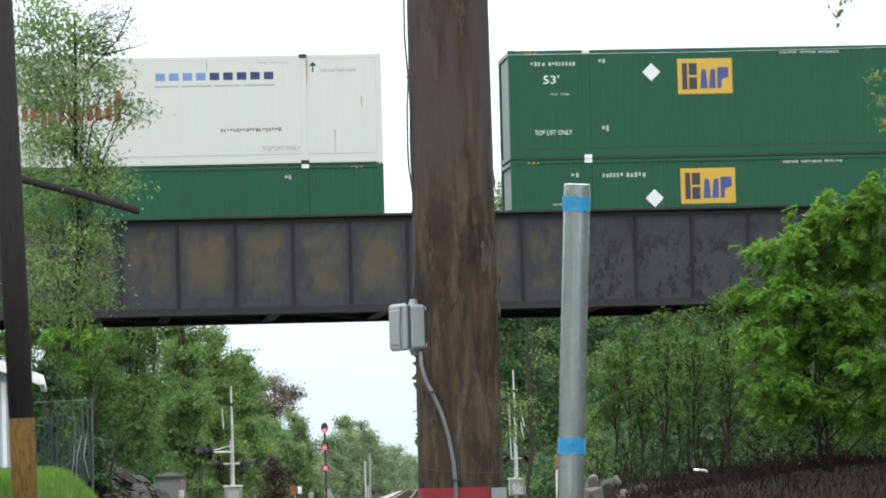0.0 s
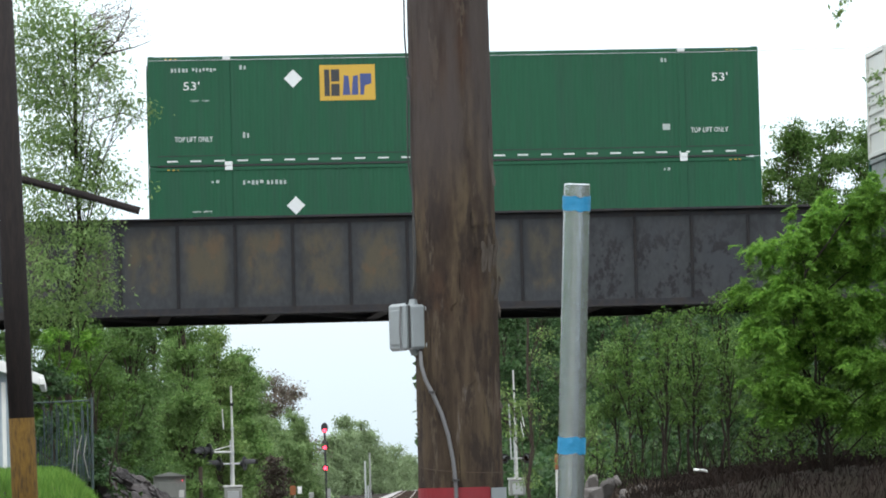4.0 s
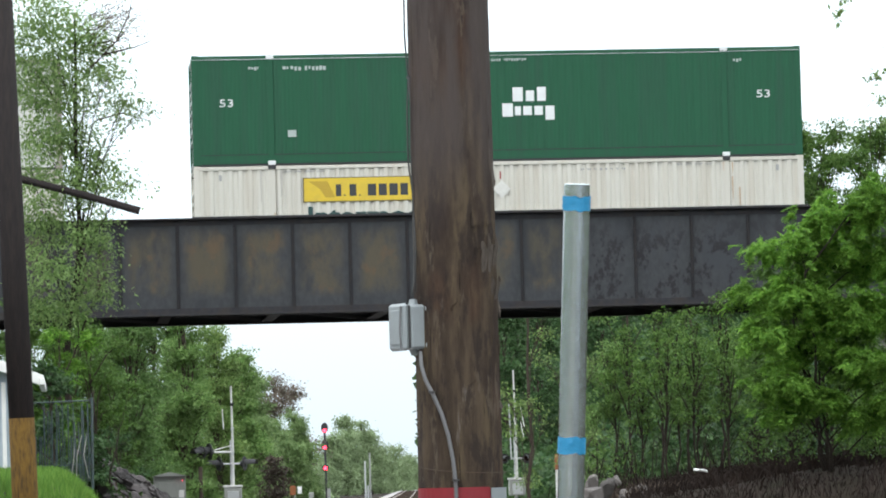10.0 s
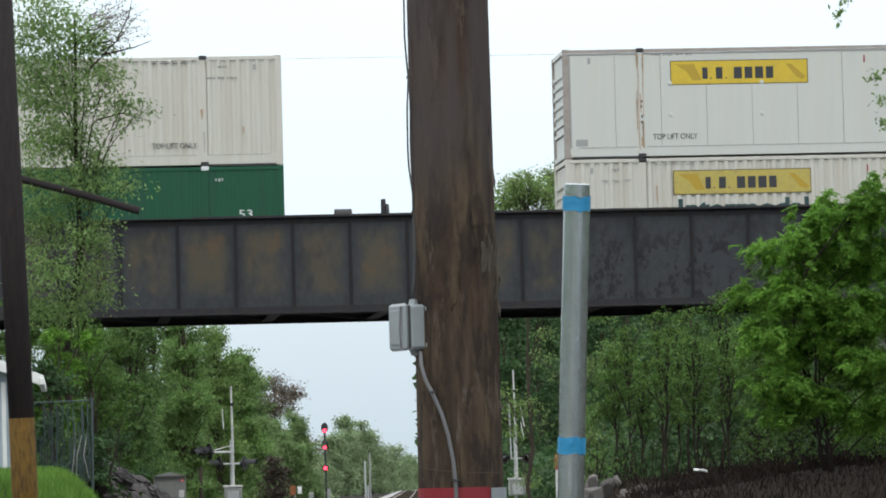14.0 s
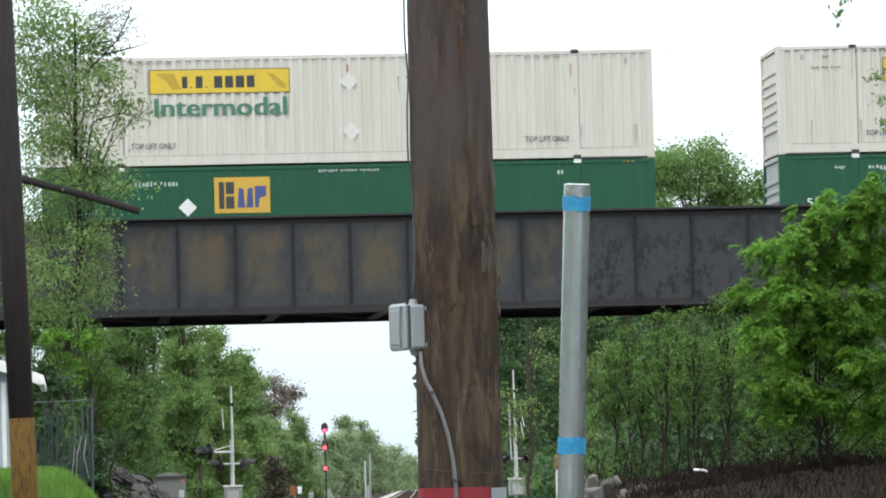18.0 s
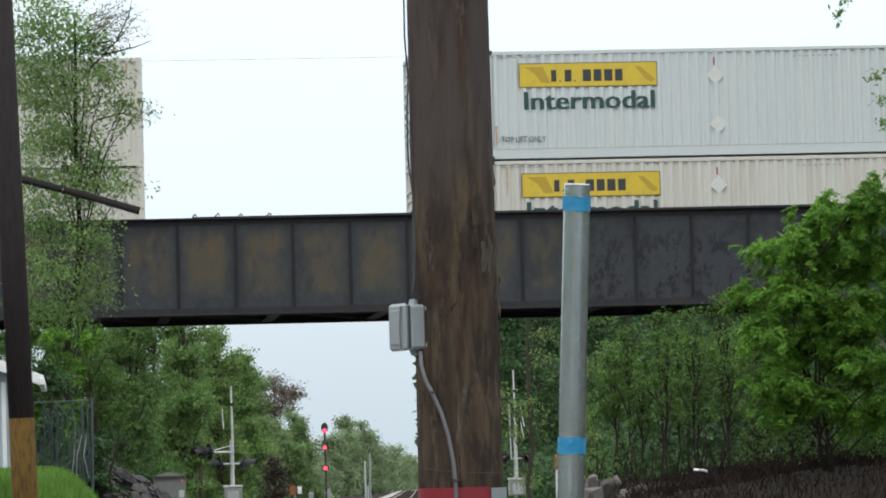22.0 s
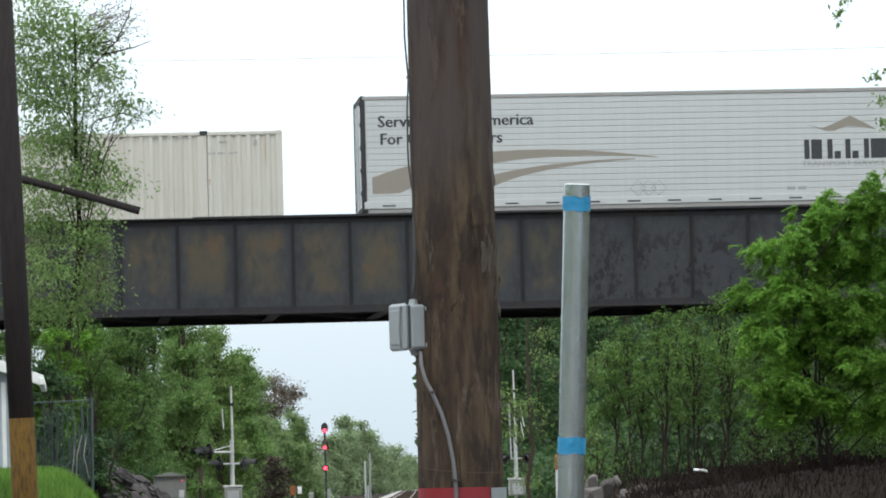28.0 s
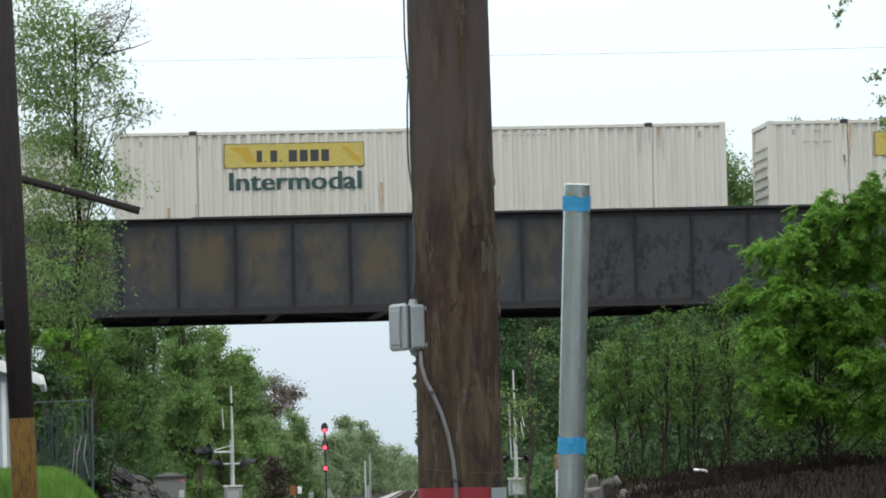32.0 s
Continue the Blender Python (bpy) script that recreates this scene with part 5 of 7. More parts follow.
def flake(turn, z, w, h, lift, drop=0.3):
    """A torn tongue of wood: rooted at one end, its ragged free edge standing off the shaft."""
    rr_ = random.Random(int(turn * 10 + z * 1000))
    s_, n = Shape(), 6
    r0 = 0.1660 - 0.0028 * z
    for i in range(4):
        f = i / 3
        for j in range(n):
            g = j / (n - 1)
            a = radians(turn) + (g - 0.5) * w * (1 - 0.35 * f) / r0
            zz = z + h * f + (rr_.uniform(-0.012, 0.012) if i == 0 else 0) + drop * h * g * (1 - f)
            out_ = lift * (1 - f) ** 1.5 + rr_.uniform(0, 0.002)
            for q in (0.0, 0.004):
                rad_ = r0 - 0.004 + out_ + q
                s_.v.append((rad_ * math.cos(a) - 0.002 * zz, rad_ * math.sin(a), zz))
    at_ = lambda i, j, q: (i * n + j) * 2 + q
    for i in range(3):
        for j in range(n - 1):
            for q in (0, 1):
                s_.f.append([at_(i, j, q), at_(i, j + 1, q), at_(i + 1, j + 1, q), at_(i + 1, j, q)])
    for j in range(n - 1):
        s_.f += [[at_(0, j, 0), at_(0, j, 1), at_(0, j + 1, 1), at_(0, j + 1, 0)], [at_(3, j, 0), at_(3, j, 1), at_(3, j + 1, 1), at_(3, j + 1, 0)]]
    for i in range(3):
        for j in (0, n - 1):
            s_.f.append([at_(i, j, 0), at_(i, j, 1), at_(i + 1, j, 1), at_(i + 1, j, 0)])
    return s_


for turn, z, w, h, lift in ((298, 2.490, 0.030, -0.09, 0.007), (308, 2.505, 0.034, -0.12, 0.011), (319, 2.520, 0.026, -0.15, 0.014), (329, 2.500, 0.022, -0.11, 0.016), (336, 2.52, 0.018, -0.13, 0.013), (324, 2.375, 0.022, -0.08, 0.012), (332, 2.365, 0.022, -0.10, 0.020), (341, 2.375, 0.02, -0.06, 0.018), (318, 2.555, 0.03, 0.08, 0.007), (296, 2.56, 0.04, 0.06, 0.006), (338, 2.70, 0.03, 0.10, 0.008), (330, 2.90, 0.02, 0.12, 0.006), (262, 2.25, 0.03, 0.08, 0.005), (340, 2.08, 0.02, 0.10, 0.007), (349, 2.22, 0.015, 0.08, 0.008), (322, 2.12, 0.025, 0.07, 0.005), (340, 1.86, 0.025, 0.05, 0.008), (284, 1.95, 0.02, 0.1, 0.005)):
    part("splinter", flake(turn, z, w, h, lift), FLAKEWOOD if lift > 0.0075 else POLEWOOD, pole)


lp = thing("utility_pole", "leaning tarred utility pole with a bare tan base", "utility pole")
part("shaft", Shape().tube([(-0.622, 53.29, 2.51), (-0.69, 53.2, 4.9), (-0.80, 53.0, 8.6)], [0.158, 0.155, 0.15], 18), DARKPOLE, lp, smooth=True)
part("base", Shape().tube([(-0.56, 53.35, 0.0), (-0.59, 53.32, 1.2), (-0.622, 53.29, 2.512)], [0.168, 0.164, 0.161], 18), TANPOLE, lp, "bare tan wood below the tarred shaft", smooth=True)


# ------------------------------------------------------------ trees
def rand_dir(r):
    while True:
        v = Vector((r.uniform(-1, 1), r.uniform(-1, 1), r.uniform(-1, 1)))
        if 0.05 < v.length < 1:
            return v.normalized()


def leaf_mesh(name, centres, dirs, size, rs, aspect=0.5, fold=0.25, lift=0.9):
    """Many folded diamond leaves, each its own island; lift: how far the blades turn their faces to the sky."""
    n = len(centres)
    c, d = np.array(centres), np.array(dirs)
    side = np.cross(rs.normal(size=(n, 3)) * 0.55 + np.array([0, 0, lift]), d)
    side /= np.linalg.norm(side, axis=1)[:, None] + 1e-9
    nor = np.cross(d, side)
    s = size * rs.uniform(0.65, 1.3, n)[:, None]
    base, tip = c - d * s * 0.5, c + d * s * 0.5
    m_ = c - d * s * 0.08
    l_ = m_ + side * s * aspect * 0.5 + nor * s * fold * 0.3
    r_ = m_ - side * s * aspect * 0.5 + nor * s * fold * 0.3
    v = np.stack([base, l_, tip, r_], 1).reshape(-1, 3)
    k = np.arange(n)[:, None] * 4
    f = np.concatenate([k + np.array([[0, 1, 2]]), k + np.array([[0, 2, 3]])], 1).reshape(-1, 3)
    me = bpy.data.meshes.new(name)
    me.from_pydata(v.tolist(), [], f.tolist())
    me.update()
    return me


def tree(label, x, y, z0, height, lobes, leaves, size, leaf_mat, seed, bark=BARK, trunk_r=0.14, droop=0.3, frond=0, group="", twigs=14, stems=1, spread_k=1.0, name="tree", bare=0.0, branch_r=1.0, slim=0.55, even=0.75):
    """A tree from its crown's lobes: (dx, dy, z, rx, ry, rz) each; limbs reach into every lobe, twigs and leaves fill it."""
    r, rs = random.Random(seed), np.random.RandomState(seed)
    drop = z0 - ground_z(x, y) + 0.05
    z0 -= drop
    lobes = [(l[0], l[1], l[2] + drop, l[3], l[4], l[5]) for l in lobes]
    t = thing(name, label, "tree", m=pose(x, y, z0), group=group)
    mx = sum(l[0] for l in lobes) / len(lobes)
    my = sum(l[1] for l in lobes) / len(lobes)
    top = max(l[2] for l in lobes)
    limb_starts = []
    for s in range(stems):
        ox, oy = (0, 0) if stems == 1 else (r.uniform(-0.5, 0.5), r.uniform(-0.4, 0.4))
        pts, rad = [], []
        k = 9
        for i in range(k + 1):
            u = i / k
            w = Vector((r.uniform(-1, 1), r.uniform(-1, 1), 0)) * 0.05 * height * 0.25
            pts.append(Vector((ox + (mx * u ** 1.5 + ox * u * 2), oy + my * u ** 1.5 + oy * u * 2, top * u * (1.0 if stems == 1 else 0.72))) + (w if i else w * 0))
            rad.append(trunk_r * (1 - 0.8 * u) * (1 if stems == 1 else 0.7) * (1.35 if i == 0 else 1))
        part("trunk", Shape().tube(pts, rad, 9), bark, t, smooth=True)
        limb_starts.append(pts)
    tips, tdirs = [], []
    fine = Shape()
    weights = [l[3] * l[4] * l[5] for l in lobes]
    tot = sum(weights)
    for l, wt in zip(lobes, weights):
        c = Vector(l[:3])
        pts = limb_starts[r.randrange(stems)]
        cand = [p for p in pts if p.z < c.z - 0.1 * height] or pts[:3]
        st = cand[-1] if r.random() < 0.6 else cand[max(0, len(cand) - 2)]
        midp = st.lerp(c, 0.5) + Vector((0, 0, 0.12 * (c - st).length)) + rand_dir(r) * 0.12
        lr = max(0.02, trunk_r * 0.32) * branch_r
        sh = Shape().tube([st, midp, c], [lr, lr * 0.7, lr * 0.35], 6)
        nt = max(3, int(twigs))
        nl = int(leaves * wt ** even / sum(q ** even for q in weights))
        mean_r = (l[3] * l[4] * l[5]) ** (1 / 3)
        shares = np.array([r.uniform(0.3, 1.0) ** 1.5 for _ in range(nt)])
        shares = shares / shares.sum()
        for q in range(nt):
            e = rand_dir(r)
            far = r.uniform(0.5, 1.0) if r.random() < 0.8 else r.uniform(1.0, 1.3)
            e = c + Vector((e.x * l[3], e.y * l[4], e.z * l[5])) * far
            s0 = midp.lerp(c, r.uniform(0.2, 1.0))
            mm = s0.lerp(e, 0.5) + rand_dir(r) * 0.12 * (e - s0).length
            fine.tube([s0, mm, e], [lr * 0.35, lr * 0.22, lr * 0.08], 4, caps=False)
            k = max(3, int(nl * shares[q] * (1 - bare)))
            # leaves gather in small clumps along the outer part of the twig
            nc = max(2, k // (16 if frond == 0 else 9))
            tt = rs.uniform(0.3 if frond == 0 else 0.55, 1.05, nc)[:, None]
            s0n, mn, en = np.array(s0), np.array(mm), np.array(e)
            cl = (1 - tt) ** 2 * s0n + 2 * tt * (1 - tt) * mn + tt * tt * en + rs.normal(size=(nc, 3)) * 0.13 * mean_r * spread_k
            own = rs.randint(0, nc, k)
            p_ = cl[own] + rs.normal(size=(k, 3)) * np.array([1, 1, 0.42]) * max(size * 0.9, 0.085 * mean_r) * (spread_k if frond == 0 else 0.5)
            tips.append(p_)
            o_ = p_ - np.array(l[:3])
            tdirs.append(o_ / (np.linalg.norm(o_, axis=1)[:, None] + 1e-6))
        part("limb", sh, bark, t)
    part("twig", fine, bark, t)["kind"] = "stuff"
    pos, out = np.concatenate(tips), np.concatenate(tdirs)
    d = out * 0.7 + rs.normal(size=pos.shape) * 0.6 + np.array([0, 0, -droop])
    d /= np.linalg.norm(d, axis=1)[:, None]
    if frond:
        # compound leaves: leaflets in two rows along a hanging stalk
        lc, ld = [], []
        d = out * np.array([0.8, 0.8, 0.35]) + rs.normal(size=d.shape) * np.array([0.75, 0.75, 0.38]) + np.array([0, 0, -droop * 0.5])
        d /= np.linalg.norm(d, axis=1)[:, None]
        sidev = np.cross(d, rs.normal(size=d.shape) * 0.35 + np.array([0, 0, 1.0]))
        sidev /= np.linalg.norm(sidev, axis=1)[:, None] + 1e-9
        fl = size * 3.0
        for q in range(frond):
            u = q / (frond - 1)
            bend = np.array([0, 0, -0.30]) * (u ** 2)
            for sg in (-1, 1):
                dd = d * 0.5 + sidev * sg * 0.85 + np.array([0, 0, -0.28])
                dd /= np.linalg.norm(dd, axis=1)[:, None]
                lc.append(pos + (d + bend) * fl * (u - 0.5) + dd * size * 0.45)
                ld.append(dd)
        pos, d = np.concatenate(lc), np.concatenate(ld)
    crown = part("crown", leaf_mesh("crown", pos, d, size, rs, 0.42 if frond else slim), leaf_mat, t)
    crown["kind"] = "stuff"
    return t


def lobes_of(cx, cy, z0, z1, r, n, seed, flat=0.8):
    """Lobes filling a rough egg from z0 to z1."""
    rr = random.Random(seed)
    out = []
    for k in range(n):
        u = (k + 0.5) / n
        z = z0 + (z1 - z0) * u + rr.uniform(-0.05, 0.05) * (z1 - z0)
        wide = r * (0.55 + 0.45 * math.sin(math.pi * min(1, u * 0.85 + 0.12)))
        a = k * 2.4 + rr.uniform(-0.5, 0.5)
        d = wide * rr.uniform(0.3, 0.75) * (1 - 0.55 * u)
        s = r * rr.uniform(0.28, 0.56) * (1 - 0.3 * u)
        out.append((cx + math.cos(a) * d, cy + math.sin(a) * d, z, s, s, s * flat))
    return out



def dome(z0, z1, r, n, seed):
    """Lobes of a broad crown, fullest in its upper half."""
    rr = random.Random(seed)
    out = []
    while len(out) < n:
        p = rand_dir(rr) * rr.uniform(0.25, 1.0) ** 0.4
        if p.z < -0.75:
            continue
        q = r * rr.uniform(0.18, 0.42)
        zc, hz = 0.58 * z1 + 0.42 * z0, 0.42 * (z1 - z0)
        out.append((p.x * (r - 0.5 * q), p.y * (r - 0.5 * q), zc + p.z * (hz - 0.4 * q) if p.z > 0 else zc + p.z * (zc - z0), q, q, q * 0.85))
    return out


LEFT_LOBES = [
    (-0.66, 0.17, 10.55, 0.97, 1.01, 0.58),
    (0.29, 0.34, 10.27, 0.80, 0.84, 0.51),
    (0.74, 0.41, 10.02, 0.48, 0.51, 0.36),
    (-0.94, 0.62, 9.60, 0.77, 0.81, 0.58),
    (-0.04, 0.34, 9.44, 0.84, 0.88, 0.49),
    (-0.70, 0.59, 8.75, 0.77, 0.81, 0.54),
    (0.20, -0.66, 8.79, 0.71, 0.74, 0.28),
    (-0.59, -0.05, 7.85, 0.84, 0.88, 0.45),
    (0.12, 0.62, 7.96, 0.64, 0.68, 0.36),
    (0.49, 0.21, 7.44, 0.54, 0.57, 0.36),
    (-0.87, 0.56, 7.02, 0.71, 0.74, 0.45),
    (0.16, -0.54, 6.93, 0.77, 0.81, 0.36),
    (0.93, -0.04, 6.98, 0.45, 0.47, 0.31),
    (1.37, -0.35, 6.64, 0.31, 0.32, 0.21),
    (-0.62, 0.06, 6.37, 0.71, 0.74, 0.39),
    (0.40, 0.10, 6.41, 0.58, 0.61, 0.31),
    (1.02, -0.68, 9.10, 0.34, 0.36, 0.20),
    (1.45, -0.40, 8.66, 0.39, 0.41, 0.17),
    (1.79, -0.31, 8.39, 0.28, 0.30, 0.13),
    (0.91, 0.58, 9.32, 0.44, 0.46, 0.18),
    (0.57, 0.37, 8.40, 0.46, 0.49, 0.13),
    (1.24, -0.48, 8.18, 0.33, 0.35, 0.12),
    (-0.64, 0.42, 5.60, 0.49, 0.51, 0.41),
    (0.83, 0.16, 5.31, 0.28, 0.30, 0.36),
    (-0.53, -0.52, 4.83, 0.58, 0.61, 0.51),
    (0.85, 0.52, 4.66, 0.28, 0.30, 0.49),
    (0.20, -0.30, 5.45, 0.50, 0.50, 0.34),
    (0.72, 0.10, 5.75, 0.36, 0.40, 0.26),
    (0.15, 0.20, 4.75, 0.56, 0.55, 0.36),
    (0.70, -0.20, 4.20, 0.36, 0.40, 0.34),
    (-0.95, 0.20, 4.20, 0.50, 0.50, 0.40),
    (-0.42, -0.41, 3.93, 0.60, 0.64, 0.36),
    (0.09, -0.30, 3.85, 0.52, 0.52, 0.36)]
left_tree = tree("tall leafy tree with fresh green spring leaves before the bridge", 0.0, 97.2, 1.9, 14, LEFT_LOBES, 20500, 0.115, LEAF_L, 3, trunk_r=0.11, twigs=12, spread_k=2.3, branch_r=0.42, droop=0.35, slim=0.42, even=0.62, bark=DARKBARK)
LT = left_tree.location.z
part("broken_limb", Shape().tube([(-1.05, -1.1, 8.62 - LT), (0.3, -1.15, 8.24 - LT), (1.62, -1.2, 7.83 - LT)], [0.085, 0.085, 0.09], 10), DARKPOLE, left_tree, "dark sawn-off limb jutting over the girder")
for pts_ in (((0.6, 0, 9.3), (1.2, 0, 9.9), (1.75, 0, 10.55)), ((0.9, 0, 9.6), (1.6, 0, 9.75), (2.0, 0, 9.9)), ((1.2, 0, 9.9), (1.5, 0, 10.5), (1.6, 0, 11.0)), ((0.7, 0, 8.1), (1.3, 0, 8.25), (1.95, 0, 8.05))):
    part("bare_twig", Shape().tube([(p[0], p[1], p[2] + 1.9 - LT) for p in pts_], [0.022, 0.015, 0.006], 5), BARK, left_tree)
rt = random.Random(55)
budding = Shape()
bud_at, bud_dir = [], []
for k in range(34):
    a = Vector((rt.uniform(0.3, 0.9), rt.uniform(-0.3, 0.3), rt.uniform(9.6, 10.6) + 1.9 - LT))
    b = a + Vector((rt.uniform(0.5, 1.15), rt.uniform(-0.3, 0.3), rt.uniform(-0.1, 0.75)))
    c_ = a.lerp(b, 0.5) + Vector((0, 0, rt.uniform(-0.08, 0.08)))
    budding.tube([a, c_, b], [0.011, 0.007, 0.003], 4, caps=False)
    for q in range(16):
        p = a.lerp(b, rt.uniform(0.45, 1.03)) + rand_dir(rt) * 0.07
        bud_at.append(tuple(p))
        bud_dir.append(tuple(rand_dir(rt)))
part("budding_twig", budding, BARK, left_tree, "fine bare twigs breaking into bud")["kind"] = "stuff"
part("bud_spray", leaf_mesh("bud_spray", bud_at, bud_dir, 0.06, np.random.RandomState(5), 0.6), LEAF_P, left_tree, "tiny reddish-green young leaves")["kind"] = "stuff"
RIGHT_LOBES = [
    (-0.16, 0.12, 4.78, 0.60, 0.69, 0.46),
    (0.70, -0.78, 5.05, 0.62, 0.69, 0.55),
    (1.30, -0.50, 5.25, 0.50, 0.60, 0.40),
    (-1.60, -0.45, 4.22, 0.42, 0.37, 0.16),
    (-0.80, -0.35, 4.20, 0.60, 0.69, 0.34),
    (0.25, 0.67, 3.95, 0.95, 1.04, 0.55),
    (1.45, -0.30, 4.10, 0.80, 0.80, 0.55),
    (-1.80, 0.43, 3.36, 0.50, 0.55, 0.20),
    (-1.00, -0.54, 3.25, 0.85, 1.00, 0.40),
    (0.20, -0.60, 3.05, 0.80, 0.80, 0.40),
    (1.20, 0.48, 2.95, 0.90, 1.04, 0.55),
    (-1.72, -0.58, 2.50, 0.66, 0.69, 0.34),
    (-0.55, 0.19, 2.25, 0.95, 1.10, 0.42),
    (0.55, -0.70, 1.85, 0.75, 0.80, 0.40),
    (1.55, -0.60, 1.75, 0.80, 0.70, 0.45),
    (-1.20, -0.60, 1.45, 0.75, 0.81, 0.34),
    (0.95, -0.60, 1.00, 0.55, 0.60, 0.28),
    (-0.45, -0.50, 1.15, 0.70, 0.60, 0.26),
    (-1.35, -0.30, 0.85, 0.50, 0.50, 0.20),
    (0.30, -0.40, 0.75, 0.55, 0.60, 0.22),
    (1.55, -0.75, 0.95, 0.30, 0.40, 0.14)]
tree("bushy tree with bright green compound leaves beside the bridge", 15.6, 86.0, 1.9, 6.5, RIGHT_LOBES, 11500, 0.088, LEAF_R, 8, bark=DARKBARK, frond=7, stems=4, trunk_r=0.05, twigs=30, spread_k=1.5, droop=0.75)
SECOND_LOBES = [(random.Random(700 + q).uniform(-1.9, 1.3), random.Random(720 + q).uniform(-0.9, 0.9), 0.9 + 3.6 * q / 22, 0.8, 0.8, 0.38) for q in range(23)]
tree("bushy green tree standing behind another beside the bridge", 17.1, 93.0, 1.9, 6.0, SECOND_LOBES, 7000, 0.09, LEAF_S, 9, bark=DARKBARK, frond=6, stems=3, trunk_r=0.05, twigs=20, droop=0.6)
for x, y, z1, r, n, mt, fr, sd in [(-0.20, 96.0, 5.5, 0.62, 560, LEAF_R, 6, 601), (-0.75, 101.0, 5.2, 0.75, 4200, LEAF_S, 0, 602), (0.55, 101.6, 5.6, 0.62, 4200, LEAF_S, 0, 603), (-1.2, 99.0, 6.4, 0.70, 4800, LEAF_S, 0, 604), (0.1, 103.0, 5.9, 0.80, 5200, LEAF_S, 0, 605), (-0.50, 95.4, 4.6, 0.5, 460, LEAF_S, 6, 606), (0.9, 102.5, 4.4, 0.6, 3600, LEAF_S, 0, 607)]:
    z0 = ground_z(x, y)
    rq = random.Random(sd)
    tree("young leafy tree crowding the end of the girder", x, y, z0, z1 - z0, [(rq.uniform(-1, 1) * r, rq.uniform(-0.6, 0.6), (z1 - z0) * (0.42 + 0.55 * (q + rq.random()) / 10), r * rq.uniform(0.4, 0.65), r * 0.5, r * rq.uniform(0.25, 0.4)) for q in range(10)], n, 0.085, mt, sd, group="young trees by the girder", trunk_r=0.045, spread_k=1.5, twigs=12, frond=fr)
# green leaves darkened in colour for the deep shade of woods and thickets
LEAF_B = leaf_surface("shade_darkened_leaves", (0.033, 0.082, 0.028), (0.080, 0.145, 0.052), 0.3)
# lighter leaf tone that carries the haze on the farther line trees
LEAF_H = leaf_surface("haze_lightened_leaves", (0.145, 0.235, 0.085), (0.26, 0.36, 0.155))
LEAF_Y = leaf_surface("yellow_green_leaves", (0.12, 0.215, 0.055), (0.25, 0.35, 0.12))
# brown shrub leaves, their colour lowered for the shade under the trees
LEAF_W = leaf_surface("shaded_brown_leaves", (0.055, 0.045, 0.034), (0.085, 0.062, 0.048), 0.2)
LEAVES = {"W": LEAF_W, "Y": LEAF_Y, "M": LEAF_M, "D": LEAF_D, "P": LEAF_P, "R": LEAF_R, "B": LEAF_D}


def broad(h, r, n, seed):
    """Lobes of a crown that is a full dome above mid-height and ragged below."""
    rr = random.Random(seed)
    mid = h - 1.6 * r
    out = []
    for k in range(n):
        u, a = rr.uniform(-1, 1), rr.uniform(-1, 1)
        roof = math.sqrt(max(0.02, 1 - u * u * 0.9))
        q = r * rr.uniform(0.12, 0.38)
        if k % 4:
            z = mid + (h - mid - q * 0.6) * roof * rr.uniform(0.05, 1.0) ** 0.55
        else:
            z = rr.uniform(1.2, mid)
        out.append((u * (r - 0.4 * q), a * r * 0.8, z, q * 1.15, q, q * 0.8))
    return out


def full(z0, h, r, n, seed):
    """Lobes filling a ragged column from z0 to h."""
    rr = random.Random(seed)
    out = []
    for k in range(n):
        z = z0 + (h - z0) * (k + rr.random()) / n
        wide = r * (1.0 - 0.45 * max(0.0, (z - z0) / (h - z0) - 0.6) / 0.4)
        q = r * rr.uniform(0.25, 0.45)
        out.append((rr.uniform(-1, 1) * wide, rr.uniform(-1, 1) * r * 0.7, z - 0.5 * q, q * 1.1, q, q * 0.6))
    return out


# x, y, height, half-width, leaf tone, seed
for x, y, h, r, tone, sd in [(16.0, 148.8, 12.5, 1.03, 'Y', 201), (18.3, 154.6, 13.6, 1.28, 'Y', 202), (21.1, 160.3, 14.6, 1.76, 'M', 203), (21.7, 148.2, 13.7, 1.99, 'M', 204), (21.4, 126.2, 12.1, 1.08, 'B', 205), (23.1, 129.1, 12.2, 0.90, 'B', 206), (23.7, 124.0, 12.0, 1.03, 'B', 207)]:
    tree("dark green broadleaf tree with open twiggy crown behind the bridge" if tone == "B" else "tall broadleaf tree in fresh leaf behind the bridge", x, y, 0, h, broad(h, r * 1.12, 56, sd) if tone != "B" else full(6.0, h, r * 1.1, 44, sd), 23000 if tone == "M" else 15000 if tone == "B" else 5000, 0.13, LEAF_S if tone == "B" else LEAVES[tone], sd, group="trees behind the bridge", spread_k=1.75 if tone != "B" else 1.5, twigs=14, trunk_r=0.07, branch_r=0.8, slim=0.5)
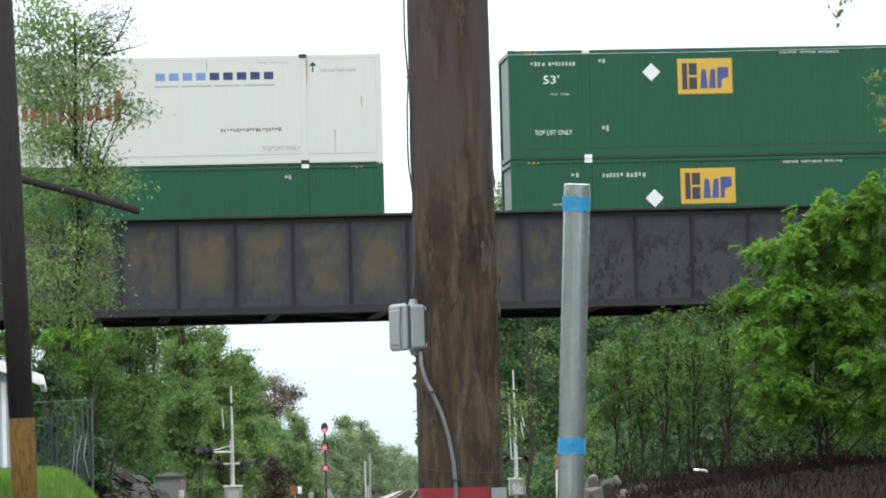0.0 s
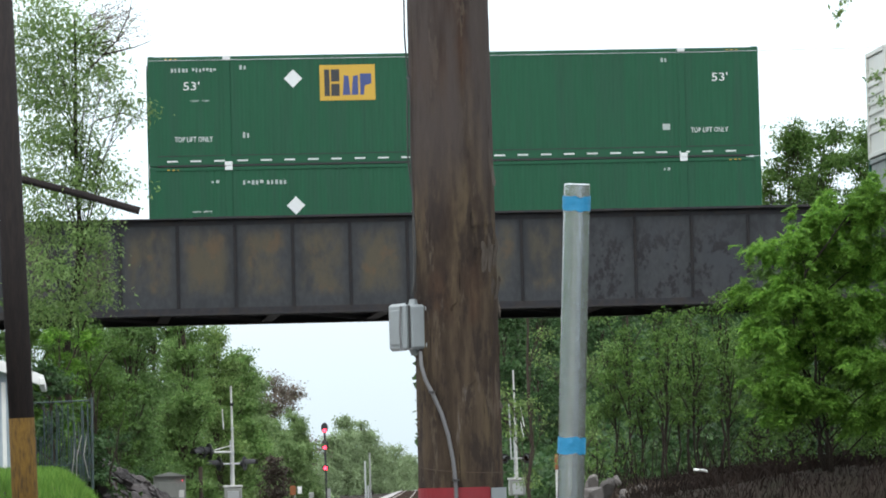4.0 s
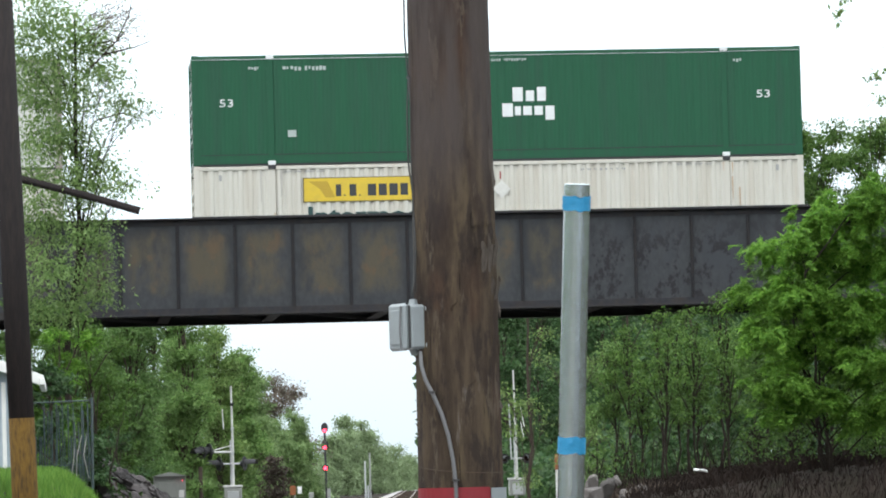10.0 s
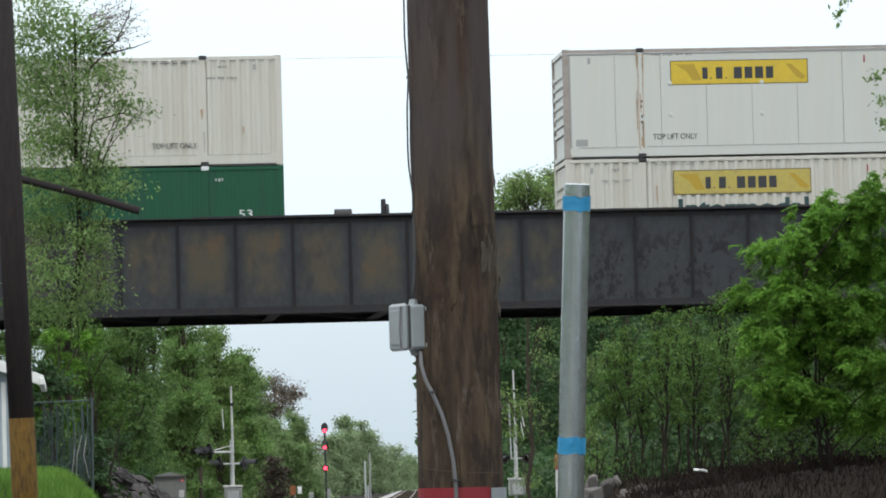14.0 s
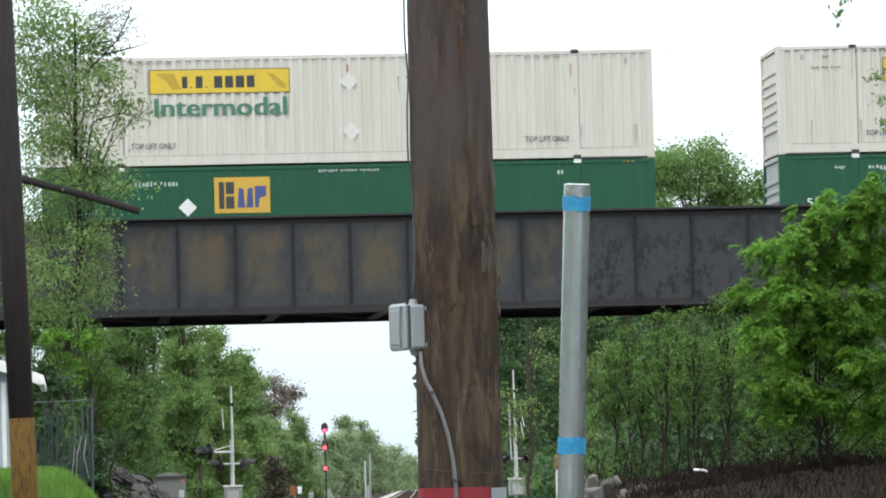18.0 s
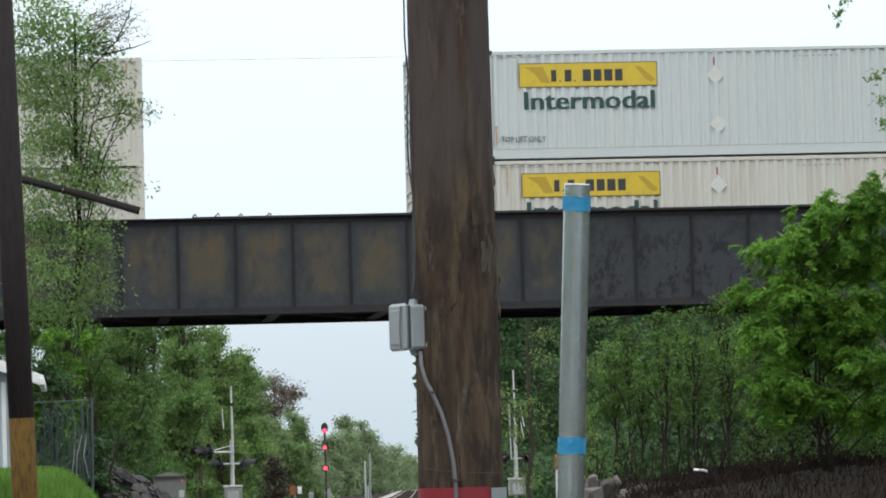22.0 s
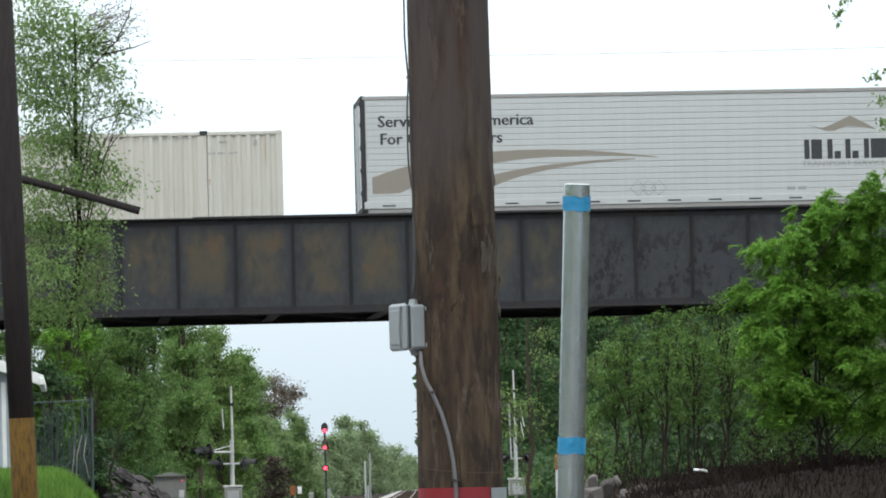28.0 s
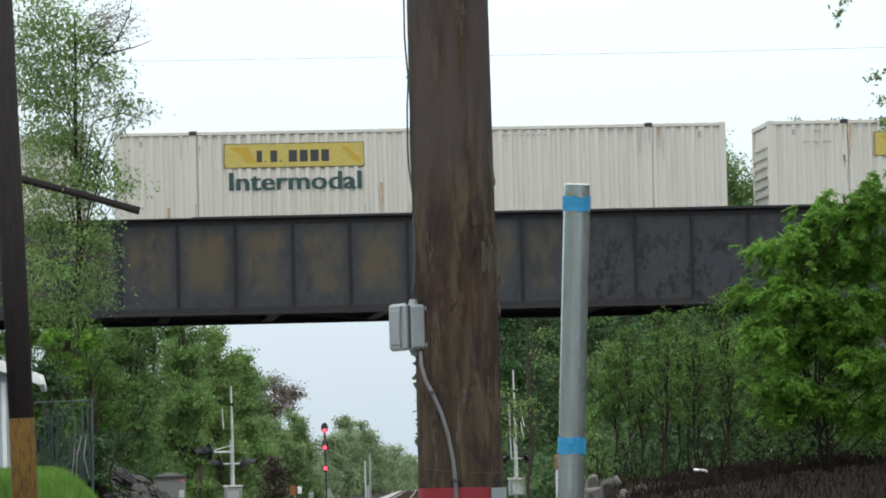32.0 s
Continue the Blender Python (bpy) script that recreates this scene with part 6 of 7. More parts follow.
for x, y, h, r, tone, sd in [(22.4, 204.1, 13.1, 3.26, 'D', 67), (22.6, 181.0, 12.3, 2.89, 'D', 68), (20.1, 197.3, 12.5, 2.36, 'D', 69), (25.6, 183.8, 11.9, 2.94, 'D', 70), (26.0, 168.7, 11.0, 2.48, 'D', 71), (27.4, 163.5, 10.6, 2.4, 'D', 72), (29.8, 163.3, 10.6, 2.62, 'D', 73), (23.7, 224.1, 14.0, 3.28, 'D', 74), (28.2, 233.8, 14.5, 3.73, 'D', 75), (29.6, 218.6, 13.6, 3.5, 'D', 76), (32.0, 213.4, 13.2, 3.42, 'D', 77), (25.0, 214.0, 10.8, 2.56, 'D', 78), (25.2, 193.9, 9.9, 2.32, 'D', 79)]:
    tree("tall dark broadleaf tree beyond the bridge", x, y, 0, h, lobes_of(0, 0, 0.8, h - 0.45 * r, r, 20, sd), 15000, 0.19, LEAF_B, sd, group="trees beyond the bridge", spread_k=1.5, twigs=15, trunk_r=0.1)
# green trees past 215 m take the haze-lightened leaf tone
for x, y, h, r, tone, sd in [(1.9, 138.6, 9.2, 2.1, 'D', 31), (4.0, 150.5, 9.2, 1.79, 'M', 32), (3.3, 172.6, 11.0, 2.51, 'D', 33), (5.7, 168.4, 8.5, 1.47, 'Y', 34), (7.7, 195.4, 8.4, 1.5, 'M', 35), (1.5, 165.7, 10.0, 2.18, 'D', 36), (9.5, 222.4, 7.9, 1.71, 'Y', 37), (12.5, 262.3, 8.8, 2.1, 'P', 38), (11.3, 245.3, 6.4, 2.14, 'M', 39), (15.8, 300.2, 5.9, 1.51, 'M', 40), (13.3, 255.0, 6.4, 1.7, 'Y', 505), (12.0, 238.0, 4.6, 1.4, 'M', 506), (0.5, 128.6, 7.1, 1.19, 'D', 41), (8.2, 230.5, 8.3, 2.44, 'M', 42), (17.5, 350.3, 6.4, 2.55, 'M', 43), (6.3, 240.7, 11.2, 3.81, 'D', 44), (-0.3, 101.6, 5.6, 0.83, 'R', 45), (-0.8, 103.6, 4.7, 0.82, 'R', 46), (-1.7, 128.5, 7.9, 1.19, 'D', 501), (-0.2, 150.4, 8.9, 1.39, 'D', 502), (2.8, 188.3, 9.8, 1.49, 'D', 503), (4.9, 200.2, 9.7, 1.46, 'D', 504), (8.75, 186.1, 3.3, 0.9, 'W', 47)]:
    tree("purple-brown leafed tree along the railway line" if tone == "P" else "low brown shrub beside the line, darkened for shade" if tone == "W" else "leafy tree along the railway line", x, y, 0, h, lobes_of(0, 0, 0.5, h - 0.5 * r, r, 26, sd) if tone != "P" else dome(0.5, h, r * 1.15, 30, sd), 900 if tone == "R" else 15000 if tone == "P" else 1800 if tone == "W" else 30000, 0.085 if tone == "R" else 0.115 if y < 180 else 0.15, LEAF_H if tone in "MYD" and y > 215 else LEAVES[tone], sd, group="trees along the line", spread_k=1.5 if tone != "P" else 1.9, twigs=17, frond=6 if tone == "R" else 0, trunk_r=0.14 if tone != "W" else 0.035)
# haze is painted into the leaf colour of these trees
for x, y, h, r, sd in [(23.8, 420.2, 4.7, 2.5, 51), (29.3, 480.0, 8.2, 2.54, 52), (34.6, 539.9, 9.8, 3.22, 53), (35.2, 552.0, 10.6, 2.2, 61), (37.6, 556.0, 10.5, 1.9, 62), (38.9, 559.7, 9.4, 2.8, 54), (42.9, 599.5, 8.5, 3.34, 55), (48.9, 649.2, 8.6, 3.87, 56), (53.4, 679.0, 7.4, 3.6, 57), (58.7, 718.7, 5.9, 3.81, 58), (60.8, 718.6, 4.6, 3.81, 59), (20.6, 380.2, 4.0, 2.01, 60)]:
    tree("distant tree far down the line, paled for haze", x, y, 0, h, lobes_of(0, 0, 0.6, h - 0.5 * r, r, 16, sd), 9000, 0.32, LEAF_F, sd, group="distant trees", spread_k=1.8, trunk_r=0.25)
for x, y, h, r, sd in [(13.8, 105.3, 5.6, 0.67, 81), (14.1, 101.7, 6.0, 0.74, 82), (15.4, 106.0, 6.0, 0.73, 83), (15.7, 102.5, 6.2, 0.82, 84), (14.0, 109.6, 5.2, 0.59, 85), (16.6, 103.2, 5.6, 0.83, 86), (17.8, 104.0, 5.5, 0.97, 87), (13.9, 103.6, 4.5, 0.55, 301), (13.7, 98.1, 5.2, 0.61, 302), (14.6, 102.4, 5.5, 0.61, 303), (14.5, 98.9, 5.2, 0.66, 304), (15.2, 103.2, 5.6, 0.61, 305), (15.4, 99.5, 5.2, 0.66, 306), (16.2, 104.8, 5.5, 0.61, 307), (16.4, 100.2, 5.0, 0.66, 308)]:
    z0 = ground_z(x, y)
    tree("slender sapling with light green leaves on the brushy bank", x, y, z0, h - z0, lobes_of(0, 0, 2.0 if sd < 300 else 1.5, h - z0 - 0.3, r * 1.1, 11, sd, 0.55), 1900 if sd < 300 else 1300, 0.085, LEAF_S, sd, group="saplings on the bank", bark=DARKBARK, trunk_r=0.038 if sd < 300 else 0.027, spread_k=1.5, name="sapling", twigs=12 if sd < 300 else 9)


def brush(label, x0, x1, y0, y1, n, h, seed, material):
    """Thin bare stems and dead stalks on the bank."""
    r = random.Random(seed)
    s = Shape()
    for k in range(n):
        x, y = r.uniform(x0, x1), r.uniform(y0, y1)
        z = ground_z(x, y)
        t = h * r.uniform(0.15, 1.0) ** 1.6 * (0.35 + 1.1 * max(0.0, 0.5 + noise.noise((x * 0.9, y * 0.9, 3.0))))
        dx, dy = r.uniform(-0.9, 0.9) * t, r.uniform(-0.5, 0.5) * t
        w = 0.006 * r.uniform(0.6, 1.8)
        s.add([(x - w, y, z), (x + w, y, z), (x + dx * 0.4 + w, y + dy * 0.5, z + t * 0.6), (x + dx * 0.4 - w, y + dy * 0.5, z + t * 0.6), (x + dx, y + dy, z + t * r.uniform(0.75, 1.0))], [(0, 1, 2, 3), (3, 2, 4)])
    me = bpy.data.meshes.new("brush")
    me.from_pydata(s.v, [], s.f)
    me.materials.append(material)
    return tagged(new("brush", me), label, "brush", kind="stuff")


brush("tangle of bare brown stems and dead stalks on the bank", 10.2, 23, 66, 108, 60000, 0.36, 3, DEADGRASS)
brush("taller thin bare stems among the saplings", 10.8, 17, 93, 104, 260, 1.8, 4, DEADGRASS)


def grass(label, x0, x1, y0, y1, n, h, seed):
    r = np.random.RandomState(seed)
    s = Shape()
    v, f = [], []
    for k in range(n):
        x, y = r.uniform(x0, x1), r.uniform(y0, y1)
        z = ground_z(x, y)
        t = h * r.uniform(0.4, 1.0)
        a, b = r.uniform(-0.5, 0.5) * t, r.uniform(-0.3, 0.3) * t
        w = 0.008
        i = len(v)
        v += [(x - w, y, z), (x + w, y, z), (x + a * 0.4 + w * 0.7, y + b * 0.4, z + t * 0.6), (x + a * 0.4 - w * 0.7, y + b * 0.4, z + t * 0.6), (x + a, y + b, z + t)]
        f += [(i, i + 1, i + 2, i + 3), (i + 3, i + 2, i + 4)]
    me = bpy.data.meshes.new("grass")
    me.from_pydata(v, [], f)
    me.materials.append(GRASS)
    return tagged(new("grass", me), label, "grass", kind="stuff")


def woods(label, x0, x1, y0, y1, h, n, seed, size=1.3, leaf=LEAF_D):
    """Dense leafy mass, for woods beyond the bridge and for added unseen screens around the viewpoint."""
    rs = np.random.RandomState(seed)
    c = np.stack([rs.uniform(x0, x1, n), rs.uniform(y0, y1, n), rs.uniform(0.2, 1.0, n) * h], 1)
    keep = [k for k in range(n) if c[k, 2] < h * (0.75 + 0.5 * noise.noise((c[k, 0] * 0.2, c[k, 1] * 0.2, seed)))]
    c = c[keep]
    c[:, 2] += np.array([ground_z(p[0], p[1]) for p in c])
    d = rs.normal(size=c.shape)
    d /= np.linalg.norm(d, axis=1)[:, None]
    me = leaf_mesh("woods", c, d, size, rs, 0.7)
    me.materials.append(leaf)
    return tagged(new("woods", me), label, "woods", kind="stuff")


# three unseen leaf screens, added to darken reflections on pipe and pole
woods("unseen leafy screen behind the viewpoint, added for reflections", -60, 8, -42, -32, 15, 5000, 1)
woods("unseen leafy screen left of the viewpoint, added to cut side light", -34, -24, -32, 40, 14, 5000, 2)
woods("unseen leafy screen right of the viewpoint, added to cut side light", 34, 44, -18, 55, 14, 5000, 3)
woods("deep shaded woods beyond the bridge", 21, 46, 236, 262, 17, 26000, 4, 0.8, LEAF_B)
woods("shaded undergrowth beyond the bridge", 18.5, 30, 172, 190, 3.6, 14000, 5, 0.3, LEAF_B)
woods("dark thicket beyond the bank", 17, 28, 126, 138, 5.0, 12000, 6, 0.26, LEAF_B)
brush("pale dead straw over the broken stone of the bank", 10.3, 12.9, 89, 98, 5000, 0.3, 9, STRAW)
grass("long bright green spring grass on the bank", -3.5, 1.5, 58, 76, 42000, 0.27, 5)
grass("green grass verge beyond the crossing", 15, 24, 168, 190, 5000, 0.5, 6)
for x, y, h, r, sd in [(-0.35, 78.5, 2.2, 0.75, 91), (0.4, 79.5, 1.4, 0.5, 92), (1.0, 100, 3.2, 1.3, 93), (-0.6, 103, 4.0, 1.6, 94)]:
    z0 = ground_z(x, y)
    tree("leafy green bush on the grass bank", x, y, z0, h, lobes_of(0, 0, 0.3, h, r, 7, sd), 2600, 0.10, LEAF_B, sd, group="bushes on the bank", trunk_r=0.04, name="bush")
for x, y, h, r, sd in [(12.0, 97.5, 2.6, 0.52, 101), (12.9, 99.4, 2.7, 0.5, 102), (15.5, 96.2, 2.8, 0.77, 103), (16.2, 94.1, 2.9, 0.88, 104), (14.8, 87.2, 1.9, 0.40, 107), (17.0, 90.0, 3.4, 0.8, 109), (17.6, 92.0, 3.6, 0.9, 110), (16.8, 88.6, 3.0, 0.6, 111), (15.2, 94.1, 2.2, 0.50, 108)]:
    z0 = ground_z(x, y)
    tree("scrubby bush with sparse leaves on the brown bank", x, y, z0, max(1.0, h - z0), lobes_of(0, 0, 0.3, max(1.0, h - z0 - 0.2), r * 1.3, 8, sd), 260 if sd < 103 else 300 if sd < 105 else 120 if sd < 109 else 2400, 0.08, LEAF_S, sd, group="bushes under the trees", trunk_r=0.02, name="bush", spread_k=2.4, twigs=12, bark=DARKBARK)
# overhanging twigs of a tree that stands outside the view
ot = thing("overhanging_branch", "thin leafy branch ends hanging into the sky", "branch")
rs_ = np.random.RandomState(77)
pts_, dirs_ = [], []
stem = Shape()
for p0, p1, n_ in (((7.42, 39.4, 6.6), (7.23, 39.35, 5.80), 60), ((7.40, 39.4, 6.5), (7.33, 39.35, 5.92), 40), ((8.3, 39.5, 5.55), (7.50, 39.35, 5.22), 70), ((8.3, 39.5, 5.3), (7.58, 39.35, 5.02), 70), ((8.4, 39.5, 5.1), (7.60, 39.35, 4.80), 60), ((8.3, 39.5, 4.9), (7.68, 39.35, 4.72), 30), ((7.95, 39.4, 6.5), (7.66, 39.35, 6.02), 30)):
    a, b = Vector(p0), Vector(p1)
    stem.tube([a, a.lerp(b, 0.5) + Vector((0, 0, 0.05)), b], [0.008, 0.006, 0.002], 5)
    for k in range(n_):
        q = a.lerp(b, rs_.uniform(0.55, 1.03)) + Vector((0, 0, 0.02))
        pts_.append(tuple(np.array(q) + rs_.normal(size=3) * np.array([0.03, 0.05, 0.04])))
        d_ = rs_.normal(size=3) + np.array([0, 0, -0.7])
        dirs_.append(d_ / np.linalg.norm(d_))
part("stem", stem, BARK, ot)
part("leaves", leaf_mesh("leaves", pts_, dirs_, 0.058, rs_), LEAF_L, ot)["kind"] = "stuff"

# ------------------------------------------------------------ left bank: shed, fence, rocks, cabinet
shed = thing("shed", "small blue-grey shed with white eaves on the grass bank", "shed")
part("wall", Shape().box(-6.0, 70.4, 1.5, -0.97, 74.6, 3.42), SHEDWALL, shed)
for x in (-1.14, -1.02):
    part("corner_trim", Shape().box(x, 70.36, 1.6, x + 0.07, 70.40, 3.40, 0.006), SHEDTRIM, shed)
part("window_frame", Shape().box(-2.3, 70.36, 2.2, -1.35, 70.4, 3.2, 0.006), SHEDTRIM, shed)
SL = math.atan2(0.26, 0.69)
for nm, mt, z0, z1, ya, yb in (("roof", SHINGLE, 0.0, 0.06, 70.12, 75.0), ("fascia", SHEDTRIM, -0.10, 0.07, 70.05, 70.11)):
    part(nm, Shape().box(-3.1, ya, z0, 0.0, yb, z1, 0.006, Matrix.Translation((-0.46, 0, 3.42)) @ Matrix.Rotation(SL, 4, "Y")), mt, shed)
    part(nm, Shape().box(0.0, ya, z0, 3.1, yb, z1, 0.006, Matrix.Translation((-6.3, 0, 3.42)) @ Matrix.Rotation(-SL, 4, "Y")), mt, shed)
part("gutter", Shape().box(-0.52, 70.0, 3.33, -0.43, 75.0, 3.45, 0.012), SHEDTRIM, shed)
part("gable", Shape().plate([(-6.0, 3.42), (-0.97, 3.42), (-0.97, 3.58), (-3.4, 4.45), (-6.0, 3.58)], 70.41, 0.1), SHEDWALL, shed)

twig = thing("dead_sapling", "thin dark dead sapling leaning beside the stone heap", "sapling")
part("stem", Shape().tube([(0.67, 79.0, 1.70), (0.69, 79.0, 1.95), (0.80, 79.0, 2.30), (0.86, 79.0, 2.68), (0.96, 79.0, 2.92)], [0.022, 0.02, 0.016, 0.011, 0.006], 6), DARKBARK, twig)
part("side_twig", Shape().tube([(0.80, 79.0, 2.30), (0.90, 79.0, 2.42), (1.02, 79.0, 2.46)], [0.009, 0.006, 0.003], 5), DARKBARK, twig)
part("side_twig", Shape().tube([(0.86, 79.0, 2.68), (0.78, 79.0, 2.80), (0.74, 79.0, 2.95)], [0.008, 0.005, 0.003], 5), DARKBARK, twig)

fence = thing("bar_fence", "old weathered metal bar fence leaning on the bank", "fence")
rf = random.Random(7)
part("post", Shape().tube([(0.34, 75.4, 1.6), (0.36, 75.35, 3.22)], 0.025, 8), FENCEMETAL, fence)
part("post", Shape().tube([(-0.95, 75.4, 1.6), (-0.95, 75.35, 3.15)], 0.025, 8), FENCEMETAL, fence)
for z in (2.02, 3.14):
    part("rail", Shape().tube([(-0.95, 75.38, z), (0.35, 75.38, z + 0.03)], 0.014, 6), FENCEMETAL, fence)
for k in range(27):
    x = -0.9 + k * 0.046
    part("bar", Shape().tube([(x + rf.uniform(-0.02, 0.02), 75.37, 1.75), (x + rf.uniform(-0.03, 0.03), 75.36, rf.choice((2.55, 2.8, 3.0, 3.12)))], rf.uniform(0.008, 0.017), 6), FENCEMETAL, fence)
for k in range(5):
    part("bent_rod", Shape().tube([(rf.uniform(-0.1, 0.3), 75.30, 1.8), (rf.uniform(-0.1, 0.35), 75.25, 2.2), (rf.uniform(0.0, 0.35), 75.3, rf.uniform(2.4, 2.8))], 0.009, 5), FENCEMETAL if k % 2 else STEELGREY, fence)


def stone(seed, n=3):
    bm = bmesh.new()
    bmesh.ops.create_icosphere(bm, subdivisions=n, radius=1.0)
    rr = random.Random(seed)
    planes = [(rand_dir(rr), rr.uniform(0.38, 0.72)) for _ in range(11)]
    for v in bm.verts:
        for d, k in planes:
            h = v.co.dot(d)
            if h > k:
                v.co -= d * (h - k)
        v.co += rand_dir(rr) * 0.035
    me = bpy.data.meshes.new("stone")
    bm.to_mesh(me)
    bm.free()
    return me


STONES = [stone(k) for k in range(6)]
STONES_D = [me.copy() for me in STONES]
rr = random.Random(21)
heap = thing("riprap_heap", "heap of dark broken stone along the bank", "rock heap")
for k in range(290):
    u = rr.random()
    x, y = 0.20 + 2.0 * u + rr.uniform(-0.12, 0.12), 79.7 + rr.uniform(-0.5, 0.9)
    top = 2.30 - 0.62 * max(0.0, x - 0.38) - (79.9 - y if y < 79.9 else 0.0) * 0.9 - rr.uniform(0.0, 0.14)
    s = rr.uniform(0.04, 0.105)
    part("stone", STONES_D[k % 6], DARKROCK, heap, m=Matrix.LocRotScale((x, y, top), Euler((rr.uniform(-0.4, 0.9), 0.55 + rr.uniform(-0.4, 0.4), rr.uniform(-0.5, 0.5))), (s * 1.9, s * 1.2, s * 0.42)))
core = Shape()
for k in range(9):
    a = k / 8
    core.v += [(0.1 + 2.6 * a, 79.6, -0.1), (0.1 + 2.6 * a, 80.5, max(0.05, 1.95 - 1.75 * a)), (0.1 + 2.6 * a, 82.2, -0.1)]
for k in range(8):
    core.f += [[3 * k, 3 * k + 3, 3 * k + 4, 3 * k + 1], [3 * k + 1, 3 * k + 4, 3 * k + 5, 3 * k + 2]]
part("core", core, DARKROCK, heap)
for k, (x, y, z, s, c) in enumerate([(11.0, 90, 1.30, 0.36, 0.75), (11.35, 90.4, 1.35, 0.30, 0.8), (11.1, 91.2, 1.50, 0.26, 0.8), (12.2, 90.3, 1.15, 0.42, 0.8), (11.7, 90.0, 1.02, 0.34, 0.7), (12.9, 90.6, 1.10, 0.33, 0.7), (10.75, 89.6, 1.0, 0.3, 0.8), (11.35, 89.2, 1.02, 0.20, 0.8), (11.75, 92.0, 1.55, 0.15, 0.8), (13.1, 91.5, 1.2, 0.2, 0.7)]):
    solid("boulder", STONES[k % 6], ROCK, "pale grey broken boulder on the earth bank", "boulder", Matrix.LocRotScale((x, y, z - 0.12 * s), Euler((k * 1.7, k * 2.1, k * 0.7)), (s * 1.05, s * 0.72, s * 0.62)), group="boulders on the bank")
rb = random.Random(88)
for k in range(24):
    x, y, q = rb.uniform(10.6, 12.1), rb.uniform(88.4, 91.5), rb.uniform(0.08, 0.22)
    solid("boulder", STONES[k % 6], ROCK, "small grey broken rock half sunk in the bank", "boulder", Matrix.LocRotScale((x, y, ground_z(x, y) + 0.25 * q), Euler((rb.uniform(0, 6), rb.uniform(0, 6), rb.uniform(0, 6))), (q * 1.5, q, q * 0.7)), group="boulders on the bank")
solid("litter_bag", STONES_D[2].copy(), SHEDTRIM, "crumpled white litter on the brown bank", "litter", Matrix.LocRotScale((13.52, 91.3, 1.66), Euler((0.2, 0.15, 0.4)), (0.22, 0.15, 0.055))).data.materials[0] = SHEDTRIM

cb = thing("signal_cabinet", "grey-beige trackside equipment cabinet with a low gabled roof", "equipment cabinet")
part("body", Shape().box(2.36, 125.3, 0.0, 3.28, 126.2, 1.93, 0.015), CABINET, cb)
part("roof", Shape().add([(2.30, 125.2, 1.93), (3.34, 125.2, 1.93), (3.34, 126.3, 1.93), (2.30, 126.3, 1.93), (2.82, 125.2, 2.06), (2.82, 126.3, 2.06)], [(0, 1, 4), (2, 3, 5), (0, 4, 5, 3), (1, 2, 5, 4), (0, 3, 2, 1)]), CABINET, cb)
part("door", Shape().box(2.48, 125.27, 0.3, 3.05, 125.3, 1.75, 0.008), CABINET, cb)
part("label_plate", Shape().box(3.08, 125.28, 1.30, 3.23, 125.3, 1.52, 0.003), SHEDTRIM, cb)
part("indicator", Shape().tube([(3.17, 125.28, 1.80), (3.17, 125.26, 1.80)], 0.011, 8), RED_GLOW, cb, "small red indicator light")

gp = solid("wooden_post", Shape().tube([(4.45, 149, 0.0), (4.43, 149, 2.3)], 0.07, 8), BARK, "dark wooden post beside the railway", "post")


# ------------------------------------------------------------ crossing gates and signals beyond the bridge
def flasher(parent, x, y, z, turn, s=1.0):
    h = part("flasher", Shape().tube([(0, -0.02, 0), (0, 0.02, 0)], 0.20 * s, 16).tube([(0, -0.02, 0), (0, 0.14, 0)], [0.11 * s, 0.07 * s], 12), SIGNALBLACK, parent, "black round warning light", m=pose(x, y, z, 0, 0, turn))
    part("hood", Shape().add([(0.115 * s * math.cos(radians(a)), yy, 0.115 * s * math.sin(radians(a))) for yy in (-0.02, -0.36 * s) for a in range(-10, 191, 20)], [[i, i + 1, 12 + i, 11 + i] for i in range(10)]), SIGNALBLACK, h)
    part("lens", Shape().tube([(0, -0.03, 0), (0, -0.024, 0)], 0.10 * s, 12), LENS, h)


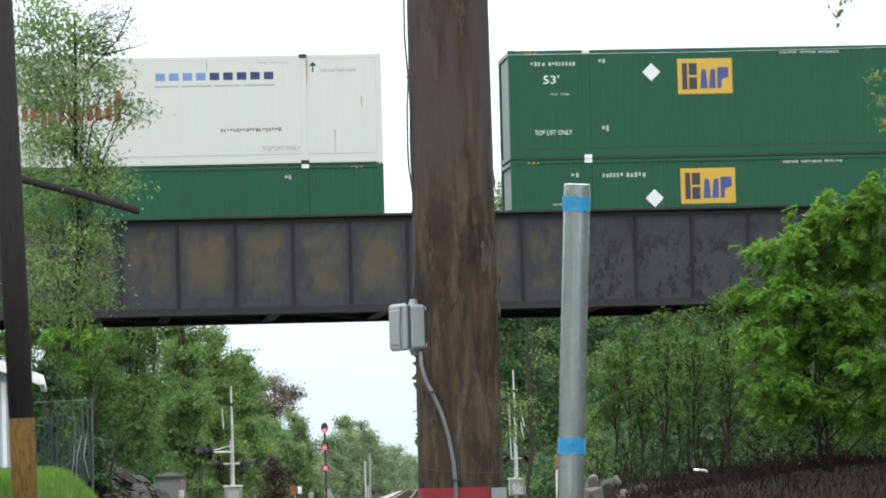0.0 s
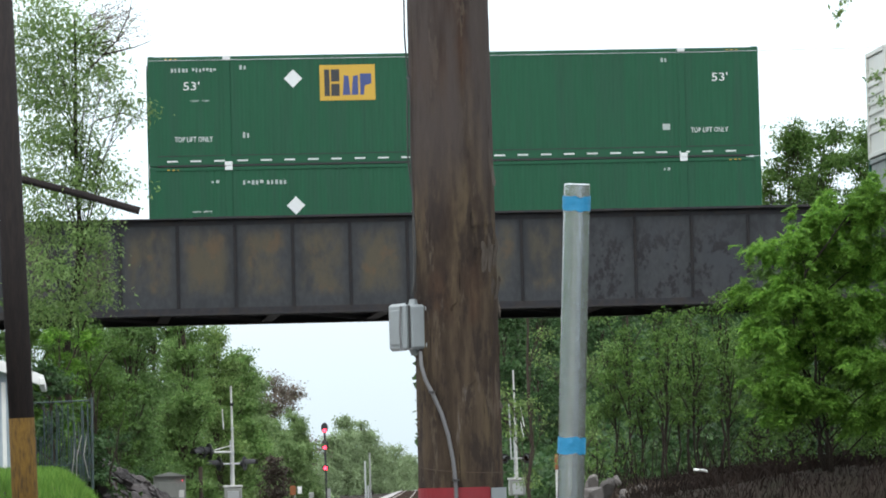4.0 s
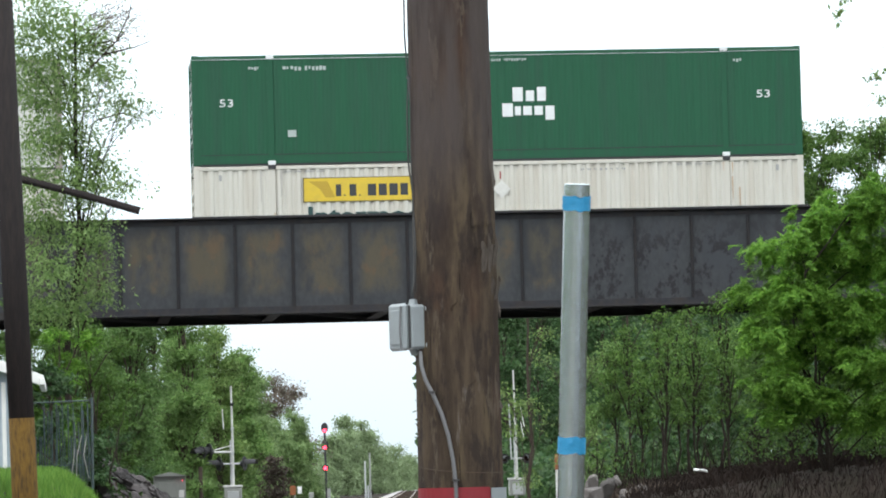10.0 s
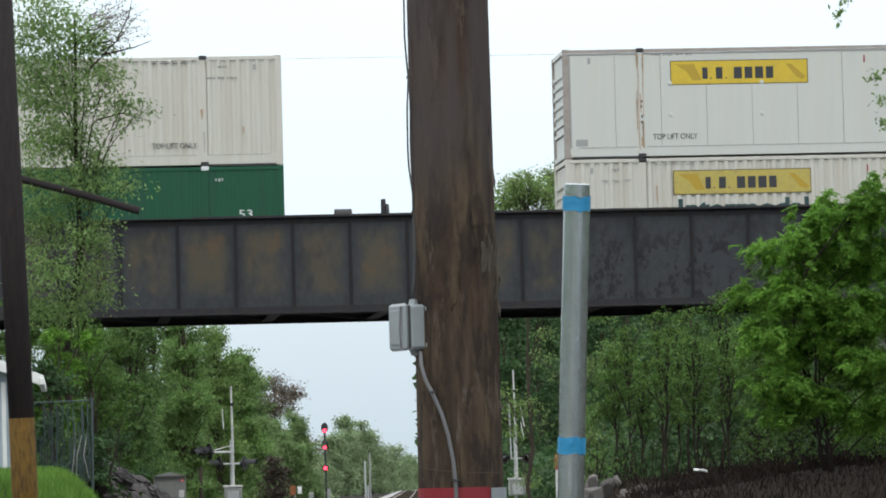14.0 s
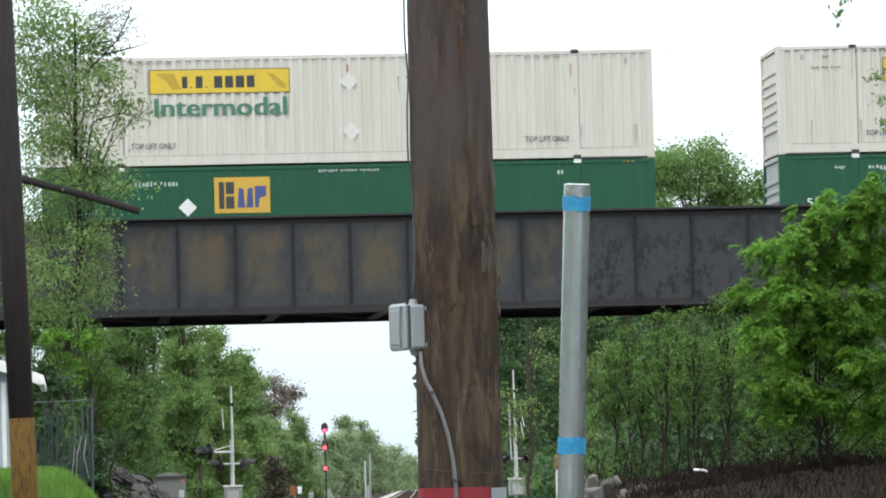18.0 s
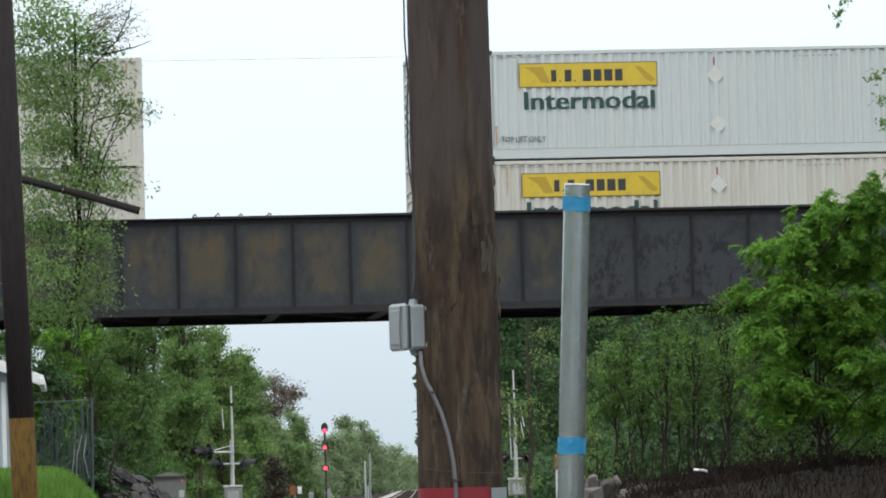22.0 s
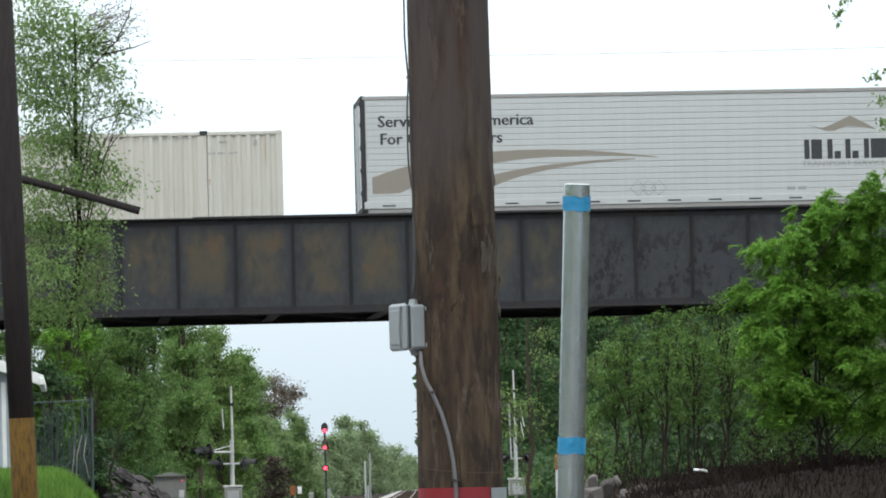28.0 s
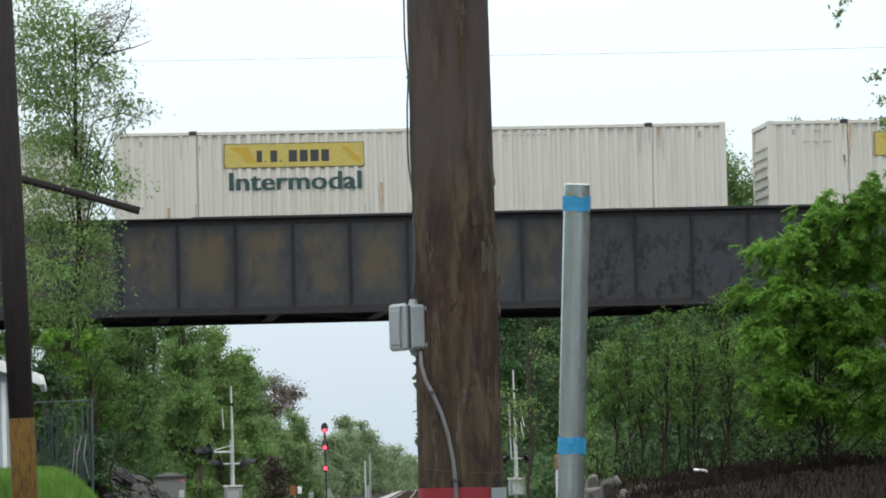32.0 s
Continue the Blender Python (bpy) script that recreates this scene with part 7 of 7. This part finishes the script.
def crossing_gate(x, y, tip, arm_dx, label, extra):
    g = thing("crossing_gate", label, "crossing gate", group="railway crossing gates")
    part("mast", Shape().tube([(x, y, 0), (x, y, 3.2)], 0.055, 10), ALU, g)
    part("foundation", Shape().box(x - 0.3, y - 0.3, -0.05, x + 0.3, y + 0.3, 0.18, 0.02), CONCRETE, g)
    mech = part("mechanism", Shape().box(x - 0.30, y - 0.42, 0.95, x + 0.33, y - 0.05, 1.55, 0.03), CABINET, g, "pale gate mechanism housing")
    part("mechanism_cover", Shape().box(x - 0.33, y - 0.45, 1.55, x + 0.36, y - 0.02, 1.63, 0.02), GATEWHITE, mech)
    part("crank_plate", Shape().box(x - 0.18, y - 0.46, 1.0, x + 0.22, y - 0.42, 1.42, 0.01), ALU, mech)
    part("gate_arm", Shape().tube([(x + 0.03, y - 0.25, 1.2), (x + 0.03 + arm_dx * 0.5, y - 0.25, (1.2 + tip) / 2), (x + arm_dx, y - 0.25, tip)], [0.055, 0.045, 0.03], 8), GATEWHITE, g, "raised grey-white gate arm")
    for k in range(3):
        z = 2.7 + k * (tip - 2.9) / 2.6
        part("arm_band", Shape().box(x - 0.04 + arm_dx * (z - 1.2) / (tip - 1.2), y - 0.31, z, x + 0.08 + arm_dx * (z - 1.2) / (tip - 1.2), y - 0.19, z + 0.10, 0.01), ALU if k != 2 else SIGNALBLACK, g)
    part("cross_bar", Shape().tube([(x - 0.55, y - 0.1, 2.38), (x + 0.55, y - 0.1, 2.38)], 0.03, 8), ALU, g)
    flasher(g, x - 0.45, y - 0.15, 2.38, extra[0], extra[2])
    flasher(g, x + 0.45, y - 0.15, 2.38, extra[1], extra[2])
    return g


g1 = crossing_gate(5.56, 150.3, 5.12, 0.03, "raised crossing gate with black warning lights and side bracket", (-68, 68, 1.25))
part("side_bracket", Shape().tube([(5.56, 150.2, 2.80), (4.55, 150.2, 2.80)], 0.035, 8), SHEDTRIM, g1)
part("bracket_stay", Shape().tube([(5.56, 150.2, 3.02), (4.75, 150.2, 2.82)], 0.018, 6), SHEDTRIM, g1)
flasher(g1, 4.78, 150.1, 2.82, -70, 1.45)
flasher(g1, 4.50, 150.0, 2.78, -45, 1.2)
part("counterweight_rod", Shape().tube([(5.30, 150.1, 3.6), (5.27, 150.1, 4.3)], 0.018, 6), SHEDTRIM, g1)
g2 = crossing_gate(17.05, 164.4, 5.8, -0.02, "raised crossing gate with warning lights before dark trees", (20, -20, 1.0))
part("counterweight_rod", Shape().tube([(16.88, 164.2, 2.4), (16.84, 164.2, 4.6)], 0.03, 6), ALU, g2)
part("crossed_wire", Shape().tube([(17.25, 164.2, 4.5), (17.42, 164.2, 3.6), (17.25, 164.2, 3.9), (17.40, 164.2, 3.1)], 0.015, 5), SHEDTRIM, g2)

sg = thing("railway_signal", "tall signal mast showing three red lights", "railway signal")
part("mast", Shape().tube([(19.22, 325.1, 0), (19.16, 325.1, 6.0)], 0.08, 8), SIGNALBLACK, sg)
for z, h in ((5.72, 0.40), (4.42, 0.40), (2.86, 0.24)):
    hd = part("signal_head", Shape().plate([(0.27 * math.cos(radians(a)), h * 1.0 * math.sin(radians(a)) + (0.17 if h > 0.3 else 0)) for a in range(0, 360, 20)], -0.02, 0.04), SIGNALBLACK, sg, "black oval signal head", m=pose(19.16, 324.9, z - 0.05))
    part("lens", Shape().tube([(0, -0.06, -0.03), (0, -0.02, -0.03)], 0.14, 14), RED_GLOW, hd, "glowing red lens")
    part("hood", Shape().add([(0.19 * math.cos(radians(a)), yy, 0.19 * math.sin(radians(a)) - 0.03) for yy in (-0.02, -0.32) for a in range(0, 181, 20)], [[i, i + 1, 10 + i, 9 + i] for i in range(9)]), SIGNALBLACK, hd)
part("case", Shape().box(19.25, 324.8, 0.3, 19.5, 325.2, 1.25, 0.02), CABINET, sg)
for x, y, h, mt in ((28.65, 419.7, 3.7, ALU), (29.12, 419.5, 4.5, CABINET), (28.9, 419.6, 1.3, ALU)):
    solid("line_mast", Shape().tube([(x, y, 0), (x, y, h)], 0.09, 8), mt, "thin trackside mast far down the line", "mast", group="far masts")
fs = thing("marker_sign", "small orange and white trackside marker", "marker")
part("post", Shape().tube([(9.3, 180.2, 0), (9.3, 180.2, 1.2)], 0.03, 6), ALU, fs)
part("panel", Shape().box(9.1, 180.1, 1.15, 9.35, 180.14, 1.55, 0.01), ORANGE, fs)
part("panel", Shape().box(9.42, 180.1, 1.2, 9.6, 180.14, 1.5, 0.01), SHEDTRIM, fs)
solid("relay_case", Shape().box(9.9, 180.0, 0.2, 10.1, 180.3, 1.25, 0.02), CABINET, "small white relay case by the track", "relay case")
bl = thing("channelizer_post", "orange and white striped marker post by the crossing", "marker post")
part("post", Shape().tube([(18.80, 165.5, 0), (18.80, 165.5, 2.5)], 0.07, 8), SHEDTRIM, bl)
part("band", Shape().tube([(18.80, 165.5, 1.9), (18.80, 165.5, 2.5)], 0.09, 8), ORANGE, bl)
b2 = thing("channelizer_post", "white marker post by the crossing", "marker post")
part("post", Shape().tube([(19.72, 165.5, 0), (19.72, 165.5, 3.1)], 0.09, 8), SHEDTRIM, b2)
part("band", Shape().tube([(19.72, 165.5, 1.5), (19.72, 165.5, 1.8)], 0.15, 8), CREAM, b2)
ln = thing("power_line", "thin overhead wire against the sky", "overhead wire")
part("wire", Shape().tube([(-30, 98, 11.55), (-8, 98, 11.42), (15, 98, 11.40), (40, 98, 11.6)], 0.006, 5), ALU, ln)



# ------------------------------------------------------------ moving train
def motions():
    for ob, x0, y, z in MOVING:
        rows = []
        # the slack runs in behind the ninth car
        slack = 0.237 if abs(x0 - UNIT_X[9] - L / 2) < 0.01 else 0.0
        for t in sorted(set(range(0, 33, 4)) | ({23.0, 23.25, 23.5, 23.75, 24.25, 24.5, 25.0} if slack else set())):
            u = t - 16.0
            ease = slack * (1.0 - 0.73 * smooth01((t - 23.4) / 0.5))
            rows.append((float(t), pose(x0 + ease + 7.3201 * u - 0.5 * 0.0047 * u * u, y, z)))
        walk(ob, rows)


motions()
